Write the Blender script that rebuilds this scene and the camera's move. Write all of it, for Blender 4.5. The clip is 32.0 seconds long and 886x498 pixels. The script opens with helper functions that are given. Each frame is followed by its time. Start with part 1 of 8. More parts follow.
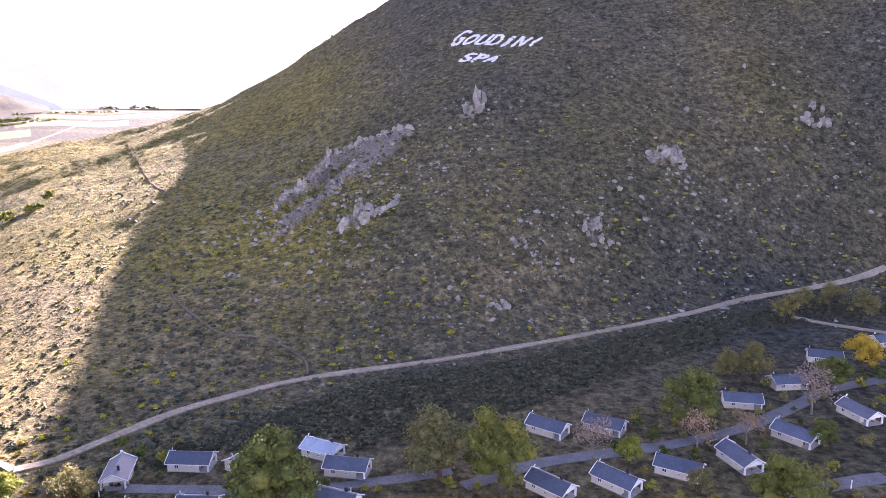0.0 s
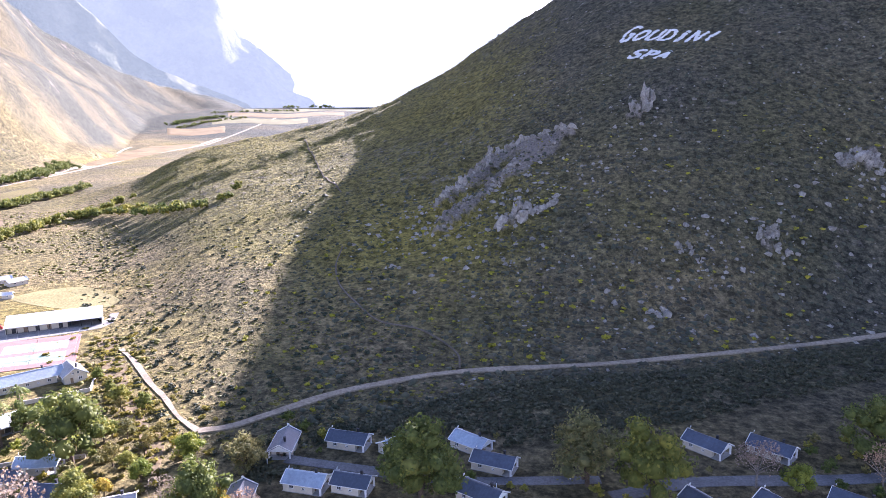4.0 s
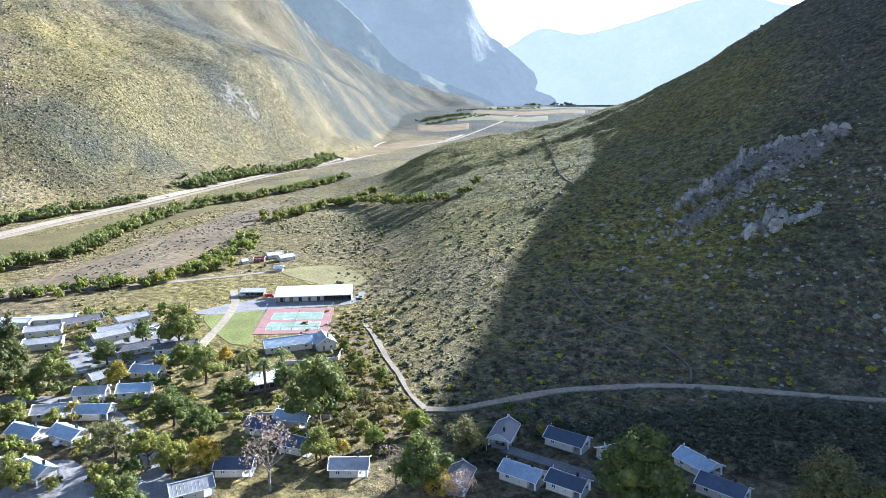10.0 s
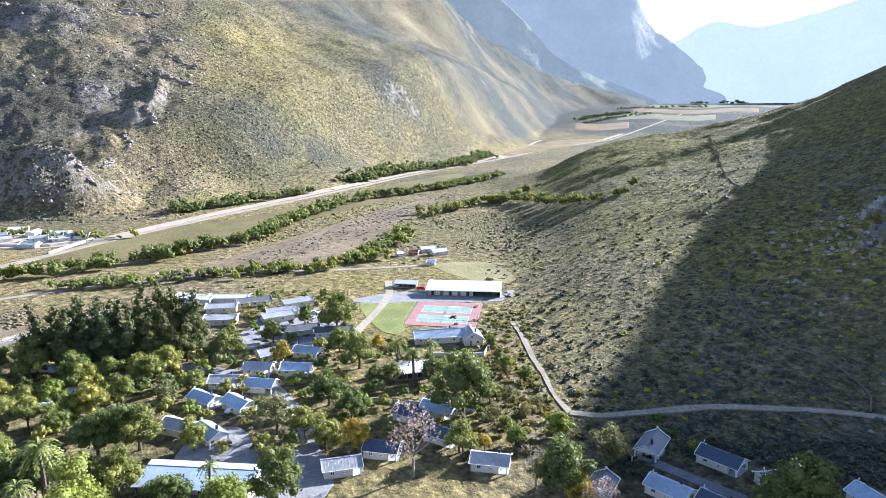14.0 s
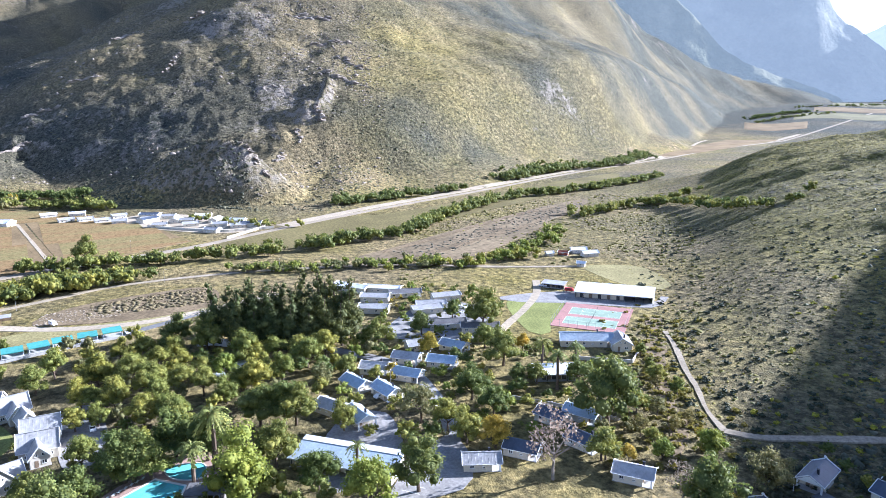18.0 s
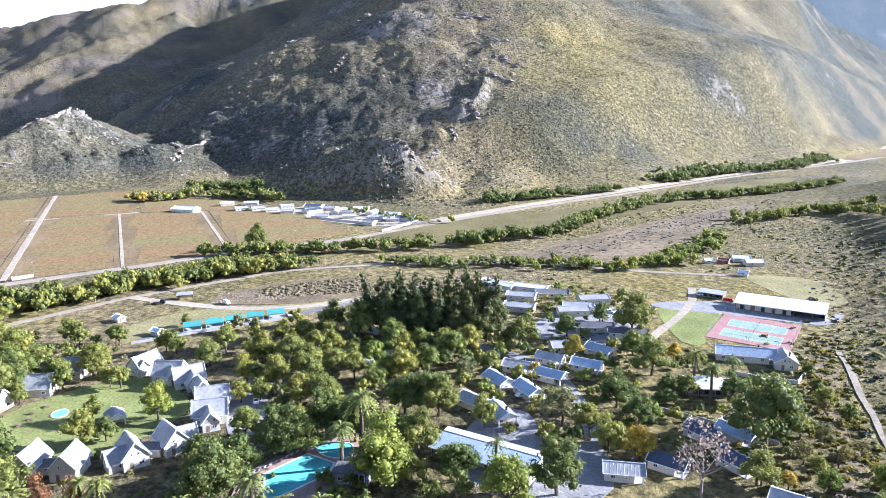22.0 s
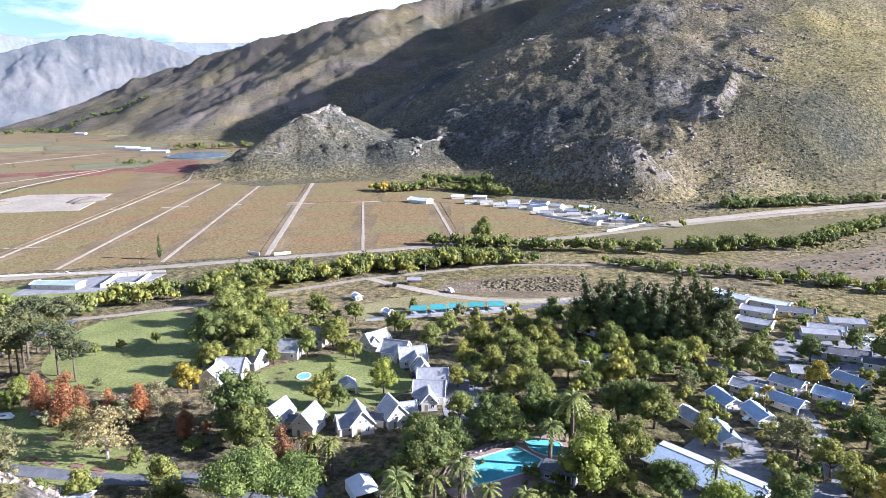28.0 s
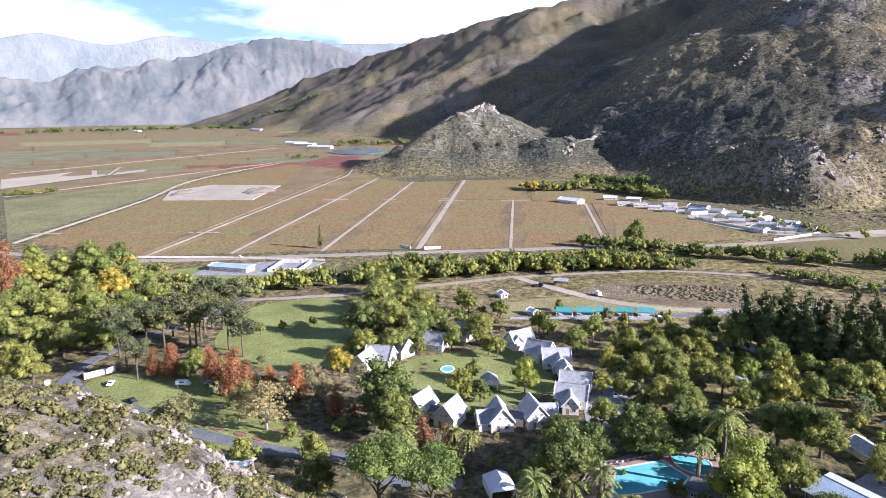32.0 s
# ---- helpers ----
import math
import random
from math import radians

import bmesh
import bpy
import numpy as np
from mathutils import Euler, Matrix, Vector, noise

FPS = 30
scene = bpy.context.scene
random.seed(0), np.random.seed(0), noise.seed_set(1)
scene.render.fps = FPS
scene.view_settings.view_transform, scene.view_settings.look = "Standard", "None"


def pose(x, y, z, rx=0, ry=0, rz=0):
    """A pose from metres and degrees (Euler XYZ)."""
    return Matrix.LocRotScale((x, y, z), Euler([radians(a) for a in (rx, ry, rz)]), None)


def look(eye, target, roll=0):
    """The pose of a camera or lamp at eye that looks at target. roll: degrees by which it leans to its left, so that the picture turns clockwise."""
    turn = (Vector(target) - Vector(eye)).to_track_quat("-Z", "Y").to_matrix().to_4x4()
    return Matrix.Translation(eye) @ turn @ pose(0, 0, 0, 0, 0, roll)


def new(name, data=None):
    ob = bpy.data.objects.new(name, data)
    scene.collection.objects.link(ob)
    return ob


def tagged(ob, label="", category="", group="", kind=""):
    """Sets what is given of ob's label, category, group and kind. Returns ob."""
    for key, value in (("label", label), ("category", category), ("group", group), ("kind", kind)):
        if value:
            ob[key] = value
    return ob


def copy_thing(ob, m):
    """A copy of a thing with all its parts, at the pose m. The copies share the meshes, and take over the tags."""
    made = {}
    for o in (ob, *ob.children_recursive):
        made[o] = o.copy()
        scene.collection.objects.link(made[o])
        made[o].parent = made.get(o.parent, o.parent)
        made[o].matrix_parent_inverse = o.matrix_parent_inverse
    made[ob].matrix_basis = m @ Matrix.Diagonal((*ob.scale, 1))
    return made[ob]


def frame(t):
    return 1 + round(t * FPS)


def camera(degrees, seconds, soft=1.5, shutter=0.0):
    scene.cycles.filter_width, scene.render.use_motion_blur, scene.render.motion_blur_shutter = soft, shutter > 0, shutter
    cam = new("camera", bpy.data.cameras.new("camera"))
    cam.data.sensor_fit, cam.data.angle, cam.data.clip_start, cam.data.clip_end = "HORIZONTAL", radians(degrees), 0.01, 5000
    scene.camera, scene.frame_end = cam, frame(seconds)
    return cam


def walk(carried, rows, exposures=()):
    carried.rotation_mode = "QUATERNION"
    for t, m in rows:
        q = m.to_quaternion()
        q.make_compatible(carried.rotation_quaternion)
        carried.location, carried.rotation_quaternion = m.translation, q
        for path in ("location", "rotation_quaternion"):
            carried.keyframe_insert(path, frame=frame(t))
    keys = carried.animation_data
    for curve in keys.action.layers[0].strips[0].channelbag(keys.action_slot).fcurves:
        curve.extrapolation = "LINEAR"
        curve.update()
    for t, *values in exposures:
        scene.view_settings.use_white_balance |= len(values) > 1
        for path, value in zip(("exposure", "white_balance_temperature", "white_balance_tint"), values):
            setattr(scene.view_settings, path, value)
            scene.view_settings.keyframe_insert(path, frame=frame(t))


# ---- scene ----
# The flying camera hovers and turns to its left.
cam = camera(65.6, 32, soft=0.8)
EYE = (0.0, 0.0, 97.0)
TURNS = [(0, 0.09, -11.84, -0.37),
         (2, 6.75, -11.85, -0.43),
         (4, 13.36, -11.86, -0.48),
         (6, 19.91, -11.86, -0.52),
         (8, 26.41, -11.87, -0.55),
         (10, 32.86, -11.87, -0.58),
         (12, 39.27, -11.88, -0.60),
         (14, 45.65, -11.88, -0.61),
         (16, 51.99, -11.88, -0.62),
         (18, 58.31, -11.89, -0.62),
         (20, 64.61, -11.89, -0.62),
         (22, 70.89, -11.89, -0.62),
         (24, 77.15, -11.90, -0.61),
         (26, 83.41, -11.90, -0.61),
         (28, 89.67, -11.90, -0.60),
         (30, 95.93, -11.90, -0.59),
         (32, 102.20, -11.90, -0.58)]
walk(cam, [(t, pose(*EYE, 90 + tilt, 0, yaw) @ pose(0, 0, 0, 0, 0, lean)) for t, yaw, tilt, lean in TURNS],
     exposures=[(0, 3.36, 6200, 46), (3, 2.98, 5750, 34), (6.1, 2.5, 5300, 34), (7, 2.55, 5600, 58), (7.9, 2.22, 5300, 44), (8.5, 1.95, 4850, 6), (9.4, 2.18, 5000, 10), (14, 2.2, 5050, 16),
                (20, 2.2, 4950, 18), (26, 2.05, 4950, 20), (32, 1.72, 5200, 24)])

# ---------- world, sun ----------
SUN_AZ, SUN_EL = -9.0, 20.95


def toward(az, r, z=0.0):
    """A place at a bearing (degrees, left of +y), a distance on the ground and a height."""
    a = radians(az)
    return Vector((-r * math.sin(a), r * math.cos(a), z))


def make_world():
    w = bpy.data.worlds.new("sky")
    w.use_nodes = True
    nt = w.node_tree
    nt.nodes.clear()
    out = nt.nodes.new("ShaderNodeOutputWorld")
    bg = nt.nodes.new("ShaderNodeBackground")
    sky = nt.nodes.new("ShaderNodeTexSky")
    sky.sky_type, sky.sun_disc = "NISHITA", False
    sky.sun_elevation, sky.sun_rotation = radians(SUN_EL), radians(-SUN_AZ)
    sky.air_density, sky.dust_density, sky.ozone_density, sky.altitude = 1.0, 1.2, 2.0, 250
    tc = nt.nodes.new("ShaderNodeTexCoord")
    mp = nt.nodes.new("ShaderNodeMapping")
    mp.inputs["Scale"].default_value = (1.5, 1.5, 6.0)
    nz = nt.nodes.new("ShaderNodeTexNoise")
    nz.inputs["Scale"].default_value, nz.inputs["Detail"].default_value, nz.inputs["Roughness"].default_value = 2.2, 7, 0.55
    rp = nt.nodes.new("ShaderNodeValToRGB")
    rp.color_ramp.elements[0].position, rp.color_ramp.elements[1].position = 0.40, 0.60
    mix = nt.nodes.new("ShaderNodeMix")
    mix.data_type = "RGBA"
    mix.inputs["B"].default_value = (14.0, 14.2, 14.6, 1)
    nt.links.new(tc.outputs["Generated"], mp.inputs[0])
    nt.links.new(mp.outputs[0], nz.inputs["Vector"])
    nt.links.new(nz.outputs["Fac"], rp.inputs[0])
    # clouds lie in a low bank round the horizon, the sky above is clear
    sep = nt.nodes.new("ShaderNodeSeparateXYZ")
    nt.links.new(tc.outputs["Generated"], sep.inputs[0])
    band = nt.nodes.new("ShaderNodeMapRange")
    band.inputs["From Min"].default_value, band.inputs["From Max"].default_value = 0.16, 0.40
    band.inputs["To Min"].default_value, band.inputs["To Max"].default_value = 1.0, 0.04
    nt.links.new(sep.outputs["Z"], band.inputs["Value"])
    mul = nt.nodes.new("ShaderNodeMath")
    mul.operation = "MULTIPLY"
    nt.links.new(rp.outputs[0], mul.inputs[0])
    nt.links.new(band.outputs[0], mul.inputs[1])
    nt.links.new(mul.outputs[0], mix.inputs["Factor"])
    nt.links.new(sky.outputs[0], mix.inputs["A"])
    nt.links.new(mix.outputs["Result"], bg.inputs[0])
    bg.inputs[1].default_value = 0.05
    nt.links.new(bg.outputs[0], out.inputs[0])
    scene.world = w


make_world()
sun = new("sun", bpy.data.lights.new("sun", "SUN"))
sun.data.energy, sun.data.angle, sun.data.color = 5.0, radians(0.55), (1.0, 0.925, 0.80)
sun.matrix_world = look(toward(SUN_AZ, 100, 100 * math.tan(radians(SUN_EL))), (0, 0, 0))

# ---------- materials ----------
def node_mat(name):
    m = bpy.data.materials.new(name)
    m.use_nodes = True
    nt = m.node_tree
    return m, nt, nt.nodes["Principled BSDF"]


def add(nt, kind, **sets):
    n = nt.nodes.new(kind)
    for k, v in sets.items():
        n.inputs[k.replace("_", " ")].default_value = v
    return n


def ramp_node(nt, fac, stops):
    n = nt.nodes.new("ShaderNodeValToRGB")
    el = n.color_ramp.elements
    while len(el) < len(stops):
        el.new(0.5)
    for e, (p, c) in zip(el, stops):
        e.position, e.color = p, (*c, 1)
    nt.links.new(fac, n.inputs[0])
    return n.outputs[0]


def mixed(nt, fac, a, b, blend="MIX"):
    n = nt.nodes.new("ShaderNodeMix")
    n.data_type, n.blend_type = "RGBA", blend
    for key, v in (("Factor", fac), ("A", a), ("B", b)):
        if isinstance(v, (int, float)):
            n.inputs[key].default_value = v
        elif isinstance(v, tuple):
            n.inputs[key].default_value = (*v, 1)
        else:
            nt.links.new(v, n.inputs[key])
    return n.outputs["Result"]


def noise_out(nt, scale, detail=5.0, rough=0.6, vec=None, dist=0.0):
    n = add(nt, "ShaderNodeTexNoise", Scale=scale, Detail=detail, Roughness=rough, Distortion=dist)
    if vec is not None:
        nt.links.new(vec, n.inputs["Vector"])
    return n.outputs["Fac"]


def where(nt):
    return nt.nodes.new("ShaderNodeNewGeometry").outputs["Position"]


def bump(nt, bsdf, height, strength, dist):
    b = add(nt, "ShaderNodeBump", Strength=strength, Distance=dist)
    nt.links.new(height, b.inputs["Height"])
    nt.links.new(b.outputs[0], bsdf.inputs["Normal"])


def scaled(c, k):
    return tuple(v * k for v in c)


def surface(name, colour, rough=0.8, grain=3.0, vary=0.25, big=0.15, dark=0.55, relief=0.0, metal=0.0, spread=0.0):
    """A worn surface: fine grain and broad stains over one colour. spread: how much single objects differ."""
    m, nt, b = node_mat(name)
    p = where(nt)
    fine = noise_out(nt, grain, 4, 0.65, p)
    broad = noise_out(nt, big, 4, 0.55, p)
    c = ramp_node(nt, fine, [(0.3, scaled(colour, 1 - vary)), (0.7, scaled(colour, 1 + vary))])
    stain = ramp_node(nt, broad, [(0.35, (dark,) * 3), (0.62, (1, 1, 1))])
    c = mixed(nt, 0.75, c, stain, "MULTIPLY")
    if spread:
        info = nt.nodes.new("ShaderNodeObjectInfo")
        c = mixed(nt, 1.0, c, ramp_node(nt, info.outputs["Random"], [(0.0, (1 - spread,) * 3), (1.0, (1 + spread,) * 3)]), "MULTIPLY")
    nt.links.new(c, b.inputs["Base Color"])
    b.inputs["Roughness"].default_value, b.inputs["Metallic"].default_value = rough, metal
    b.inputs["Specular IOR Level"].default_value = 0.1 if rough >= 0.8 else 0.4
    if relief:
        bump(nt, b, fine, 0.6, relief)
    return m


def leafy(name, dark, light, warm=None, island=True, rough=0.7, trans=0.36):
    """Foliage: every clump differs, with light coming through a little."""
    m, nt, b = node_mat(name)
    g = nt.nodes.new("ShaderNodeNewGeometry")
    info = nt.nodes.new("ShaderNodeObjectInfo")
    rnd = g.outputs["Random Per Island"] if island else noise_out(nt, 0.8, 3, 0.6, g.outputs["Position"])
    warm = tuple(0.65 * a + 0.35 * b for a, b in zip(light, warm)) if warm else None
    dark = tuple(0.65 * a + 0.35 * b for a, b in zip(dark, light))
    stops = [(0.0, dark), (0.75, scaled(light, 0.92))] + ([(1.0, warm)] if warm else [])
    c = ramp_node(nt, rnd, stops)
    broad = noise_out(nt, 0.42, 4, 0.65, g.outputs["Position"])
    c = mixed(nt, 0.9, c, ramp_node(nt, broad, [(0.32, (0.66, 0.68, 0.62)), (0.68, (1.42, 1.32, 1.08))]), "MULTIPLY")
    c = mixed(nt, 0.9, c, ramp_node(nt, info.outputs["Random"], [(0.0, (0.72, 0.8, 0.7)), (0.5, (1, 1, 1)), (1.0, (1.25, 1.12, 0.85))]), "MULTIPLY")
    nt.links.new(c, b.inputs["Base Color"])
    b.inputs["Roughness"].default_value = rough
    b.inputs["Specular IOR Level"].default_value = 0.25
    t = nt.nodes.new("ShaderNodeBsdfTranslucent")
    nt.links.new(c, t.inputs["Color"])
    s = add(nt, "ShaderNodeMixShader", Fac=trans)
    nt.links.new(b.outputs[0], s.inputs[1])
    nt.links.new(t.outputs[0], s.inputs[2])
    nt.links.new(s.outputs[0], nt.nodes["Material Output"].inputs["Surface"])
    return m


def terrain_mat():
    """Open ground by its cover: attribute cover holds shrub, rock, green and bare shares."""
    m, nt, b = node_mat("open_ground")
    p = where(nt)
    at = nt.nodes.new("ShaderNodeAttribute")
    at.attribute_name = "cover"
    sep = nt.nodes.new("ShaderNodeSeparateColor")
    nt.links.new(at.outputs["Color"], sep.inputs[0])
    fine = noise_out(nt, 0.6, 8, 0.7, p)
    mid = noise_out(nt, 0.06, 6, 0.62, p)
    broad = noise_out(nt, 0.008, 5, 0.6, p)
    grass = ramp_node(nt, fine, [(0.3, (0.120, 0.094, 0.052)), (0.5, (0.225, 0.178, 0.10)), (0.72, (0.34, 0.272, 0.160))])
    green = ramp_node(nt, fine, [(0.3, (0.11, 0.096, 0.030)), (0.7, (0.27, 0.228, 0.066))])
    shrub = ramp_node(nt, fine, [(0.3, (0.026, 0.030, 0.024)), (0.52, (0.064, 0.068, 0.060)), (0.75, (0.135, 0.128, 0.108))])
    rock = ramp_node(nt, fine, [(0.28, (0.08, 0.073, 0.065)), (0.5, (0.215, 0.185, 0.15)), (0.72, (0.36, 0.31, 0.245))])
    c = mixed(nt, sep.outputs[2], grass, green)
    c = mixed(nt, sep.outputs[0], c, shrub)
    c = mixed(nt, 0.55, c, ramp_node(nt, mid, [(0.3, (0.55, 0.56, 0.5)), (0.7, (1.3, 1.25, 1.15))]), "MULTIPLY")
    c = mixed(nt, 0.5, c, ramp_node(nt, broad, [(0.3, (0.7, 0.72, 0.66)), (0.7, (1.2, 1.16, 1.05))]), "MULTIPLY")
    speck = noise_out(nt, 0.24, 5, 0.72, p)
    c = mixed(nt, 0.85, c, ramp_node(nt, speck, [(0.39, (0.34, 0.36, 0.36)), (0.5, (0.95, 0.95, 0.93)), (0.61, (1.6, 1.55, 1.45))]), "MULTIPLY")
    crag = noise_out(nt, 0.11, 8, 0.72, p)
    rk = nt.nodes.new("ShaderNodeMath")
    rk.operation = "SUBTRACT"
    nt.links.new(crag, rk.inputs[0])
    inv = nt.nodes.new("ShaderNodeMath")
    inv.operation, inv.inputs[0].default_value = "SUBTRACT", 1.0
    nt.links.new(sep.outputs[1], inv.inputs[1])
    half = nt.nodes.new("ShaderNodeMath")
    half.operation, half.inputs[1].default_value = "MULTIPLY", 0.75
    nt.links.new(inv.outputs[0], half.inputs[0])
    nt.links.new(half.outputs[0], rk.inputs[1])
    rock = mixed(nt, at.outputs["Alpha"], rock, ramp_node(nt, fine, [(0.3, (0.085, 0.068, 0.05)), (0.7, (0.255, 0.20, 0.145))]))
    c = mixed(nt, ramp_node(nt, rk.outputs[0], [(0.0, (0, 0, 0)), (0.16, (1, 1, 1))]), c, rock)
    nt.links.new(c, b.inputs["Base Color"])
    b.inputs["Roughness"].default_value = 0.95
    b.inputs["Specular IOR Level"].default_value = 0.1
    hgt = nt.nodes.new("ShaderNodeMath")
    hgt.operation = "MULTIPLY_ADD"
    hgt.inputs[1].default_value = 3.5
    nt.links.new(crag, hgt.inputs[0])
    nt.links.new(fine, hgt.inputs[2])
    bump(nt, b, hgt.outputs[0], 0.9, 1.2)
    return m


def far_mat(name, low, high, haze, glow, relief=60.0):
    """Distant range as plain backdrop: its faint glow is painted valley haze."""
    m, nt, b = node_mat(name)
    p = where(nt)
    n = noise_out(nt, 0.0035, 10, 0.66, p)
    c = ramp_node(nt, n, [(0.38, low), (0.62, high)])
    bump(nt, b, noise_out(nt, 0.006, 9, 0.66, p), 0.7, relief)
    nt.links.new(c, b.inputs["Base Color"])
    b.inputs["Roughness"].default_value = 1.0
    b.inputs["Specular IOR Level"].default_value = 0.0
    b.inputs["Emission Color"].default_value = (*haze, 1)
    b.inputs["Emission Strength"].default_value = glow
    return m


M_GROUND = terrain_mat()
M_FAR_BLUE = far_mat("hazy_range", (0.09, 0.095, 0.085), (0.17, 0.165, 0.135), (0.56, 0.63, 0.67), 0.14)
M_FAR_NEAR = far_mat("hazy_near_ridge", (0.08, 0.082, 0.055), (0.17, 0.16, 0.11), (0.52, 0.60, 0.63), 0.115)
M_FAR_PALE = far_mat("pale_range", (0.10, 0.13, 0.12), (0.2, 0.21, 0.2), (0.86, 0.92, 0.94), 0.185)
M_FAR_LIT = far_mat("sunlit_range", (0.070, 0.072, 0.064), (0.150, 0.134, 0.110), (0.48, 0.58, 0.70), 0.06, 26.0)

# ---------- landforms ----------
def lattice(ix, iy, seed):
    n = (ix.astype(np.int64) * 374761393 + iy.astype(np.int64) * 668265263 + seed * 974711) & 0x7FFFFFFF
    n = ((n ^ (n >> 13)) * 1274126177) & 0x7FFFFFFF
    return ((n ^ (n >> 16)) & 0xFFFF) / 65535.0


def vnoise(x, y, seed=0):
    ix, iy = np.floor(x), np.floor(y)
    fx, fy = x - ix, y - iy
    fx, fy = fx * fx * (3 - 2 * fx), fy * fy * (3 - 2 * fy)
    a = lattice(ix, iy, seed) * (1 - fx) + lattice(ix + 1, iy, seed) * fx
    b = lattice(ix, iy + 1, seed) * (1 - fx) + lattice(ix + 1, iy + 1, seed) * fx
    return a * (1 - fy) + b * fy


def fbm(x, y, size, octaves=5, seed=0, gain=0.5):
    """Rough noise between about -1 and 1 whose largest bumps are size metres wide."""
    total, amp, norm = 0.0, 1.0, 0.0
    x, y = x / size, y / size
    for k in range(octaves):
        total = total + amp * (2 * vnoise(x + 17.3 * k, y - 9.1 * k, seed + k) - 1)
        norm += amp
        amp *= gain
        x, y = x * 2.03, y * 2.03
    return total / norm * 1.4


def smooth(e0, e1, v):
    t = np.clip((v - e0) / (e1 - e0), 0, 1)
    return t * t * (3 - 2 * t)


def spline(v, xs, ys):
    """Smooth curve through a few plan values."""
    xs, ys = np.asarray(xs, float), np.asarray(ys, float)
    m = np.gradient(ys, xs)
    v = np.clip(v, xs[0], xs[-1])
    i = np.clip(np.searchsorted(xs, v) - 1, 0, len(xs) - 2)
    h = xs[i + 1] - xs[i]
    t = (v - xs[i]) / h
    return ((2 * t**3 - 3 * t**2 + 1) * ys[i] + (t**3 - 2 * t**2 + t) * h * m[i]
            + (-2 * t**3 + 3 * t**2) * ys[i + 1] + (t**3 - t**2) * h * m[i + 1])


# the shaded hill: foot, crest and crest height by bearing
HILL_AZ = (-75, -60, -45, -33, -20, -8, 0, 4, 11, 17, 25, 33, 38, 42, 52)
HILL_FOOT = (520, 470, 440, 410, 320, 262, 245, 238, 225, 212, 200, 200, 245, 390, 560)
HILL_CREST = (760, 790, 820, 830, 820, 800, 780, 770, 760, 770, 800, 840, 860, 890, 920)
HILL_TOP = (160, 240, 295, 318, 312, 286, 246, 210, 150, 105, 71, 46, 14, 0, 0)

# foot of the mountains by bearing
FOOT_AZ = (26, 31, 34, 37, 40.7, 44, 48.7, 55.6, 62, 68, 73, 80, 85, 95, 106, 112, 125)
FOOT_R = (3300, 2900, 2560, 2020, 1340, 1180, 1010, 795, 750, 650, 660, 715, 770, 930, 940, 1000, 1100)

# ridges of the mountains: bearing, distance, height, half-width
RIDGES = {
    "spur": [(74.5, 690, 5, 100), (74.5, 800, 34, 150), (70.5, 880, 46, 190), (67.3, 960, 82, 210), (66.5, 1110, 150, 340),
             (68.0, 1250, 214, 500), (69.2, 1500, 312, 740), (68.5, 1720, 450, 1000), (66.5, 2200, 640, 1400), (66, 2600, 735, 1500), (66, 3000, 860, 1600), (64, 3300, 930, 1600)],
    "crest": [(66, 3000, 700, 1250), (80, 3300, 720, 1150), (88, 3150, 575, 1050), (94.2, 3050, 505, 1000),
              (97.7, 3200, 478, 950), (100, 3250, 430, 850), (104, 3400, 385, 800), (108.6, 3550, 305, 700), (114.5, 3750, 175, 500),
              (118.5, 3900, 46, 300), (120, 3950, 5, 200)],
    "nose": [(108.5, 1010, 8, 80), (106.5, 1010, 24, 100), (103.7, 1040, 50, 130), (100.4, 1100, 82, 170), (98.6, 1150, 94, 200), (96.8, 1190, 76, 220), (95.2, 1220, 54, 230), (92.6, 1235, 58, 240), (90.4, 1280, 64, 280), (87, 1500, 90, 420)],
    "rocks": [(93.5, 1010, 20, 80), (90.5, 1080, 36, 130), (87, 1350, 60, 300)],
    "knob_high": [(75.2, 960, 48, 70), (72.6, 955, 74, 80), (70.6, 960, 94, 120), (69.3, 965, 106, 145), (68.2, 970, 106, 155), (67.2, 1040, 138, 150)],
    "knob_shelf": [(71, 905, 72, 80), (76, 905, 60, 70), (80.5, 905, 44, 65)],
    "knob_low": [(85.0, 840, 5, 50), (82.4, 825, 24, 60), (79.8, 803, 48, 64), (77.2, 780, 64, 68), (75.7, 765, 66, 68), (74.2, 755, 58, 60), (73.0, 750, 40, 55)],
    "nose_top": [(99.6, 1130, 82, 80), (98.41, 1150, 102, 90), (97.3, 1175, 82, 100)],
    "nose_foot": [(104.8, 1000, 26, 60), (102.2, 1030, 50, 80)],
    "nose_bench": [(98.2, 1060, 56, 110), (95.6, 1040, 34, 110), (93, 1035, 44, 110), (90.2, 1070, 46, 140), (86.5, 1160, 44, 200)],
    "rocky_step": [(93.4, 1030, 30, 60), (92.0, 1040, 46, 70), (89.8, 1080, 36, 90)],
    "front": [(115, 2360, 4, 120), (113.1, 2400, 24, 200), (109.6, 2450, 84, 300), (106, 2520, 150, 400), (102.3, 2620, 214, 500), (96.85, 2800, 316, 700), (91.4, 2950, 470, 900)],
    "middle": [(116, 3000, 10, 150), (113, 3000, 64, 260), (108.5, 3050, 160, 380), (104, 3120, 262, 480), (100, 3200, 380, 620), (96, 3250, 470, 760)],
}
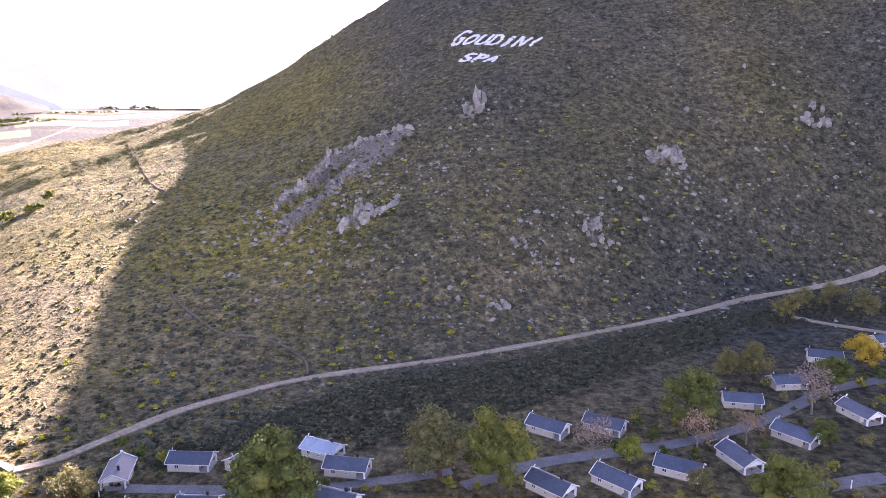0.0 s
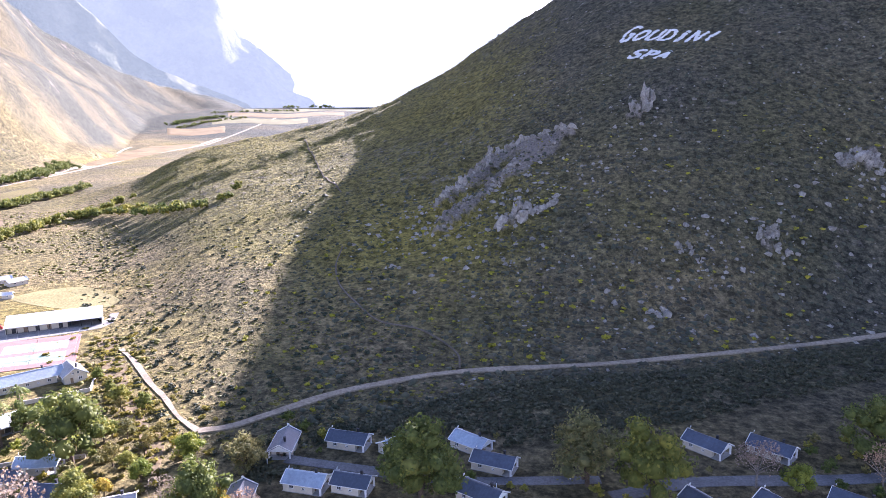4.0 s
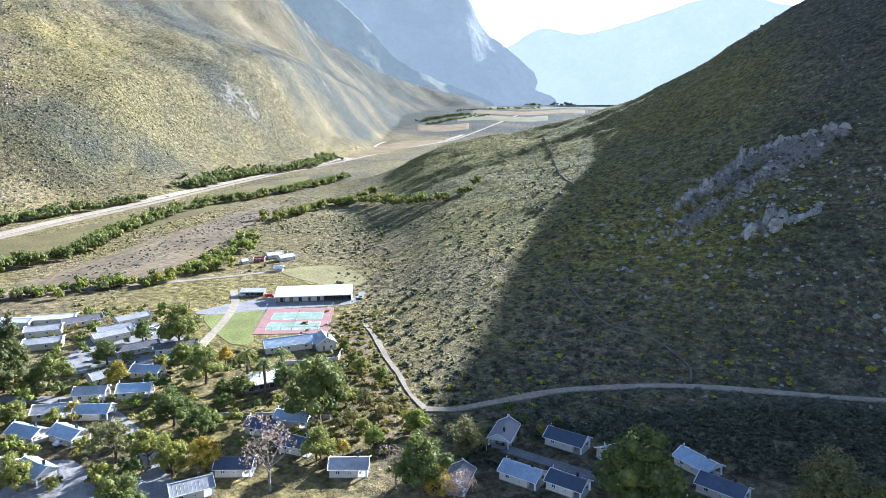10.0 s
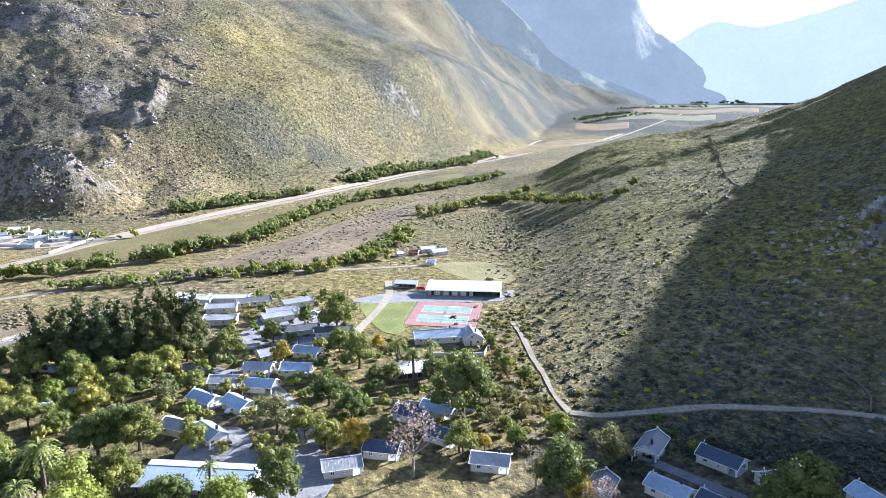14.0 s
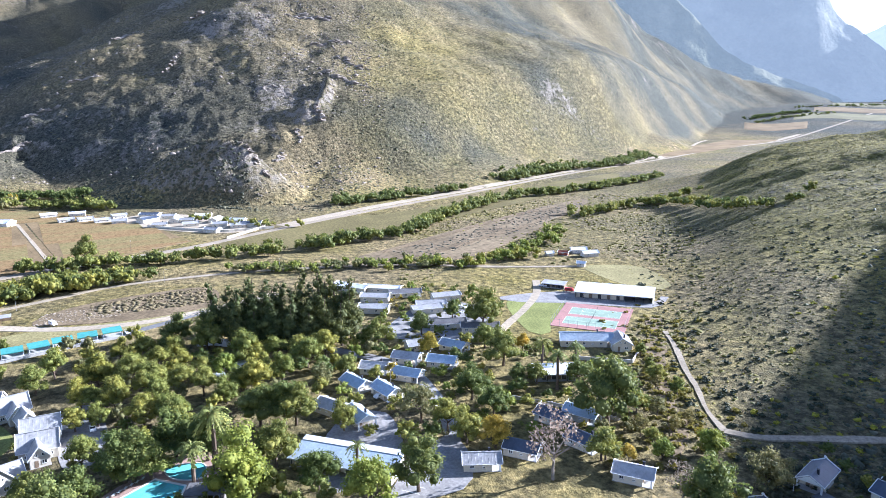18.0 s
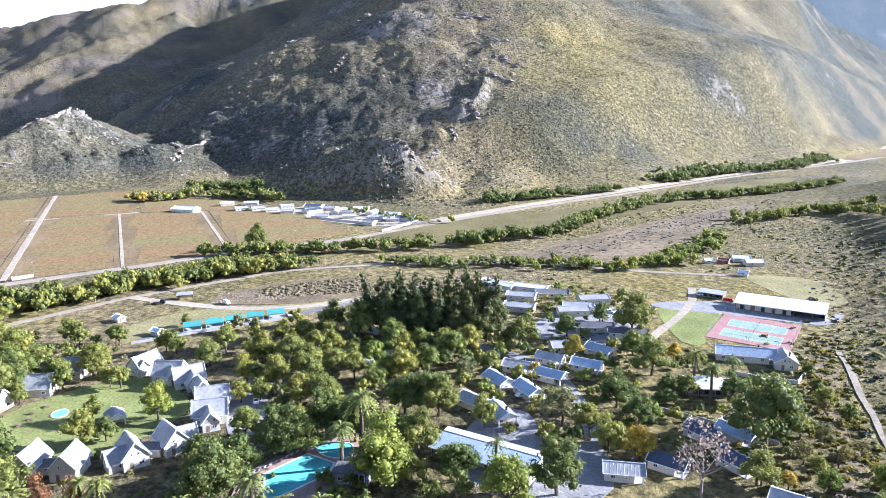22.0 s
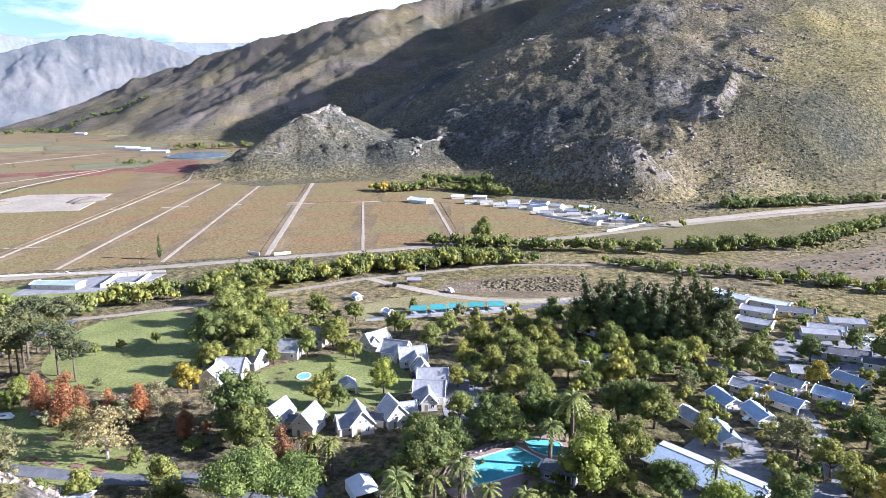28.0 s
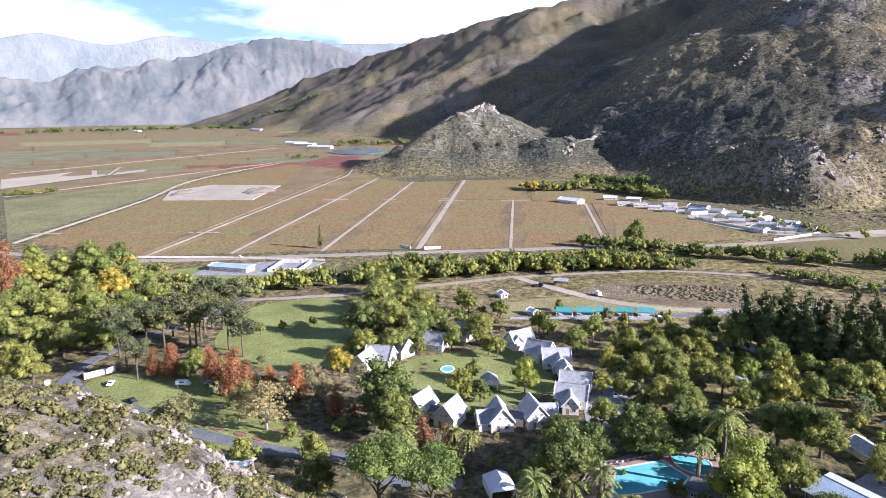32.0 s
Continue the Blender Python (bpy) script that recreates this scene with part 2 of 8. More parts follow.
# the broad grassy flank: crest distance and height by bearing
FLANK_AZ = (28, 31, 34.3, 36.5, 38.5, 41.8, 44.5, 50.5, 55.6, 60, 66, 74)
FLANK_CREST = (3700, 3600, 3450, 3300, 3150, 2950, 2700, 2400, 2250, 2300, 2300, 2300)
FLANK_TOP = (70, 138, 184, 217, 262, 372, 478, 570, 640, 680, 690, 690)
# how much steeper the side that lies away from the sun falls
LEE = {"spur": 0.86, "front": 0.34, "middle": 0.34, "nose": 0.8}


def ridge_height(x, y, pts, bow=1.0, lee=1.0):
    """Height of the flanks that fall from a ridge line; lee narrows the flank to the left of its course."""
    best = np.full(x.shape, -1e3)
    p = [toward(a, r, z) for a, r, z, _ in pts]
    for (u, v, a, b) in zip(p, p[1:], pts, pts[1:]):
        d = v - u
        t = np.clip(((x - u.x) * d.x + (y - u.y) * d.y) / (d.x**2 + d.y**2), 0, 1)
        dist = np.hypot(x - u.x - t * d.x, y - u.y - t * d.y)
        z, w = a[2] + (b[2] - a[2]) * t, a[3] + (b[3] - a[3]) * t
        side = (d.x * (y - u.y) - d.y * (x - u.x)) / math.hypot(d.x, d.y) / np.maximum(dist, 1e-3)
        left = smooth(-0.7, 0.7, side) if lee < 1 else 0.0
        q = np.clip(dist / (w * (1 - left * (1 - lee))), 0, 1.2)
        fall = np.where(q < 1, np.abs(1 - q) ** bow, 1 - q) * (1 - 0.12 * np.sin(np.pi * np.clip(q, 0, 1)))
        fall = fall * (1 - left) + left * (1 - q ** 1.12)
        best = np.maximum(best, z * fall)
    return best


def flank_height(r, az):
    """The broad grassy flank, hollow towards its foot."""
    foot, crest, top = (spline(az, a, v) for a, v in ((FOOT_AZ, FOOT_R), (FLANK_AZ, FLANK_CREST), (FLANK_AZ, FLANK_TOP)))
    q = np.clip((r - foot) / np.maximum(crest - foot, 200), 0, 1)
    back = np.clip(1 - (r - crest) / 1500, 0, 1)
    return top * np.minimum(q ** 1.4, back) * smooth(26, 29.5, az) * smooth(73, 64, az)


def foot_distance(x, y, r, az):
    """How far a plan point lies behind the foot of the mountains."""
    p = [toward(a, d) for a, d in zip(FOOT_AZ, FOOT_R)]
    near = np.full(x.shape, 1e9)
    for u, v in zip(p, p[1:]):
        d = v - u
        t = np.clip(((x - u.x) * d.x + (y - u.y) * d.y) / (d.x**2 + d.y**2), 0, 1)
        near = np.minimum(near, np.hypot(x - u.x - t * d.x, y - u.y - t * d.y))
    return np.where(r > np.interp(az, FOOT_AZ, FOOT_R), near, 0)


def crag_mask(x, y):
    """The rocky rib on the shaded hillside, and its smaller neighbours."""
    best = np.zeros(np.shape(x))
    for x0, y0, x1, y1, w in ((-93, 386, -70, 446, 9), (-70, 446, -26, 450, 10), (-62, 412, -40, 440, 13), (-50, 352, -42, 364, 8), (-88, 360, -70, 395, 7), (16, 455, 24, 468, 6), (125, 412, 140, 420, 6), (76, 352, 80, 358, 4)):
        dx, dy = x1 - x0, y1 - y0
        t = np.clip(((x - x0) * dx + (y - y0) * dy) / (dx * dx + dy * dy), 0, 1)
        d = np.hypot(x - x0 - t * dx, y - y0 - t * dy) + 3.5 * fbm(x, y, 14, 3, 33)
        best = np.maximum(best, smooth(w, w * 0.45, d))
    return best


def hill_height(az, r):
    foot, crest = spline(az, HILL_AZ, HILL_FOOT), spline(az, HILL_AZ, HILL_CREST)
    top = np.maximum(spline(az, HILL_AZ, HILL_TOP), 0)
    q = (r - foot) / (crest - foot)
    up = np.clip(q, 0, 1)
    body = np.where(up < 0.12, up * up / 0.24, up - 0.06) / 0.94
    back = np.clip(1 - np.clip(r - crest, 0, 4000) * 0.45 / np.maximum(top, 30), 0, 1)
    inside = smooth(46, 40, az) * smooth(-78, -66, az)
    return top * np.where(q <= 1, body, back) * inside


def height(x, y, rough=True):
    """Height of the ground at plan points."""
    x, y = np.asarray(x, float), np.asarray(y, float)
    r, az = np.hypot(x, y), np.degrees(np.arctan2(-x, y))
    hill = hill_height(az, r)
    mount = np.full(x.shape, 0.0)
    low = bool(np.all(r <= np.interp(az, FOOT_AZ, FOOT_R)))
    if not low:
        keep = 60 * np.clip((r - 1000) / 500, 0, 1)
        wx, wy = x + keep * fbm(x, y, 420, 3, 21), y + keep * fbm(x, y, 420, 3, 22)
    behind = 0.0 if low else foot_distance(x, y, r, az)
    if not low:
        wr, wa = np.hypot(wx, wy), np.degrees(np.arctan2(-wx, wy))
        mount = flank_height(wr, wa)
    for key, pts in () if low else RIDGES.items():
        rise = 45 if key[:4] in ("knob", "rock", "nose") else 190
        mount = np.maximum(mount, ridge_height(wx, wy, pts, 0.85 if key[:4] == "knob" else 1.0, LEE.get(key, 1.0)) * smooth(0, rise, behind))
    # rocky knoll close under the camera's left
    kx, ky = toward(140, 112).x, toward(140, 112).y
    knoll = 64 * np.exp(-(((x - kx) / 54) ** 2 + ((y - ky) / 54) ** 2)) - 6
    # the valley floor climbs gently towards its head
    climb = 85 * np.clip((r - 1900) / 1400, 0, 1) * smooth(-14, -4, az) * smooth(46, 36, az)
    z = np.maximum(np.maximum(hill, np.maximum(mount, climb)), np.maximum(knoll, 0))
    if rough:
        up = smooth(2, 40, z)
        z = z + up * (3.2 * fbm(x, y, 55, 5, 3, 0.55)) * smooth(0, 30, hill + knoll)
        # slanting swells on the sunny flank, a rib of bare rock on the shaded side
        around = np.radians(az) * 420
        furrow = fbm(r + 0.55 * around, around * 0.2, 36, 4, 13, 0.55)
        z = z + 3.6 * furrow * smooth(4, 30, hill) * smooth(6, 14, az) * smooth(43, 36, az)
        z = z + crag_mask(x, y) * (3.0 + 7.0 * (0.4 - np.abs(fbm(x, y, 16, 4, 19, 0.55))))
        if low:
            return np.maximum(z, -0.5) + 0.04 * fbm(x, y, 25, 2, 5)
        left = smooth(63, 69, az)
        onmount = smooth(4, 120, mount)
        gully = np.abs(fbm(wx, wy, 330, 5, 7, 0.55)) - 0.4
        z = z + onmount * ((12 + 4 * left) * gully * smooth(20, 250, mount) + (2.4 + 3.0 * left) * fbm(x, y, 60, 5, 9, 0.66))
        z = z + (1 - left) * 9 * (np.abs(fbm(wx, wy, 170, 4, 29, 0.6)) - 0.35) * smooth(60, 220, mount)
        # broken crags and rock bands on the rough side
        crag = np.abs(fbm(wx, wy, 70, 5, 27, 0.62)) - 0.3
        z = z - crag * 4 * smooth(12, 70, mount) * left * smooth(2600, 1700, r)
        knobs = np.clip(fbm(x, y, 26, 4, 63, 0.6) - 0.25, 0, 1)
        z = z + knobs * 4.5 * smooth(6, 30, mount) * left * smooth(2300, 1500, r)
        z = z + (8 * knobs + 3.5 * fbm(x, y, 22, 4, 67, 0.65) + 9 * fbm(x, y, 75, 3, 69, 0.5)) * smooth(10, 40, mount) * smooth(86, 90, az) * smooth(1500, 1250, r)
        rib = np.abs(fbm(wx * 0.35, wy, 260, 5, 15, 0.55)) - 0.35
        z = z + rib * 12 * smooth(30, 200, mount) * smooth(88, 96, az) * smooth(2000, 2600, r)
        z = z + 9 * (0.35 - np.abs(fbm(x + 0.4 * y, y * 0.4, 60, 4, 65, 0.6))) * smooth(20, 120, mount) * smooth(84, 92, az) * smooth(1900, 2300, r)
        # broken strata on the long crest
        z = z + 12 * fbm(x + 0.5 * y, y * 0.5, 110, 5, 61, 0.65) * smooth(20, 150, mount) * smooth(1900, 2400, r) * left
        z = np.maximum(z, -0.5)
        z = z + 0.04 * fbm(x, y, 25, 2, 5)
    return z


def zat(x, y):
    return float(height(np.array([x]), np.array([y]))[0])


def grid_mesh(name, x, y, z, mat, wrap=False):
    """A sheet from arrays of one shape; wrap joins its first column to its last."""
    n, k = x.shape
    me = bpy.data.meshes.new(name)
    idx = np.arange(n * k).reshape(n, k)
    right = np.roll(idx, -1, axis=1) if wrap else None
    a = idx[:-1] if wrap else idx[:-1, :-1]
    b = right[:-1] if wrap else idx[:-1, 1:]
    c = right[1:] if wrap else idx[1:, 1:]
    d = idx[1:] if wrap else idx[1:, :-1]
    quads = np.stack([a, b, c, d], -1).reshape(-1, 4)
    me.vertices.add(n * k)
    me.vertices.foreach_set("co", np.stack([x, y, z], -1).reshape(-1).astype(np.float32))
    me.loops.add(quads.size)
    me.loops.foreach_set("vertex_index", quads.reshape(-1).astype(np.int32))
    me.polygons.add(len(quads))
    me.polygons.foreach_set("loop_start", np.arange(0, quads.size, 4, dtype=np.int32))
    me.polygons.foreach_set("use_smooth", np.ones(len(quads), bool))
    me.update(calc_edges=True)
    me.materials.append(mat)
    return me


def build_ground():
    az = np.concatenate([np.arange(-40, 142, 0.19), np.arange(142, 320, 3.0)])
    r = np.concatenate([np.linspace(0.01, 96, 14), np.exp(np.arange(math.log(100), math.log(640), 0.0125)), np.exp(np.arange(math.log(642), math.log(4900), 0.0082))])
    A, R = np.meshgrid(np.radians(az), r)
    x, y = -R * np.sin(A), R * np.cos(A)
    z = height(x, y)
    me = grid_mesh("ground", x, y, z, M_GROUND, wrap=True)
    azf = np.degrees(np.arctan2(-x, y))
    hill = hill_height(azf, R)
    gx, gr = np.gradient(z, axis=1), np.gradient(z, axis=0)
    steep = np.hypot(gr / np.gradient(R, axis=0), gx / np.maximum(R * np.radians(0.19), 0.01))
    n1, n2 = fbm(x, y, 160, 5, 31), fbm(x, y, 45, 5, 32)
    onhill = smooth(0.5, 30, hill)
    far = smooth(2, 25, z) * (1 - smooth(0, 2, hill))
    # extra dark shrub share paints shade onto the hill's side away from sun
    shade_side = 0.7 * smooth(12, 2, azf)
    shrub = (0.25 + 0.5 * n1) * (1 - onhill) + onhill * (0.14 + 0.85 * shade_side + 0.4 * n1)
    # the last shrub term is shade painted on the mountain's foot
    shrub = shrub * (1 - far) + far * (0.62 + 0.5 * n1 + 0.25 * smooth(70, 74, azf) * smooth(92, 86, azf) * smooth(1250, 1050, R))
    rock = 0.08 + 0.12 * onhill + 0.2 * onhill * n1
    rock = rock * (1 - far) + far * (0.09 + 0.26 * smooth(0.55, 1.1, steep) + 0.16 * n1 + 0.14 * n2 + (0.26 + 0.3 * fbm(x + 0.5 * y, y * 0.5, 120, 5, 71, 0.65)) * smooth(1900, 2500, R) * smooth(86, 92, azf))
    # the broad grassy flank of the mountain bears little rock
    grassy = smooth(69, 62, azf) * smooth(30, 36, azf) * far
    strip = fbm(azf * 40, R * 0.5, 130, 5, 37, 0.6)
    # farther shrub share: real scrub, plus painted haze that greys the flank
    rock, shrub = rock + grassy * (0.10 * strip + 0.10 * n2 - 0.20), shrub + grassy * (0.30 * smooth(50, 41, azf) + 0.32 * smooth(1150, 1900, R) + 0.30 * strip - 0.20)
    rock = rock + far * (0.02 * smooth(87, 92, azf) * smooth(1500, 1250, R) + 0.13 * smooth(64, 67, azf) * smooth(76, 71, azf) * smooth(1700, 1400, R))
    # real bare rock, with its share raised to paint haze over the shaded face
    bare = far * smooth(66, 70, azf) * smooth(90, 85, azf) * smooth(2400, 1700, R)
    rock, shrub = rock + 0.13 * bare, shrub - 0.22 * bare
    knoll = (R < 250) & (azf > 112) & (z > 3)
    rock = np.where(knoll, 0.46 + 0.35 * n2, rock)
    shrub = np.where(knoll, 0.6 + 0.4 * n2, shrub)
    rock = rock + 0.45 * crag_mask(x, y)
    shrub = shrub + 0.4 * smooth(36, 30, azf) * smooth(120, 170, R) * (1 - onhill)
    # green also fades with the painted shade, and with distance as painted haze
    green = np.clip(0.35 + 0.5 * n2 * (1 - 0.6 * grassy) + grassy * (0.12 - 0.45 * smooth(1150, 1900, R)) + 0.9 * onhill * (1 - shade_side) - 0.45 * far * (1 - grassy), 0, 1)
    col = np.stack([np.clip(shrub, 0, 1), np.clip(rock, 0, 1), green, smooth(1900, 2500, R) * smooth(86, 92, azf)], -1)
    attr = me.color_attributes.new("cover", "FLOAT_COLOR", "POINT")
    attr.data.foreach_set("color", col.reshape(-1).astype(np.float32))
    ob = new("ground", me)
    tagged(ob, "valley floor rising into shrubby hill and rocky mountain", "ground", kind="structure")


def far_range(name, label, mat, a0, a1, r0, rc, r1, azs, els, seed, jag=1.0):
    """A distant range: crest height by bearing, falling to its foot on both sides."""
    az, r = np.meshgrid(np.arange(a0, a1, 0.12), np.linspace(r0, r1, 90))
    top = 97 + rc * np.tan(np.radians(spline(az, azs, els)))
    x, y = -r * np.sin(np.radians(az)), r * np.cos(np.radians(az))
    q = np.where(r < rc, (r - r0) / (rc - r0), (r1 - r) / (r1 - rc) * 0.6 + 0.4)
    ends = smooth(a0, a0 + 2, az) * smooth(a1, a1 - 2, az)
    rough = 1 - 0.75 * smooth(0.75, 1.0, q)
    z = top * q**1.15 + q * rough * jag * 170 * (np.abs(fbm(x, y, 700, 6, seed, 0.55)) - 0.3) + q * jag * 14 * fbm(x, y, 120, 4, seed + 9)
    z = z * ends - 12
    ob = new(name, grid_mesh(name, x, y, z, mat))
    tagged(ob, label, "mountain range", kind="structure")


build_ground()
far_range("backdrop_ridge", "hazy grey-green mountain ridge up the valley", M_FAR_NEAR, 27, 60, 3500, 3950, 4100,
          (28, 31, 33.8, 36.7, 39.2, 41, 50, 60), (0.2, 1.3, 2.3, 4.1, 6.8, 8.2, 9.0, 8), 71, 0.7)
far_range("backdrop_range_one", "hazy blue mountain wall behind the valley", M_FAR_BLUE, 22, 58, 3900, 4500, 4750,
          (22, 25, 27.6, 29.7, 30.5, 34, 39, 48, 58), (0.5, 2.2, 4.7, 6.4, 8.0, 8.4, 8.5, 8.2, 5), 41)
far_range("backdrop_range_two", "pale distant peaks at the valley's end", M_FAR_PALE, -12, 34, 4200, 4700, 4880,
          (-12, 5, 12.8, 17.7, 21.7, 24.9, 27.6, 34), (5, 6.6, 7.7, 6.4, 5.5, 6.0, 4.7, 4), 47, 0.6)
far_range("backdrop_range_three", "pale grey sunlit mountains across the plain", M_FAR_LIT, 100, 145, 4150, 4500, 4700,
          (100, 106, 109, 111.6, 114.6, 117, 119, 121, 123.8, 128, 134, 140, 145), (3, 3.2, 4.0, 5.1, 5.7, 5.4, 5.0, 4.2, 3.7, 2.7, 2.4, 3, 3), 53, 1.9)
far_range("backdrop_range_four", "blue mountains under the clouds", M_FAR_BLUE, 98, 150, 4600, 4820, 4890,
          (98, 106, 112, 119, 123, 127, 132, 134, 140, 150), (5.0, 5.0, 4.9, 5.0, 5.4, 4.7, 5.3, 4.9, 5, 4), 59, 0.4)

# ---------- plan: places on the ground ----------
HILLSIDE_COTTAGES = [
    (31.0, 192.1, -36.0, 12.4), (48.5, 193.4, -32.0, 12.2), (26.9, 159.4, -45.0, 11.8), (44.4, 162.0, -46.0, 12.0), (62.5, 167.9, -31.0, 11.3),
    (80.8, 172.9, -73.0, 12.7), (97.1, 210.1, -12.0, 10.7), (119.3, 225.0, 5.0, 11.0), (145.2, 249.0, -19.0, 13.6), (102.8, 186.2, -53.0, 13.3),
    (130.1, 200.7, -73.0, 14.6), (179.6, 266.6, 10.0, 9.8)]
TRACK_COTTAGES = [
    (-87.0, 166.6, -78.0, 12.8), (-69.6, 173.1, -3.0, 12.2), (-54.6, 173.9, 54.0, 11.0), (-34.6, 179.1, -26.0, 12.4), (-26.3, 169.6, -11.0, 10.2),
    (-27.1, 153.4, -23.0, 5.4)]
TRACK_COTTAGES_B = [
    (-85.3, 138.2, -75.0, 9.5), (-72.3, 149.5, -2.0, 11.8), (-60.3, 151.4, -3.0, 10.1), (-151.3, 132.9, 16.0, 9.9), (-147.6, 141.8, 22.0, 8.7),
    (-134.2, 130.1, 12.0, 7.1), (-113.9, 128.7, 33.0, 9.7)]
MID = [
    (-141.1, 98.7, 60.0, 9.8), (-140.2, 112.4, 33.0, 7.9), (-220.7, 119.4, 41.0, 7.9), (-231.2, 130.5, 80.0, 10.1), (-221.6, 141.7, 25.0, 7.8),
    (-209.9, 128.8, 41.0, 10.7), (-218.0, 104.5, 45.0, 10.0), (-206.0, 111.6, 35.0, 9.2), (-208.4, 92.4, 12.0, 7.6), (-196.9, 98.5, 6.0, 6.2),
    (-195.1, 77.9, 23.0, 8.0), (-183.7, 82.2, 1.0, 9.3)]
LOW = [
    (-248.1, 155.1, 64.0, 19.6), (-235.8, 164.2, 56.0, 9.8)]
OFFICE = [
    (-328.2, 145.5, 29.0, 7.1), (-304.1, 147.2, 53.0, 15.0), (-287.0, 138.1, 51.0, 13.1), (-316.6, 157.6, 45.0, 25.8), (-302.9, 163.7, 65.0, 8.2),
    (-272.2, 158.4, 74.0, 10.6), (-277.3, 164.0, 63.0, 7.9), (-285.9, 177.5, 76.0, 11.7)]
TENNIS_HOUSE = [
    (-198.0, 190.7, 54.0, 19.7), (-189.1, 197.5, -55.0, 20.7)]
FARM_BITS = [
    (-334.5, 287.6, 71.0, 5.0), (-331.4, 296.9, 34.0, 7.0), (-331.4, 309.9, 60.0, 10.8), (-319.7, 308.6, 71.0, 12.7), (-301.5, 284.6, 35.0, 4.5),
    (-273.3, 238.9, 33.0, 11.4)]
CARPORTS = [
    (-312.6, -9.9, 91.0, 7.1), (-314.2, -0.7, 97.0, 7.0), (-316.0, 8.1, 92.0, 7.1), (-317.2, 17.5, 87.0, 7.2), (-318.4, 27.1, 92.0, 7.3)]
WHITE_STATION = [
    (-368.0, -210.0, 84.0, 27.3), (-368.4, -176.6, 90.0, 18.6)]
FARM_ACROSS = [
    (-685.0, -18.2, 52.0, 31.0), (-675.2, 31.6, 98.0, 7.2), (-669.5, 46.2, 98.0, 12.4), (-673.5, 73.6, 98.0, 11.2), (-639.7, 92.5, 98.0, 16.6),
    (-643.5, 110.6, 57.0, 17.2), (-589.8, 117.9, 84.0, 22.9), (-550.8, 126.1, 39.0, 15.2), (-560.1, 149.0, 75.0, 20.8)]
TREES_A = [
    (-206.1, -158.6, 10.3, 'k'), (-233.6, -165.7, 12.4, 'k'), (-241.2, -159.2, 13.8, 'k'), (-249.6, -159.3, 12.8, 'k'), (-240.4, -141.2, 14.1, 'k'),
    (-234.4, -131.8, 10.6, 'k'), (-251.5, -173.8, 11.9, 'k'), (-304.3, -290.4, 21.3, 'o'), (-317.9, -284.5, 21.6, 'o'), (-324.6, -271.6, 25.0, 'o'),
    (-355.4, -277.9, 20.9, 'd'), (-260.6, -257.0, 18.7, 'o'), (-251.5, -233.6, 20.5, 'o'), (-262.1, -224.8, 20.6, 'o'), (-289.0, -230.4, 22.0, 'g'),
    (-306.6, -230.6, 19.5, 'o'), (-223.2, -217.0, 16.1, 'o'), (-220.3, -201.4, 15.5, 'o'), (-242.9, -203.8, 19.1, 'o'), (-263.6, -205.6, 17.2, 'o'),
    (-196.9, -200.4, 14.7, 'o'), (-176.3, -167.1, 7.7, 'p'), (-175.9, -158.5, 7.6, 'p'), (-154.6, -160.6, 10.0, 'p'), (-195.0, -192.8, 13.2, 'o'),
    (-238.4, -245.0, 17.5, 'o'), (-229.0, -201.0, 14.5, 'o'), (-227.3, -186.7, 12.7, 'o'), (-287.4, -289.5, 17.2, 'r'), (-347.1, -329.9, 16.1, 'o'),
    (-290.9, -211.7, 15.3, 'o'), (-209.2, -153.6, 6.4, 'r'), (-210.4, -146.7, 7.7, 'r'), (-208.7, -129.9, 7.4, 'r'), (-201.8, -117.6, 9.2, 'r')]
TREES_B = [
    (-210.4, -146.7, 7.7, 'r'), (-208.7, -129.9, 7.4, 'r'), (-201.8, -117.6, 9.2, 'r'), (-203.0, -113.7, 7.0, 'r'), (-201.9, -94.5, 7.6, 'r'),
    (-192.3, -76.9, 6.0, 'r'), (-223.2, -87.4, 11.1, 'g'), (-167.2, -34.2, 4.5, 'r'), (-215.9, -141.2, 9.1, 'o'), (-209.3, -140.6, 7.8, 'o'),
    (-166.5, -116.9, 16.3, 'l'), (-178.4, -94.1, 16.6, 'b'), (-188.4, -107.1, 11.7, 'l'), (-173.2, -83.8, 6.0, 'o'), (-210.1, -74.4, 10.0, 'b'),
    (-213.5, -94.4, 9.1, 'b'), (-201.2, -84.2, 8.6, 'b'), (-198.3, -98.1, 8.7, 'b'), (-182.1, -54.2, 16.7, 'd'), (-150.8, -97.8, 8.7, 'o'),
    (-153.7, -88.7, 10.3, 'o'), (-161.0, -71.5, 10.3, 'o'), (-138.9, -61.4, 11.0, 'd'), (-137.3, -45.3, 16.0, 'u'), (-140.8, -33.9, 16.1, 'u'),
    (-163.6, -46.5, 7.7, 'p'), (-162.0, -36.9, 7.0, 'p'), (-165.7, -29.3, 6.7, 'p'), (-139.2, -10.0, 8.9, 'p'), (-150.0, 4.7, 8.5, 'p'),
    (-148.2, -1.6, 7.0, 'p'), (-178.1, 36.5, 10.5, 'p'), (-170.5, 29.4, 7.8, 'p'), (-164.6, -4.2, 16.5, 'd'), (-182.7, 16.7, 15.4, 'd')]
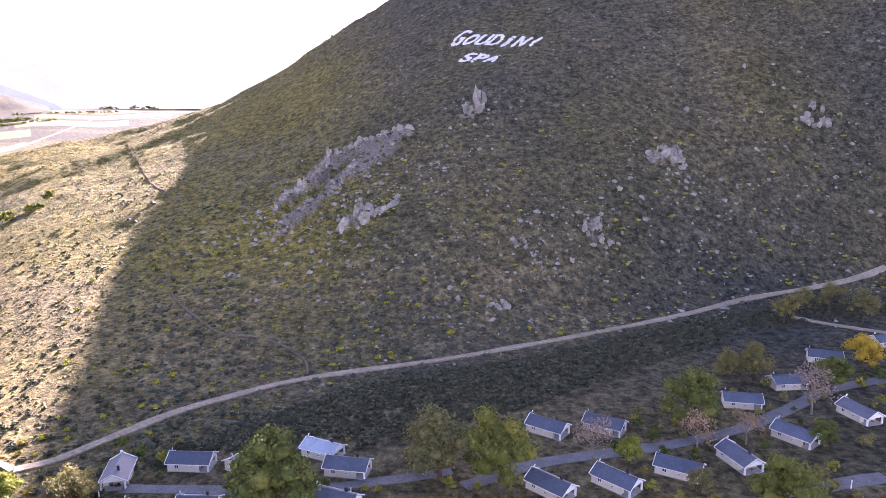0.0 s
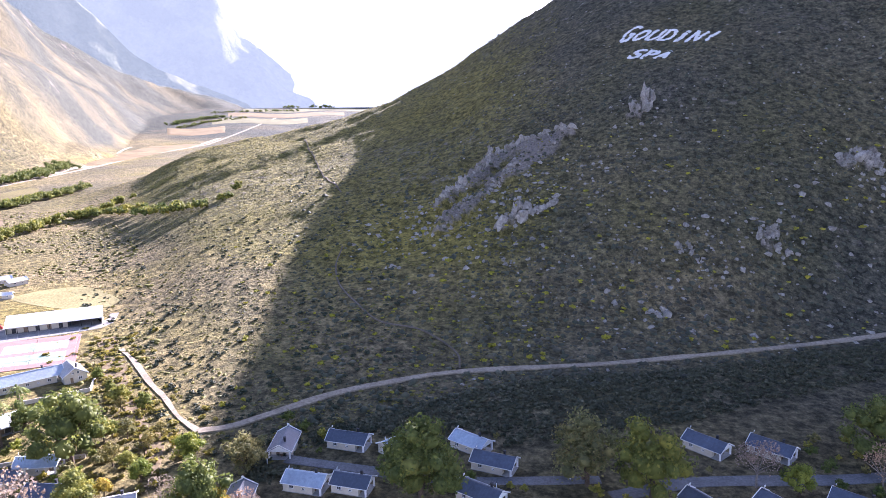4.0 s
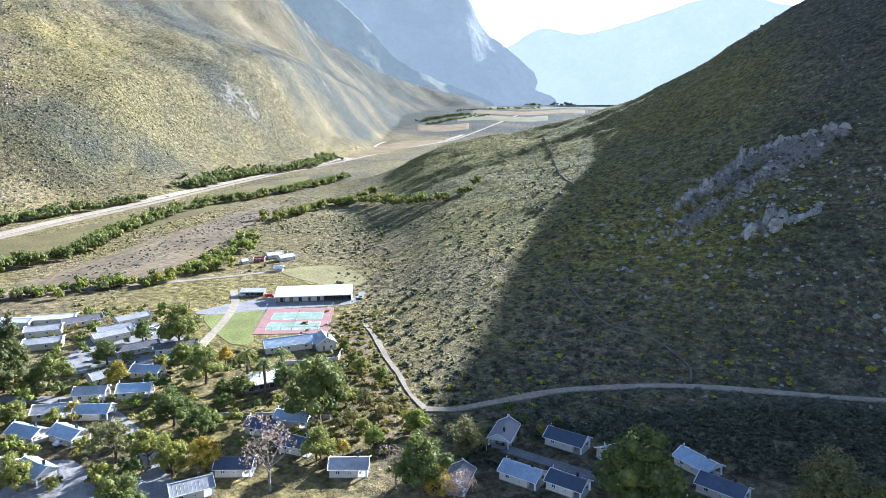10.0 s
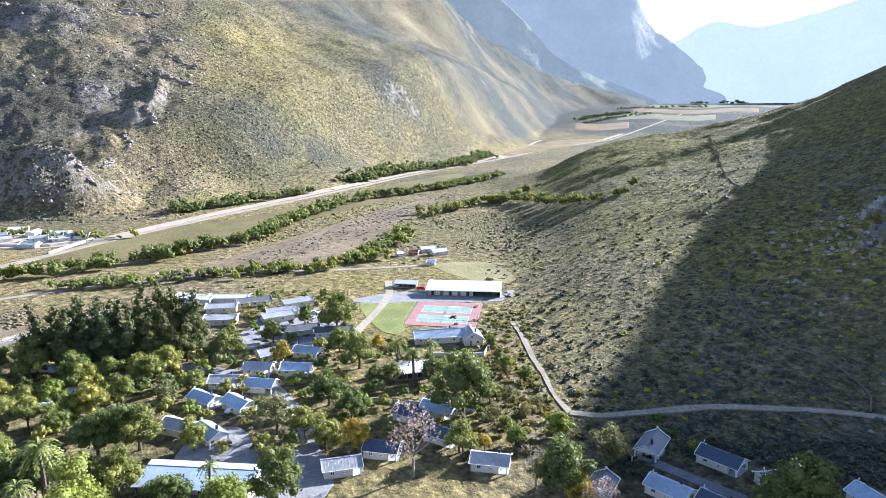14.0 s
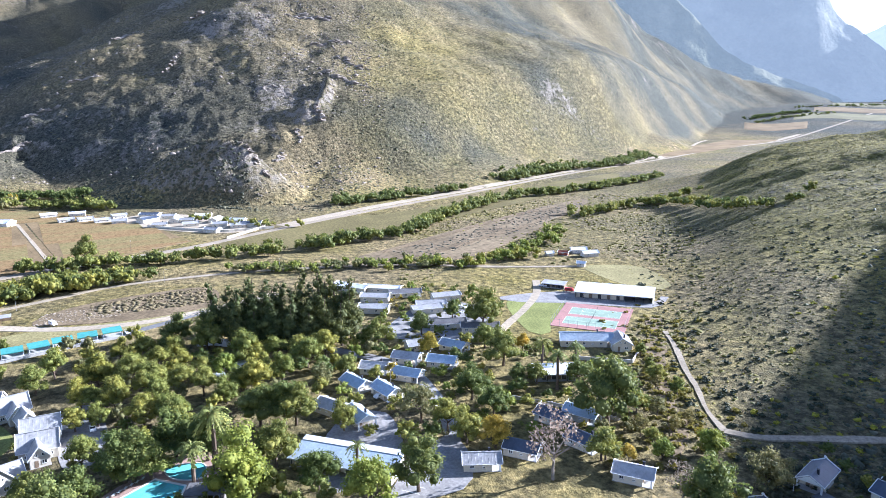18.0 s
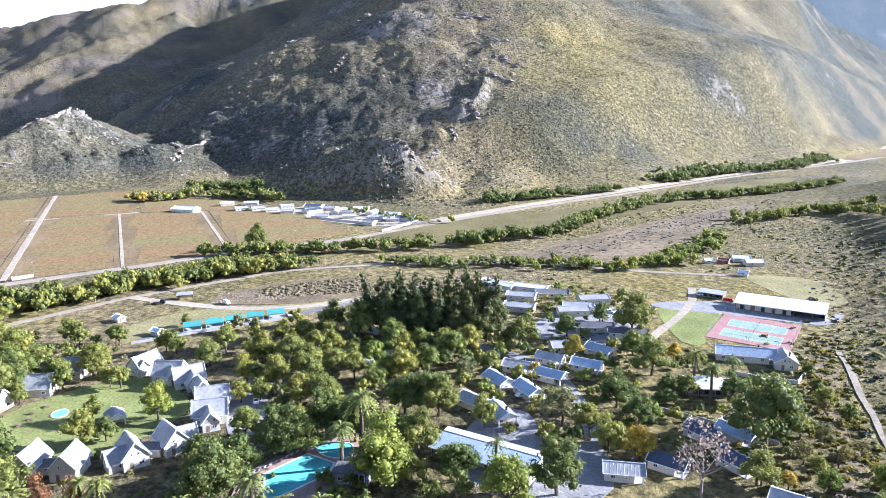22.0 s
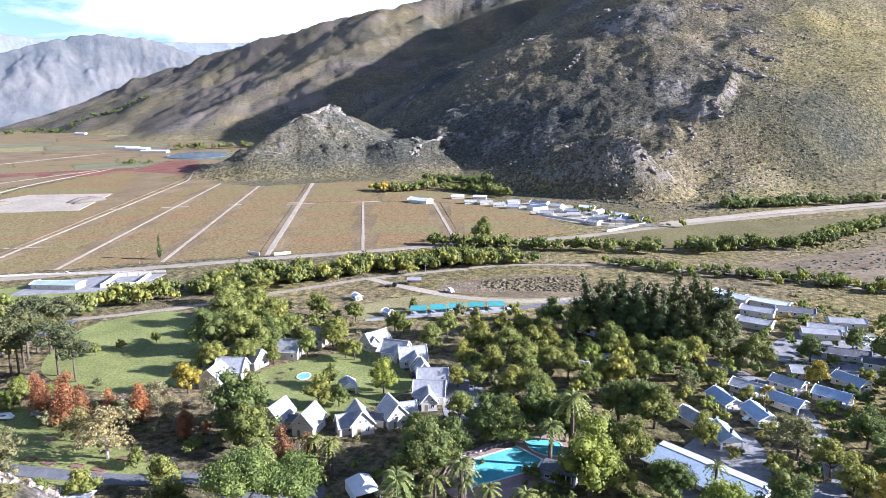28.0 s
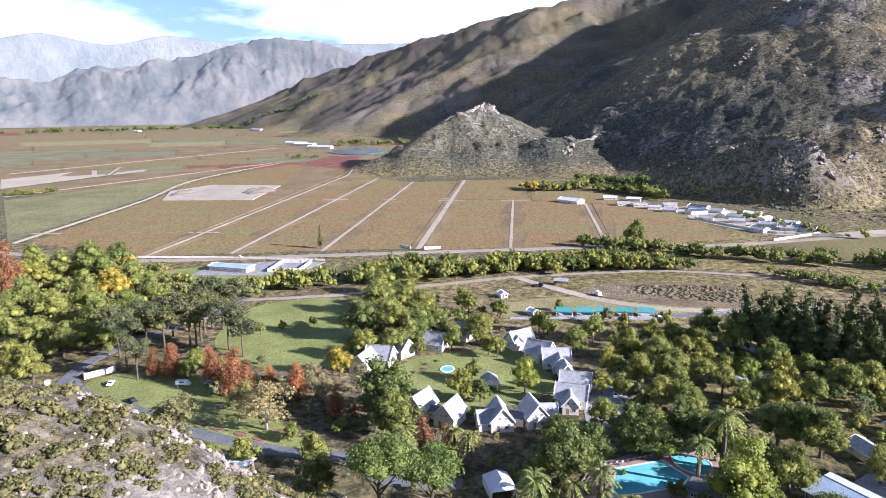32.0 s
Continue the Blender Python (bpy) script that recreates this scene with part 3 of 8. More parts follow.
TREES_C = [
    (-170.5, 29.4, 7.8, 'p'), (-164.6, -4.2, 16.5, 'd'), (-182.7, 16.7, 15.4, 'd'), (-193.5, 30.8, 14.4, 'o'), (-156.4, 37.3, 18.0, 'y'),
    (-221.0, -19.5, 11.1, 'y'), (-211.5, -40.2, 10.9, 'o'), (-227.9, -39.2, 8.2, 'o'), (-211.0, -33.4, 8.5, 'd'), (-252.8, -33.4, 9.4, 'o'),
    (-265.5, -42.1, 10.8, 'o'), (-282.5, -15.7, 9.3, 'o'), (-262.7, -92.0, 19.4, 'd'), (-264.1, -77.6, 19.2, 'o'), (-296.9, -95.3, 18.8, 'o'),
    (-254.1, -70.1, 13.9, 'o'), (-241.6, -85.0, 13.5, 'o'), (-245.6, -74.7, 12.2, 'o'), (-271.5, -69.8, 14.6, 'o'), (-308.6, -54.4, 10.3, 'o'),
    (-301.8, -38.7, 8.9, 'o'), (-249.7, -64.0, 7.7, 'd'), (-257.6, -52.4, 9.2, 'o'), (-275.6, -119.2, 4.4, 'o'), (-260.7, -137.7, 5.6, 'o'),
    (-268.2, -130.7, 4.1, 'o'), (-353.6, -92.1, 9.3, 'o'), (-263.1, -3.4, 11.5, 'o'), (-243.0, 9.1, 9.9, 'o'), (-276.3, 3.1, 10.6, 'o'),
    (-260.6, 15.8, 13.3, 'o'), (-252.3, 25.6, 13.0, 'o'), (-280.5, 34.6, 10.3, 'o'), (-270.8, 44.2, 10.1, 'o'), (-237.3, 18.7, 10.6, 'o')]
TREES_D = [
    (-280.5, 34.6, 10.3, 'o'), (-270.8, 44.2, 10.1, 'o'), (-237.3, 18.7, 10.6, 'o'), (-261.9, 13.9, 9.2, 'o'), (-217.0, 24.4, 11.8, 'o'),
    (-238.2, 39.5, 11.6, 'o'), (-272.7, 56.8, 14.6, 'd'), (-289.2, 48.9, 13.7, 'd'), (-243.2, 56.1, 10.1, 'y'), (-250.0, 66.2, 13.6, 'o'),
    (-251.8, 77.6, 8.8, 'o'), (-248.3, 48.7, 9.4, 'o'), (-231.6, 31.3, 10.4, 'o'), (-220.1, 50.7, 9.7, 'o'), (-223.3, 61.3, 12.4, 'o'),
    (-226.3, 72.2, 10.6, 'o'), (-197.6, 55.0, 14.9, 'd'), (-192.5, 64.6, 14.8, 'd'), (-235.9, 85.0, 13.3, 'o'), (-240.3, 94.2, 11.3, 'o'),
    (-225.2, 6.0, 8.9, 'o'), (-225.1, 12.5, 8.1, 'o'), (-247.5, 31.2, 9.7, 'o'), (-267.3, 37.4, 9.4, 'o'), (-283.3, 26.0, 8.9, 'o'),
    (-279.9, 67.4, 13.0, 'c'), (-278.3, 74.6, 13.5, 'c'), (-271.2, 80.2, 13.8, 'c'), (-272.5, 88.2, 13.4, 'c'), (-268.6, 95.4, 13.4, 'c'),
    (-264.3, 101.4, 13.8, 'c'), (-262.2, 107.6, 13.3, 'c'), (-257.5, 112.6, 12.2, 'c'), (-270.7, 68.8, 10.7, 'c'), (-264.7, 80.7, 10.6, 'c')]
TREES_E = [
    (-257.5, 112.6, 12.2, 'c'), (-270.7, 68.8, 10.7, 'c'), (-264.7, 80.7, 10.6, 'c'), (-256.9, 94.2, 11.0, 'c'), (-251.4, 105.8, 10.5, 'c'),
    (-240.6, 117.2, 14.5, 'd'), (-245.0, 140.0, 10.8, 'd'), (-236.1, 166.2, 18.0, 'd'), (-257.9, 164.0, 9.0, 'd'), (-197.0, 147.8, 15.2, 'o'),
    (-216.5, 153.1, 10.7, 'o'), (-207.7, 165.7, 7.0, 'g'), (-178.3, 120.9, 13.6, 'd'), (-172.5, 97.7, 14.9, 'l'), (-162.9, 101.7, 10.6, 'o'),
    (-147.1, 107.8, 10.5, 'g'), (-163.6, 119.1, 11.1, 'd'), (-153.7, 102.4, 10.3, 'o'), (-145.3, 121.0, 6.6, 'y'), (-125.1, 110.4, 15.9, 'w'),
    (-141.1, 146.2, 22.2, 'd'), (-168.6, 159.1, 10.7, 'd'), (-125.4, 128.2, 10.7, 'o'), (-139.3, 78.0, 15.4, 'd'), (-153.9, 56.6, 13.2, 'd'),
    (-180.8, 75.6, 9.0, 'o'), (-171.2, 51.1, 14.0, 'd'), (-160.7, 39.9, 13.5, 'd'), (-136.4, 63.0, 14.7, 'y'), (-214.9, 82.1, 9.4, 'l'),
    (-195.1, 62.1, 14.9, 'd'), (-227.1, 57.3, 10.4, 'o'), (-230.7, 45.7, 10.5, 'o'), (-213.5, 32.5, 11.7, 'o'), (-184.1, 14.7, 15.8, 'd')]
TREES_F = [
    (-230.7, 45.7, 10.5, 'o'), (-213.5, 32.5, 11.7, 'o'), (-184.1, 14.7, 15.8, 'd'), (-179.9, 37.0, 9.9, 'p'), (-185.5, 157.0, 7.7, 'p'),
    (-169.0, 150.0, 7.7, 'p'), (-180.5, 169.0, 6.6, 'p'), (-153.4, 67.4, 5.7, 'p'), (-219.8, 128.4, 9.4, 'g'), (-211.5, 107.9, 5.9, 'g'),
    (-247.8, 33.9, 9.7, 'o'), (-258.4, 44.5, 9.2, 'o'), (-240.6, 12.3, 9.0, 'o'), (-240.6, 28.6, 9.4, 'o'), (-249.0, 67.6, 10.4, 'o'),
    (-249.9, 77.3, 10.1, 'o'), (-245.3, 85.2, 11.4, 'o'), (-244.5, 94.5, 10.1, 'o'), (-279.4, 58.3, 9.9, 'd'), (-278.7, 43.4, 10.8, 'd'),
    (-259.4, 26.7, 10.1, 'o'), (-260.2, 18.0, 9.2, 'o'), (-281.4, 3.8, 9.8, 'o'), (-219.9, 93.8, 9.3, 'o'), (-210.5, 100.8, 6.2, 'o'),
    (-124.2, 147.1, 6.4, 'o'), (-153.3, 181.4, 8.4, 'o'), (-141.5, 159.4, 7.7, 'o'), (-210.6, 134.9, 6.6, 'd'), (-180.6, 141.8, 7.4, 'd'),
    (-176.7, 147.4, 9.0, 'd'), (-331.5, -103.0, 14.8, 'o'), (-309.2, -86.4, 15.2, 'o'), (-291.8, -74.2, 14.3, 'o'), (-282.5, -85.7, 14.1, 'o')]
TREES_G = [
    (-309.2, -86.4, 15.2, 'o'), (-291.8, -74.2, 14.3, 'o'), (-282.5, -85.7, 14.1, 'o'), (-259.1, -68.8, 14.1, 'd'), (-262.0, -54.7, 12.9, 'd'),
    (-268.8, -44.1, 14.3, 'o'), (-255.0, -37.0, 7.7, 'o'), (-262.5, -77.1, 9.5, 'o'), (-279.9, -63.9, 11.2, 'o'), (-312.3, -58.0, 10.4, 'o'),
    (-305.7, -40.3, 8.5, 'o'), (-285.9, -19.8, 9.5, 'o'), (-318.8, -12.8, 5.5, 'o'), (-184.1, 36.0, 15.6, 'd'), (-191.8, 29.0, 16.0, 'd'),
    (-181.8, 20.8, 13.6, 'o'), (-176.8, 2.4, 13.0, 'd'), (-173.6, -5.7, 11.5, 'd'), (-192.4, -60.1, 20.2, 'd'), (-167.3, -33.5, 6.5, 'p'),
    (-167.4, -29.1, 6.4, 'p'), (-165.0, -38.7, 6.4, 'p'), (-160.3, -46.9, 7.9, 'p'), (-145.9, -10.5, 8.1, 'p'), (-155.1, 4.5, 6.6, 'p'),
    (-150.6, 5.5, 5.9, 'p'), (-141.8, 10.6, 7.4, 'p'), (-139.9, 18.9, 7.3, 'p'), (-142.6, 42.4, 4.4, 'p'), (-168.7, -35.5, 6.5, 'r'),
    (-172.9, -43.2, 6.7, 'r'), (-197.3, 5.9, 10.9, 'o'), (-41.6, 148.2, 22.4, 'd'), (-110.7, 155.7, 9.2, 'y'), (-116.5, 142.5, 6.5, 'y')]
TREES_H = [
    (-41.6, 148.2, 22.4, 'd'), (-110.7, 155.7, 9.2, 'y'), (-116.5, 142.5, 6.5, 'y'), (-91.2, 130.5, 15.9, 'd'), (-91.0, 150.6, 12.6, 'l'),
    (-1.5, 166.0, 21.3, 'l'), (13.9, 160.6, 20.9, 'd'), (-98.5, 128.9, 9.9, 'w'), (-125.1, 129.5, 8.7, 'o'), (-121.2, 134.3, 5.7, 'g'),
    (-135.5, 162.0, 6.5, 'l'), (-143.0, 180.4, 6.2, 'o'), (-150.9, 178.7, 5.4, 'l'), (-164.4, 190.9, 4.9, 'o'), (-127.1, 166.2, 5.3, 'l'),
    (-141.5, 162.8, 5.8, 'o'), (-86.9, 131.0, 9.1, 'g'), (-80.4, 130.7, 9.0, 'w'), (-125.5, 158.4, 5.5, 'l'), (-176.3, 199.1, 4.7, 'o'),
    (-129.3, 147.8, 7.2, 'l'), (-2.7, 168.8, 16.6, 'l'), (75.5, 196.5, 19.8, 'd'), (50.4, 172.1, 8.7, 'y'), (40.8, 174.3, 11.7, 'w'),
    (71.2, 178.7, 11.0, 'w'), (116.3, 203.0, 15.4, 'w'), (154.7, 240.2, 13.9, 'g'), (133.2, 222.0, 14.1, 'd'), (87.2, 183.7, 10.4, 'w'),
    (81.3, 148.3, 18.0, 'd'), (108.8, 182.1, 10.0, 'd'), (109.9, 230.6, 13.9, 'l'), (101.5, 231.9, 11.1, 'l'), (-90.8, 153.4, 11.0, 'l')]
TREES_I = [
    (109.9, 230.6, 13.9, 'l'), (101.5, 231.9, 11.1, 'l'), (-90.8, 153.4, 11.0, 'l'), (152.3, 295.1, 14.2, 'l'), (64.3, 157.6, 8.1, 'l'),
    (183.5, 315.2, 15.5, 'l'), (168.8, 312.4, 12.1, 'l'), (188.8, 297.2, 15.0, 'l')]
TREES = TREES_A + TREES_B + TREES_C + TREES_D + TREES_E + TREES_F + TREES_G + TREES_H + TREES_I
CHALET_GABLES = [
    (-198.6, -50.8, -20.0, 8.2), (-194.2, -40.3, -15.0, 10.3), (-194.9, -24.9, 19.0, 9.8), (-199.3, -14.8, 24.0, 9.6), (-209.8, -4.0, 4.0, 3.2),
    (-236.6, -6.5, 12.0, 5.1), (-264.6, -27.8, 33.0, 5.1)]
CHALET_LONG = [
    (-215.1, -3.7, 85.0, 10.2), (-225.8, -2.7, 86.0, 9.7), (-248.0, -10.6, 100.0, 9.0), (-255.2, -17.2, 68.0, 8.0), (-266.4, -26.3, 134.0, 9.2),
    (-193.3, -28.3, 112.0, 5.0), (-201.0, -11.3, 105.0, 5.2)]
TRACK = [(244.1, 369.5), (161.5, 336.2), (108.5, 306.0), (50.7, 275.4), (2.9, 253.5), (-48.5, 233.8), (-73.9, 216.9), (-88.2, 204.3), (-99.3, 189.5), (-109.1, 176.5), (-114.8, 172.8), (-117.8, 171.2), (-129.8, 178.8), (-143.6, 191.1), (-155.9, 200.7), (-174.1, 216.9), (-190.3, 229.5)]
SIDE_TRACK = [(160.1, 304.2), (172.1, 293.0), (189.3, 281.2)]
PATH_LOW = [(-49.9, 236.0), (-54.5, 249.1), (-71.9, 262.6), (-91.0, 266.1), (-106.3, 280.6), (-121.0, 297.7), (-133.8, 323.7), (-138.2, 344.7)]
PATH_UP = [(-175.9, 440.7), (-208.7, 490.1), (-250.5, 566.8), (-301.3, 657.9)]
VALLEY_FIELD = [(-848.1, 996.7), (-945.1, 1130.3), (-1111.2, 1516.5), (-1313.7, 2060.8), (-1120.6, 1855.5), (-913.5, 1245.7)]
RIVER_FIELD = [(-477.0, 119.1), (-452.1, 159.2), (-470.9, 224.1), (-495.6, 309.7), (-544.8, 439.8), (-628.5, 640.1), (-691.3, 704.3), (-639.4, 517.0), (-582.5, 384.6), (-553.6, 280.2), (-556.6, 219.9), (-509.4, 128.0)]
RIVERBED_FAR = [(-408.9, 206.0), (-415.0, 250.4), (-456.0, 335.1), (-502.4, 417.2), (-499.6, 475.7), (-424.9, 351.2), (-402.2, 294.3), (-373.5, 224.2)]
WOOD_A = [(-378.1, -121.9), (-387.6, -85.3), (-398.6, -44.6), (-420.1, -5.1), (-428.9, 39.6)]
WOOD_B = [(-470.5, -4.9), (-463.7, 43.2), (-448.8, 87.1), (-443.9, 141.8)]
WOOD_C = [(-442.9, 162.2), (-449.6, 203.7), (-457.8, 248.9), (-493.2, 298.8), (-534.0, 363.3), (-566.9, 429.4), (-571.8, 533.9), (-605.7, 695.0)]
REEDS = [(-405.8, 107.3), (-383.2, 151.4), (-364.0, 198.7), (-342.9, 224.2)]
WOOD_D = [(-445.4, 406.8), (-449.1, 492.4), (-441.3, 558.6)]
WOOD_E = [(-461.8, 513.9), (-398.5, 505.2), (-298.7, 449.9), (-275.9, 482.2)]
WOOD_F = [(-625.6, 261.9), (-644.6, 362.4), (-654.8, 427.2)]
WOOD_G = [(-697.1, 513.4), (-761.2, 659.8), (-776.1, 784.0), (-843.6, 943.2)]
WOOD_I = [(-355.0, 253.6), (-341.8, 266.2), (-372.2, 314.6), (-395.9, 350.9)]
WOOD_J = [(-326.4, -177.5), (-343.9, -146.0), (-363.6, -106.3), (-384.7, -61.1), (-407.1, -13.3), (-417.5, 46.1)]
WOOD_K = [(-241.8, -252.8), (-253.1, -233.6), (-261.4, -210.9), (-261.6, -188.0)]
WOOD_L = [(-312.9, -322.3), (-323.9, -295.0), (-340.1, -278.3), (-332.4, -246.8)]
HEDGE_M = [(-648.8, -650.7), (-667.6, -623.1), (-694.8, -616.6)]
WOOD_N = [(-334.9, 274.7), (-347.3, 252.5), (-339.0, 228.3), (-355.7, 206.6), (-355.2, 177.2)]
STREAM = [(-205.7, 240.3), (-173.9, 205.5), (-148.0, 180.1), (-126.1, 161.1), (-116.3, 145.5)]
COT_ROAD_A = [(4.6, 161.8), (25.2, 173.2), (50.2, 179.7), (67.9, 184.5), (87.7, 192.5), (109.4, 205.6), (133.1, 222.2), (157.6, 230.7)]
COT_ROAD_B = [(86.6, 155.9), (101.3, 161.9), (116.4, 165.4)]
COT_ROAD_C = [(-83.9, 161.7), (-73.1, 161.3), (-57.9, 160.9), (-47.9, 159.6), (-25.9, 162.7), (1.8, 169.4)]
GATE_ROAD = [(-197.6, -183.2), (-219.0, -188.7), (-246.5, -185.8), (-271.9, -177.4), (-308.9, -171.5)]

# ---------- mesh helpers ----------
def box(cx, cy, z0, sx, sy, sz):
    """Corners and faces of a box whose underside stands at z0."""
    x, y = sx / 2, sy / 2
    v = [(cx - x, cy - y, z0), (cx + x, cy - y, z0), (cx + x, cy + y, z0), (cx - x, cy + y, z0)]
    v += [(a, b, z0 + sz) for a, b, _ in v]
    return v, [(3, 2, 1, 0), (4, 5, 6, 7), (0, 1, 5, 4), (1, 2, 6, 5), (2, 3, 7, 6), (3, 0, 4, 7)]


def slab(quad, thick):
    """A plate under four corners given in turn."""
    a, b, c, d = (Vector(p) for p in quad)
    n = (b - a).cross(d - a).normalized() * thick
    v = [tuple(p) for p in (a, b, c, d)] + [tuple(p - n) for p in (a, b, c, d)]
    return v, [(0, 1, 2, 3), (7, 6, 5, 4), (0, 4, 5, 1), (1, 5, 6, 2), (2, 6, 7, 3), (3, 7, 4, 0)]


def tube(points, radii, sides=7):
    """A tapering round bar along points."""
    v, f = [], []
    pts = [Vector(p) for p in points]
    for i, (p, r) in enumerate(zip(pts, radii)):
        d = (pts[min(i + 1, len(pts) - 1)] - pts[max(i - 1, 0)]).normalized()
        side = d.orthogonal().normalized()
        up = d.cross(side)
        v += [tuple(p + (side * math.cos(2 * math.pi * k / sides) + up * math.sin(2 * math.pi * k / sides)) * r) for k in range(sides)]
    for i in range(len(pts) - 1):
        for k in range(sides):
            a, b = i * sides + k, i * sides + (k + 1) % sides
            f.append((a, b, b + sides, a + sides))
    f += [tuple(range(sides))[::-1], tuple(range(len(v) - sides, len(v)))]
    return v, f


def joined(*pieces):
    v, f = [], []
    for pv, pf in pieces:
        k = len(v)
        v += pv
        f += [tuple(i + k for i in face) for face in pf]
    return v, f


def part(name, vf, mat, parent=None, label="", smooth_it=False):
    """One mesh object from corners and faces, under a thing or a part."""
    me = bpy.data.meshes.new(name)
    me.from_pydata(vf[0], [], vf[1])
    me.materials.append(mat)
    if smooth_it:
        me.polygons.foreach_set("use_smooth", [True] * len(me.polygons))
    ob = new(name, me)
    ob.parent = parent
    return tagged(ob, label)


def thing(name, label, category, group=""):
    return tagged(new(name), label, category, group)


def array_mesh(name, verts, tris, mat):
    """A mesh from number arrays of corners and triangles."""
    me = bpy.data.meshes.new(name)
    me.vertices.add(len(verts))
    me.vertices.foreach_set("co", verts.reshape(-1).astype(np.float32))
    me.loops.add(tris.size)
    me.loops.foreach_set("vertex_index", tris.reshape(-1).astype(np.int32))
    me.polygons.add(len(tris))
    me.polygons.foreach_set("loop_start", np.arange(0, tris.size, tris.shape[1], dtype=np.int32))
    me.update(calc_edges=True)
    me.materials.append(mat)
    return me


def curve_points(pts, step, closed=False):
    """A smooth line through plan points, a point every step metres."""
    p = np.array(pts, float)
    ext = np.vstack([p[-1], p, p[0], p[1]]) if closed else np.vstack([2 * p[0] - p[1], p, 2 * p[-1] - p[-2]])
    out = []
    for i in range(len(ext) - 3):
        a, b, c, d = ext[i:i + 4]
        n = max(2, int(np.hypot(*(c - b)) / step))
        t = np.linspace(0, 1, n, endpoint=False)[:, None]
        out.append(0.5 * (2 * b + (c - a) * t + (2 * a - 5 * b + 4 * c - d) * t**2 + (3 * b - a - 3 * c + d) * t**3))
    if not closed:
        out.append(p[-1:])
    return np.vstack(out)


def ribbon(name, label, category, pts, width, mat, lift=0.12, step=3.0, ragged=0.15):
    """A road or path laid over the ground."""
    c = curve_points(pts, step)
    d = np.gradient(c, axis=0)
    d /= np.maximum(np.hypot(d[:, 0], d[:, 1]), 1e-6)[:, None]
    nrm = np.stack([-d[:, 1], d[:, 0]], -1)
    half = width / 2 * (1 + ragged * fbm(c[:, 0], c[:, 1], 14, 3, 77))
    cols = []
    for k in (-1.08, -1.0, -0.35, 0.35, 1.0, 1.08):
        q = c + nrm * (half * k)[:, None]
        z = height(q[:, 0], q[:, 1]) + (lift if abs(k) < 1.05 else -0.6)
        cols.append(np.column_stack([q, z]))
    a = np.stack(cols, 1)
    me = grid_mesh(name, a[..., 0], a[..., 1], a[..., 2], mat)
    me.polygons.foreach_set("use_smooth", np.zeros(len(me.polygons), bool))
    return tagged(new(name, me), label, category, kind="structure")


def patch(name, label, category, pts, mat, lift=0.1, curved=True):
    """A flat area of its own cover on the valley floor."""
    from mathutils.geometry import tessellate_polygon
    c = curve_points(pts, 6.0, True) if curved else np.array(pts, float)
    z = height(c[:, 0], c[:, 1])
    zz = np.clip(z, -0.2, 1.5) + lift
    top = [Vector((p[0], p[1], q)) for p, q in zip(c, zz)]
    tri = tessellate_polygon([top])
    n = len(top)
    v = [tuple(p) for p in top] + [(p.x, p.y, p.z - 0.6) for p in top]
    f = []
    for t in tri:
        a, b, d = (top[i] for i in t)
        f.append(tuple(t) if (b - a).cross(d - a).z > 0 else tuple(t)[::-1])
    f += [(i, (i + 1) % n, (i + 1) % n + n, i + n) for i in range(n)]
    ob = part(name, (v, f), mat)
    return tagged(ob, label, category, kind="structure")


def inside_poly(x, y, poly):
    px, py = np.array(poly, float).T
    hit = np.zeros(x.shape, bool)
    j = len(px) - 1
    for i in range(len(px)):
        cross = (py[i] > y) != (py[j] > y)
        hit ^= cross & (x < (px[j] - px[i]) * (y - py[i]) / (py[j] - py[i] + 1e-12) + px[i])
        j = i
    return hit


ICO_V = np.array([(0, 0, 1), *[(0.894 * math.cos(a), 0.894 * math.sin(a), 0.447) for a in np.arange(5) * 1.2566],
                  *[(0.894 * math.cos(a), 0.894 * math.sin(a), -0.447) for a in np.arange(5) * 1.2566 + 0.6283], (0, 0, -1)])
ICO_F = np.array([(0, 1 + k, 1 + (k + 1) % 5) for k in range(5)] + [(1 + k, 6 + k, 1 + (k + 1) % 5) for k in range(5)]
                 + [(6 + k, 6 + (k + 1) % 5, 1 + (k + 1) % 5) for k in range(5)] + [(11, 6 + (k + 1) % 5, 6 + k) for k in range(5)])


def lumps(name, label, category, pos, size, flat, jitter, mat, rng, dome=False, kind="stuff"):
    """Many small uneven lumps (shrubs, boulders) in one mesh."""
    base, faces = (ICO_V[:11], ICO_F[:15]) if dome else (ICO_V, ICO_F)
    n = len(pos)
    k = len(base)
    turn = rng.uniform(0, 6.283, n)
    s = size[:, None, None] * (1 + jitter * rng.uniform(-1, 1, (n, k, 1)))
    v = base[None] * s
    v = v * np.stack([rng.uniform(0.75, 1.25, n), rng.uniform(0.75, 1.25, n), flat], -1)[:, None, :]
    c, si = np.cos(turn)[:, None], np.sin(turn)[:, None]
    v = np.stack([v[..., 0] * c - v[..., 1] * si, v[..., 0] * si + v[..., 1] * c, v[..., 2]], -1) + pos[:, None, :]
    f = faces[None] + (np.arange(n) * k)[:, None, None]
    ob = new(name, array_mesh(name, v.reshape(-1, 3), f.reshape(-1, 3), mat))
    return tagged(ob, label, category, kind=kind)

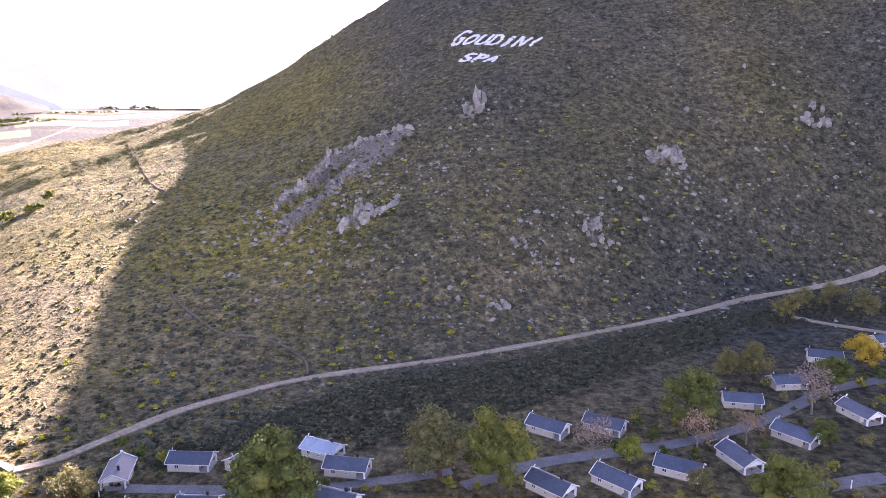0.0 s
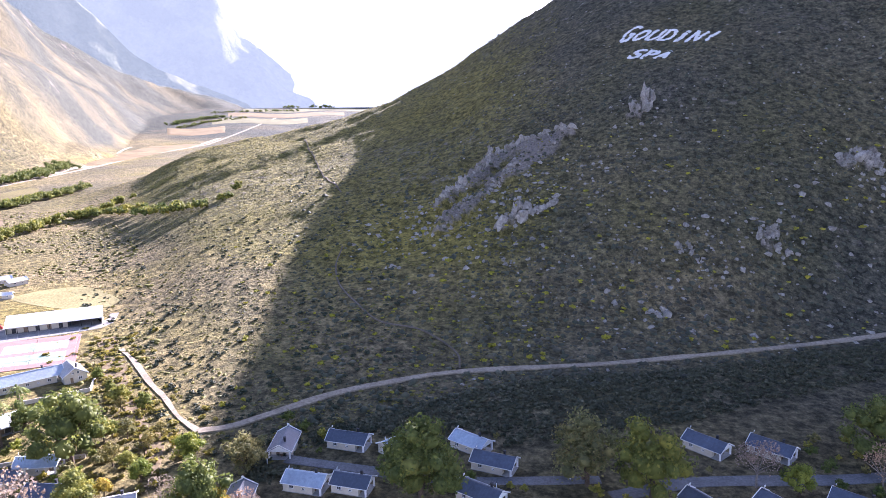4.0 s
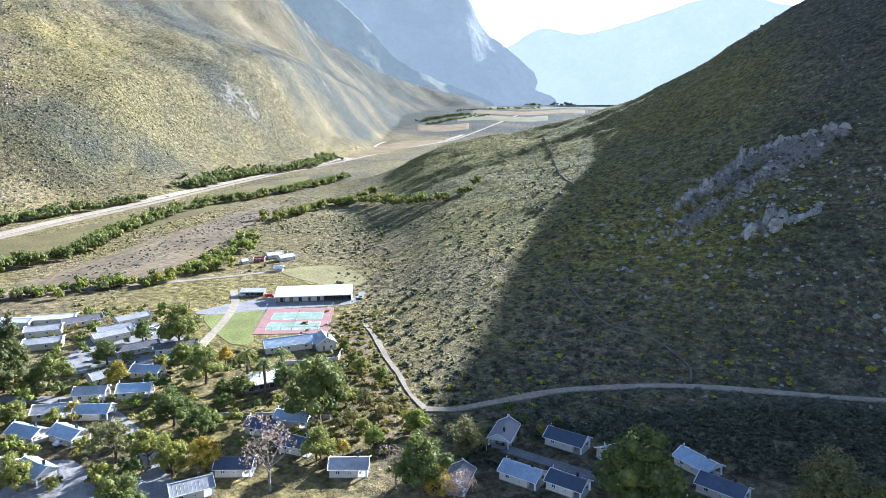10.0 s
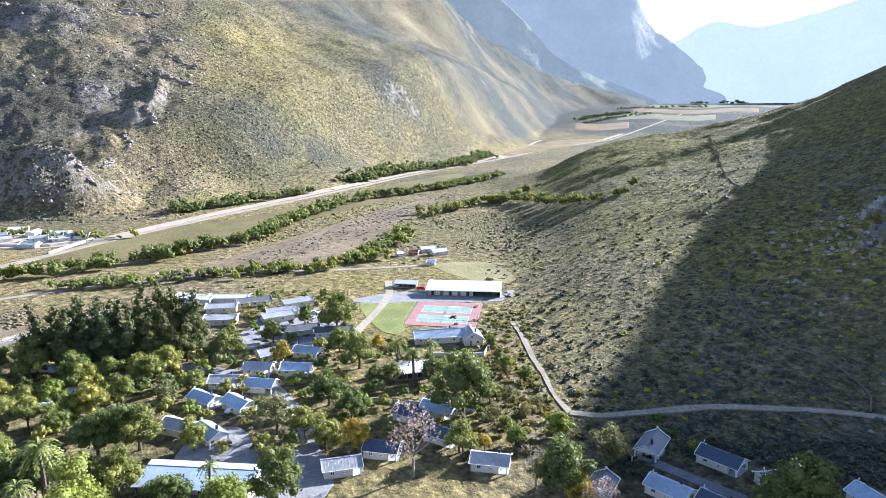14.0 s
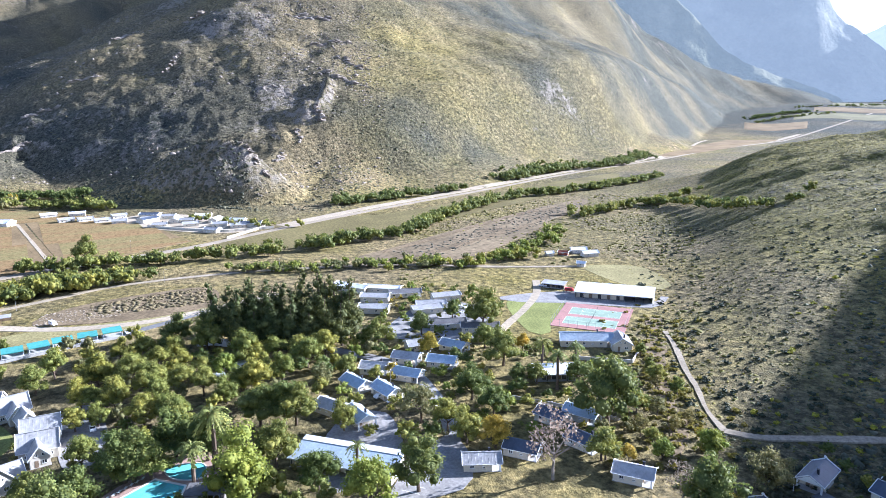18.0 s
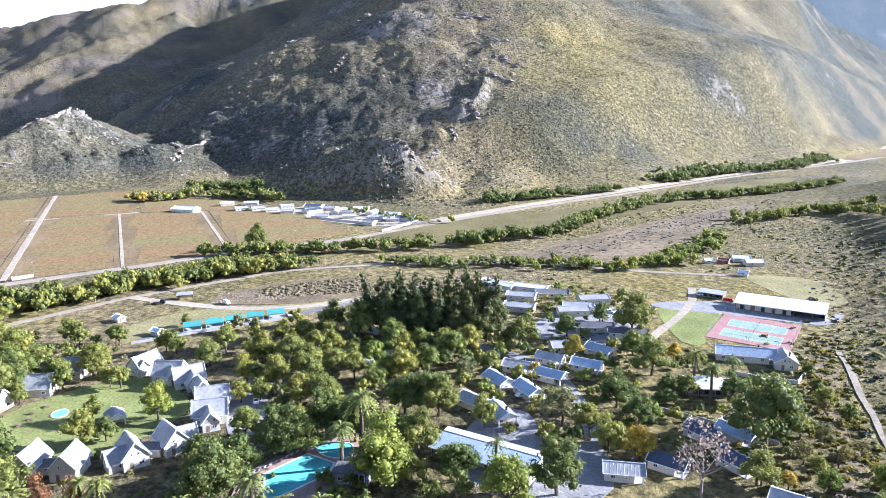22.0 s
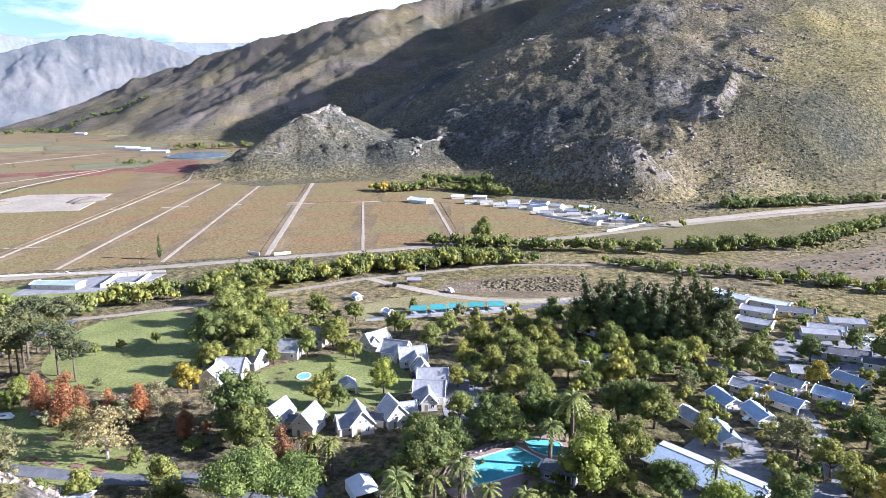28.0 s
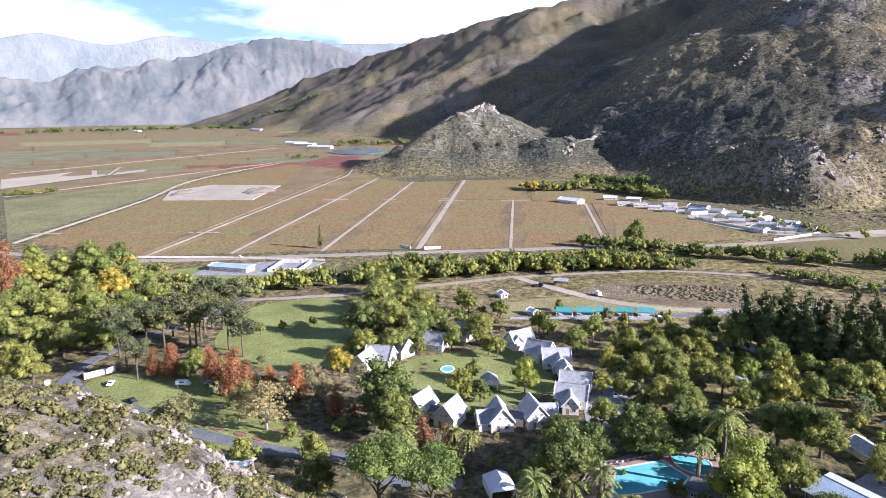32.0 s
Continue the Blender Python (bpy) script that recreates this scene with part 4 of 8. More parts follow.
# ---------- roads, fields, lawns ----------
M_DIRT = surface("dirt_track", (0.30, 0.25, 0.18), 0.95, 0.9, 0.3, 0.12, 0.7)
# dark dirt; on the upper footpath it paints the shade in its trench
M_DARKDIRT = surface("dark_dirt_and_shade", (0.15, 0.125, 0.095), 0.95, 0.9, 0.3, 0.12, 0.7)
M_SAND = surface("pale_sand", (0.36, 0.30, 0.215), 0.95, 0.5, 0.25, 0.05, 0.75)
M_TAR = surface("worn_tar", (0.155, 0.152, 0.15), 0.85, 1.6, 0.25, 0.2, 0.7)
M_PAVE = surface("grey_paving", (0.27, 0.255, 0.24), 0.85, 1.2, 0.25, 0.25, 0.65)
M_LAWN = surface("mown_lawn", (0.215, 0.225, 0.070), 0.95, 1.1, 0.4, 0.06, 0.6, 0.05)
M_DRYGRASS = surface("dry_grass", (0.25, 0.215, 0.095), 0.95, 0.8, 0.4, 0.05, 0.6, 0.06)
M_SOIL = surface("vineyard_soil", (0.205, 0.146, 0.074), 0.95, 0.35, 0.3, 0.02, 0.6)
M_SOIL_PALE = surface("bare_field", (0.37, 0.31, 0.225), 0.95, 0.3, 0.2, 0.02, 0.75)
M_SOIL_GREEN = surface("green_field", (0.18, 0.165, 0.085), 0.95, 0.3, 0.3, 0.02, 0.65)
M_RED_VINE = surface("red_vine_leaves", (0.20, 0.085, 0.055), 0.9, 0.3, 0.35, 0.03, 0.6)
M_BED = surface("river_bed", (0.20, 0.152, 0.09), 0.95, 0.25, 0.45, 0.03, 0.5, 0.2)
M_RUBBLE = surface("rubble_ground", (0.185, 0.138, 0.08), 0.95, 0.5, 0.45, 0.08, 0.5, 0.2)
def vine_mat(name, brown, olive):
    """Vine leaves in autumn, changing from brown to olive in long bands across the rows."""
    m, nt, b = node_mat(name)
    p = where(nt)
    mp = nt.nodes.new("ShaderNodeMapping")
    mp.inputs["Scale"].default_value = (0.05, 0.006, 1.0)
    nt.links.new(p, mp.inputs[0])
    band = noise_out(nt, 1.0, 4, 0.6, mp.outputs[0])
    fine = noise_out(nt, 0.5, 5, 0.65, p)
    c = ramp_node(nt, band, [(0.40, brown), (0.60, olive)])
    c = mixed(nt, 1.0, c, ramp_node(nt, fine, [(0.3, (0.6, 0.6, 0.6)), (0.7, (1.3, 1.3, 1.3))]), "MULTIPLY")
    nt.links.new(c, b.inputs["Base Color"])
    b.inputs["Roughness"].default_value, b.inputs["Specular IOR Level"].default_value = 0.95, 0.1
    return m


M_VINE = vine_mat("vine_rows", (0.205, 0.132, 0.064), (0.180, 0.152, 0.066))
M_VINE_GREEN = surface("green_vine_rows", (0.19, 0.175, 0.085), 0.95, 0.5, 0.35, 0.015, 0.65)

FIELDS = {
    "a": ([(-478, 18), (-687, 2), (-680, 66), (-600, 92), (-520, 104)], M_VINE),
    "b": ([(-460, -47), (-697, -72), (-687, -9), (-478, 8)], M_VINE),
    "c": ([(-447, -108), (-690, -134), (-697, -81), (-460, -56)], M_VINE),
    "d": ([(-702, -138), (-872, -155), (-890, -85), (-707, -62)], M_VINE),
    "e": ([(-432, -172), (-848, -216), (-868, -167), (-447, -121)], M_VINE),
    "f": ([(-414, -229), (-878, -274), (-848, -227), (-430, -183)], M_VINE),
    "g": ([(-397, -281), (-980, -336), (-882, -286), (-413, -240)], M_VINE),
    "h": ([(-420, -404), (-640, -456), (-844, -514), (-1085, -500), (-985, -349), (-396, -293)], M_VINE),
    "i": ([(-424, -424), (-620, -618), (-840, -560), (-844, -532), (-640, -470)], M_VINE_GREEN),
}


def vine_rows(name, poly, mat, seed):
    """Long low hedges of vines, row beside row."""
    rng = np.random.default_rng(seed)
    px, py = np.array(poly, float).T
    V, F, base = [], [], 0
    for x in np.arange(px.min() + 1, px.max(), 2.8):
        y = np.arange(py.min(), py.max(), 9.0)
        ok = inside_poly(np.full(y.shape, x), y, poly)
        if ok.sum() < 3:
            continue
        y = y[ok]
        n = len(y)
        h, w = rng.uniform(0.55, 0.85, n), rng.uniform(0.38, 0.6, n)
        z = height(np.full(n, x), y) + 0.05
        v = np.stack([np.stack([x - w, y, z], -1), np.stack([x + rng.uniform(-0.1, 0.1, n), y, z + h], -1), np.stack([x + w, y, z], -1)], 1)
        i = np.arange(n - 1)[:, None] * 3 + base
        V.append(v.reshape(-1, 3))
        F.append(np.concatenate([i + np.array([0, 1, 4, 3]), i + np.array([1, 2, 5, 4])]))
        base += 3 * n
    ob = new(name, array_mesh(name, np.vstack(V), np.vstack(F), mat))
    tagged(ob, "low rows of autumn-brown vines on bare soil", "vineyard", kind="stuff")


for key, (poly, mat) in FIELDS.items():
    patch("field", "brown vineyard soil between pale farm tracks", "field", poly, M_SOIL if mat is M_VINE else M_SOIL_GREEN, 0.1, False)
    vine_rows("vine_rows", poly, mat, ord(key))

for poly, mat in (
    ([(-712, -712), (-885, -690), (-978, -655), (-970, -748), (-850, -846)], M_SOIL_PALE),
    ([(-640, -640), (-720, -700), (-880, -680), (-975, -645), (-1070, -560), (-930, -520), (-740, -580)], M_SOIL),
    ([(-1020, -480), (-1100, -500), (-1290, -500), (-1270, -440), (-1010, -345), (-930, -276)], M_RED_VINE),
):
    patch("field", "large flat farm field on the plain", "field", poly, mat, 0.12, False)

def plain_fields():
    """Farm blocks on the plain, strip behind strip, with pale gaps between them."""
    rng = np.random.default_rng(8)
    bands = [1125, 1240, 1370, 1500, 1680, 1860, 2080, 2330, 2620, 2950, 3350, 3900]
    for r0, r1 in zip(bands, bands[1:]):
        a = 103.5 + rng.uniform(0, 2)
        while a < 141:
            b = a + rng.uniform(4, 10)
            mat = (M_SOIL, M_SOIL_GREEN, M_VINE, M_SOIL_PALE, M_RED_VINE, M_DRYGRASS)[int(rng.choice(6, p=[0.3, 0.25, 0.22, 0.05, 0.06, 0.12]))]
            gap = 0.25 * 1500 / r0
            pts = [toward(q, r * (1 + 0.012 * (q - 120) / 20)) for r in (r0 + 7,) for q in np.linspace(a, b - gap, 4)]
            pts += [toward(q, r * (1 + 0.012 * (q - 120) / 20)) for r in (r1 - 6,) for q in np.linspace(b - gap, a, 4)]
            patch("field", "long farm field on the far plain", "field", [(p.x, p.y) for p in pts], mat, 0.12, False)
            a = b


plain_fields()
patch("field", "brown vineyard soil below the mountain", "field", [(-700, -58), (-689, 0), (-684, 60), (-735, 44), (-790, -20), (-880, -78)], M_SOIL, 0.1, False)
vine_rows("vine_rows", [(-700, -58), (-689, 0), (-684, 60), (-735, 44), (-790, -20), (-880, -78)], M_VINE, 9)
patch("field", "bare pale field block with piled soil", "field", [(-712, -478), (-778, -463), (-783, -372), (-655, -345), (-640, -440)], M_SOIL_PALE, 1.25, False)
for x, y, a, l in ((-690, -445, 70, 34), (-722, -372, 60, 38), (-712, -362, 60, 36)):
    v, f = tube([Vector((0, -l / 2, 1.2)), Vector((0, -l / 4, 1.9)), Vector((0, l / 4, 2.0)), Vector((0, l / 2, 1.2))], [1.0, 3.0, 3.0, 1.0], 8)
    heap = part("soil_heap", (v, f), M_DARKDIRT, None, "", True)
    heap.matrix_world = pose(x, y, 0.6, 0, 0, a)
    tagged(heap, "long dark heap of soil on a pale field", "soil heap", "heaps on the field")

for poly, mat, label in (
    (VALLEY_FIELD, M_SOIL, "brown field beside the valley road"),
    (RIVER_FIELD, surface("olive_vine_strip", (0.155, 0.128, 0.052), 0.95, 0.5, 0.4, 0.02, 0.6), "olive vineyard strip between road and river trees"),
    (RIVERBED_FAR, M_BED, "bare reddish-brown river bed"),
):
    patch("field", label, "field", poly, mat, 0.2)


def sector_field(a0, a1, r0, r1, mat, label):
    """A far field that follows the climbing valley floor."""
    az, r = np.meshgrid(np.linspace(a0, a1, 24), np.linspace(r0, r1, 14))
    r = r * (1 + 0.02 * np.sin(az * 0.9))
    x, y = -r * np.sin(np.radians(az)), r * np.cos(np.radians(az))
    z = height(x, y) + 1.0
    edge = np.zeros(z.shape, bool)
    edge[0], edge[-1], edge[:, 0], edge[:, -1] = True, True, True, True
    tagged(new("field", grid_mesh("field", x, y, z - 3.0 * edge, mat)), label, "field", kind="structure")


sector_field(30.5, 35.0, 2180, 2420, M_SOIL, "brown field far up the valley")
sector_field(24, 31.8, 2500, 2740, M_SOIL_GREEN, "green field far up the valley")
sector_field(21, 30.6, 2800, 3020, M_SOIL, "brown field at the valley's head")
sector_field(18, 29.5, 3080, 3290, M_SOIL_GREEN, "green field at the valley's head")
patch("field", "bare reddish-brown stony river bed", "river bed", [(-399, 182), (-415, 215), (-451, 294), (-491, 394), (-520, 492), (-470, 440), (-440, 380), (-405, 330), (-361, 244), (-370, 207)], M_BED, 0.25)
for line, w, mat, label in (([(-405, 200), (-432, 268), (-470, 350), (-500, 440)], 5, M_RUBBLE, "dark stony strip in the river bed"),
                            ([(-380, 215), (-402, 270), (-430, 340), (-462, 405)], 7, M_RUBBLE, "dark stony strip in the river bed")):
    ribbon("road", label, "river channel", line, w, mat, 0.42, 3.0, 0.5)
patch("field", "scrubby ground with heaps of rubble", "waste ground", [(-355, -2), (-379, 22), (-380, 80), (-343, 76), (-337, 41)], M_RUBBLE, 0.14)
for poly in ([(-298, -160), (-319, -124), (-264, -93), (-232, -92), (-224, -115), (-246, -151)],
             [(-196, -174), (-214, -160), (-207, -116), (-177, -85), (-170, -68), (-164, -97), (-177, -126)],
             [(-242, -67), (-262, -30), (-228, -10), (-204, -34), (-216, -60)],
             [(-359, -250), (-394, -182), (-349, -155), (-333, -229)],
             [(-266, 202), (-252, 226), (-226, 196), (-217, 188), (-223, 181)]):
    patch("lawn", "green mown lawn with worn patches", "lawn", poly, M_LAWN, 0.1)
for poly in ([(-320, -45), (-343, -13), (-339, 30), (-340, 71), (-326, 60), (-322, 20), (-310, -30), (-302, -36)],
             [(-300, 285), (-264, 274), (-244, 276), (-238, 290), (-280, 312)]):
    patch("lawn", "dry yellow-green grass field", "grass", poly, M_DRYGRASS, 0.1)
patch("pavement", "grey paved yard beside the long shed", "yard", [(-274, 203), (-262, 239), (-226, 262), (-218, 252), (-246, 224), (-262, 205)], M_PAVE, 0.13)
patch("pavement", "grey paved yard between office buildings", "yard", [(-255, 126), (-281, 157), (-277, 181), (-251, 180), (-229, 156), (-241, 135)], M_PAVE, 0.12)
patch("pavement", "grey paved parking beside the chalets", "parking", [(-239, 2), (-244, 13), (-216, 14), (-200, 8), (-203, 1)], M_PAVE, 0.12)
patch("pavement", "pale paved square with painted bays", "square", [(-140, 70), (-160, 93), (-158, 102), (-143, 97), (-134, 88)], M_PAVE, 0.12)
patch("pavement", "tarred gatehouse yard", "yard", [(-203, -182), (-196, -172), (-180, -146), (-170, -146), (-176, -160)], M_TAR, 0.14)
patch("pavement", "shaded paved court by the cottages", "yard", [(-150, 60), (-160, 84), (-185, 92), (-190, 80), (-170, 62)], M_PAVE, 0.11)
# the dam's blue base stands in for the sky it reflects
patch("water", "small grey-blue farm dam", "dam", [toward(a, r)[:2] for a, r in ((111.5, 1480), (110.4, 1400), (108.4, 1392), (106.9, 1450), (107.2, 1570), (109.5, 1592))], surface("dam_water", (0.11, 0.19, 0.27), 0.08, 0.2, 0.1, 0.05, 0.9), 1.3)

ribbon("road", "pale dirt track round the foot of the hill", "dirt track", TRACK[:12], 3.0, M_DIRT, 0.45, 2.5, 0.3)
ribbon("road", "narrow trodden track beside the gully", "dirt track", TRACK[11:], 1.9, M_DIRT, 0.35, 1.5, 0.5)
ribbon("road", "dirt side track among shrubs", "dirt track", SIDE_TRACK, 3.4, M_DIRT, 0.4)
ribbon("road", "narrow footpath up the shrubby hill", "footpath", PATH_LOW, 0.65, M_DARKDIRT, 0.45, 2.0, 0.4)
ribbon("road", "narrow dark footpath over the sunny flank", "footpath", PATH_UP, 0.7, M_DARKDIRT, 0.5, 2.0, 0.4)
ribbon("road", "tarred valley road beside the vineyards", "road", [(-395, -520), (-390, -425), (-381, -341), (-381, -285), (-408, -196), (-436, -111), (-458, -40), (-471, -5), (-482, 45), (-500, 106), (-534, 176), (-588, 300), (-640, 442), (-736, 684), (-814, 941), (-926, 1262), (-1047, 1765), (-1250, 2500)], 8, surface("dusty_road", (0.29, 0.24, 0.175), 0.95, 0.8, 0.2, 0.06, 0.75), 0.3, 6, 0.03)
ribbon("road", "broad sandy verge along the valley road", "road verge", [(-548, 180), (-602, 298), (-655, 438), (-751, 678), (-829, 936), (-941, 1258), (-1062, 1760)], 13, M_SAND, 0.2, 6)
ribbon("road", "sandy farm track looping round a field", "dirt track", [(-820, 950), (-880, 1040), (-960, 1190), (-1092, 1394), (-1150, 1500)], 7, M_SAND, 0.3, 5)
ribbon("road", "dirt road behind the river trees", "dirt road", [(-309, -172), (-327, -127), (-344, -101), (-365, -66), (-381, -40), (-400, 10), (-410, 40), (-407, 86), (-396, 130), (-370, 190), (-330, 240), (-300, 285)], 4.5, M_DIRT, 0.14)
ribbon("road", "dirt road along the rubble ground", "dirt road", [(-380, -40), (-362, -20), (-340, 10), (-331, 40), (-334, 72), (-345, 110)], 6, M_SAND, 0.16)
ribbon("road", "tarred strip in front of the carports", "road", [(-306, -32), (-309, -14), (-313, 6), (-316, 28), (-333, 72)], 4.5, M_TAR, 0.16)
FARM_TRACKS = [((-445, -114), (-877, -160), 4.0), ((-428, -177), (-851, -222), 2.4), ((-411, -235), (-884, -280), 2.4), ((-393, -287), (-990, -342), 2.4),
               ((-459, -52), (-697, -77), 2.2), ((-478, 13), (-687, -5), 2.6), ((-683, -176), (-700, -60), 3), ((-637, -449), (-700, -140), 2.5),
               ((-483, -281), (-454, -430), 2.0), ((-645, -642), (-1100, -540), 3.5), ((-880, -690), (-1000, -760), 4), ((-880, -860), (-1500, -720), 6)]
for a, b, w in FARM_TRACKS:
    ribbon("road", "trodden earth beside a farm track", "track margin", [a, b], w + 8, M_SOIL, 0.14, 12, 0.1)
    ribbon("road", "pale farm track between vineyard blocks", "farm track", [a, b], w * 1.0, M_SAND, 0.3, 12, 0.2)
ribbon("road", "pale farm track between vineyard blocks", "farm track", [(-416, -413), (-640, -463), (-844, -523), (-1119, -527)], 4, M_SAND, 0.3, 12)
for pts, w in ((COT_ROAD_A, 4.5), (COT_ROAD_B, 4.5), (COT_ROAD_C, 4.0)):
    ribbon("road", "grey paved lane between the cottages", "lane", pts, w, M_TAR, 0.16)
ribbon("road", "tarred drive from the gate through tall trees", "drive", GATE_ROAD, 5.5, M_TAR, 0.15)
ribbon("road", "tarred park lane behind the rocky knoll", "lane", [(-186, -150), (-180, -135), (-175, -125), (-171, -108), (-167, -84), (-167, -64), (-158, -50), (-160, -30)], 5, M_TAR, 0.15)
ribbon("road", "lane between the cottages", "lane", [(-146, 92), (-165, 104), (-188, 112), (-210, 116), (-228, 112), (-250, 100), (-266, 92)], 5, M_PAVE, 0.13)
ribbon("road", "gravel lane past the tennis courts", "lane", [(-228, 168), (-238, 182), (-250, 200), (-268, 222), (-290, 240)], 4, M_SAND, 0.14)
ribbon("road", "gravel drive round the long shed", "drive", [(-236, 243), (-226, 252), (-222, 262), (-227, 272)], 3.6, M_PAVE, 0.15)
ribbon("road", "bare sandy drainage strip beside the hill", "gully", STREAM, 6, M_RUBBLE, 0.2, 3, 0.5)
for px, py in ((-190.3, -117.1), (-176.0, -109.3), (-173.9, -100.5), (-171.2, -93.0)):
    pad = part("picnic_pad", box(0, 0, 0, 3.6, 2.2, 0.16), surface("brown_brick_paving", (0.26, 0.17, 0.12), 0.9, 3.0, 0.3) if "brown_brick_paving" not in bpy.data.materials else bpy.data.materials["brown_brick_paving"])
    pad.matrix_world = pose(px, py, zat(px, py) + 0.04, 0, 0, 65)
    tagged(pad, "brown paved picnic pad on the lawn", "paving", "picnic pads")
for k in range(5):
    x = -144 - k * 3.0
    line = part("painted_bay", box(0, 0, 0, 5.0, 0.14, 0.02), surface("line_paint", (0.75, 0.75, 0.72), 0.7) if k == 0 else bpy.data.materials["line_paint"])
    line.matrix_world = pose(-140 - 1.6 * k, 76 + 2.6 * k, zat(-140 - 1.6 * k, 76 + 2.6 * k) + 0.14, 0, 0, 35)
    tagged(line, "white painted parking line on pale paving", "road marking", "parking bays")


# ---------- tennis courts ----------
def tennis_courts():
    o, u, w = Vector((-224.2, 193.9, 0)), Vector((26.6, 18.6, 0)), Vector((-23.0, 30.3, 0))
    base = [o, o + u, o + u + w, o + w]
    court = thing("tennis_court", "two green tennis courts on a red surround", "tennis court")
    m_red = surface("red_court", (0.33, 0.18, 0.16), 0.8, 1.5, 0.15, 0.2, 0.8)
    m_green = surface("green_court", (0.24, 0.31, 0.235), 0.8, 1.5, 0.15, 0.2, 0.8)
    m_line = bpy.data.materials["line_paint"]
    m_net = surface("dark_net", (0.10, 0.11, 0.11), 0.9)
    part("surround", slab([tuple(p + Vector((0, 0, 0.22))) for p in base], 0.3), m_red, court)
    eu, ew = u.normalized(), w.normalized()

    def at(x, y, z):
        return tuple(o + eu * x + ew * y + Vector((0, 0, z)))

    for y0 in (5.2, 20.2):
        x0 = 4.4
        part("playing_surface", slab([at(x0, y0, 0.236), at(x0 + 23.77, y0, 0.236), at(x0 + 23.77, y0 + 10.97, 0.236), at(x0, y0 + 10.97, 0.236)], 0.03), m_green, court)
        rows = [(x0, y0, 23.77, 0.12), (x0, y0 + 10.85, 23.77, 0.12), (x0, y0 + 1.37, 23.77, 0.08), (x0, y0 + 9.5, 23.77, 0.08), (x0, y0, 0.12, 10.97),
                (x0 + 23.65, y0, 0.12, 10.97), (x0 + 5.49, y0 + 1.37, 0.08, 8.2), (x0 + 18.1, y0 + 1.37, 0.08, 8.2), (x0 + 5.49, y0 + 5.4, 12.8, 0.08)]
        for x, y, sx, sy in rows:
            part("court_line", slab([at(x, y, 0.25), at(x + sx, y, 0.25), at(x + sx, y + sy, 0.25), at(x, y + sy, 0.25)], 0.02), m_line, court)
        for z in (0.45, 0.8, 1.15):
            part("net_cord", tube([at(x0 + 11.9, y0 - 0.9, z), at(x0 + 11.9, y0 + 11.9, z)], [0.025, 0.025], 5), m_net, court)
        for y in (y0 - 0.9, y0 + 11.9):
            part("net_post", tube([at(x0 + 11.9, y, 0.2), at(x0 + 11.9, y, 1.35)], [0.06, 0.06], 6), m_net, court)
    m_post = surface("galvanised_post", (0.35, 0.36, 0.37), 0.5, metal=0.6)
    lx, ly = u.length, w.length
    for i in range(9):
        for y in (0.3, ly - 0.3):
            part("fence_post", tube([at(0.3 + i * (lx - 0.6) / 8, y, 0.2), at(0.3 + i * (lx - 0.6) / 8, y, 3.2)], [0.05, 0.05], 5), m_post, court)
    for i in range(1, 9):
        for x in (0.3, lx - 0.3):
            part("fence_post", tube([at(x, i * ly / 9, 0.2), at(x, i * ly / 9, 3.2)], [0.05, 0.05], 5), m_post, court)
    for y in (0.3, ly - 0.3):
        part("fence_rail", tube([at(0.3, y, 3.2), at(lx - 0.3, y, 3.2)], [0.035, 0.035], 5), m_post, court)
    for x in (0.3, lx - 0.3):
        part("fence_rail", tube([at(x, 0.3, 3.2), at(x, ly - 0.3, 3.2)], [0.035, 0.035], 5), m_post, court)


tennis_courts()


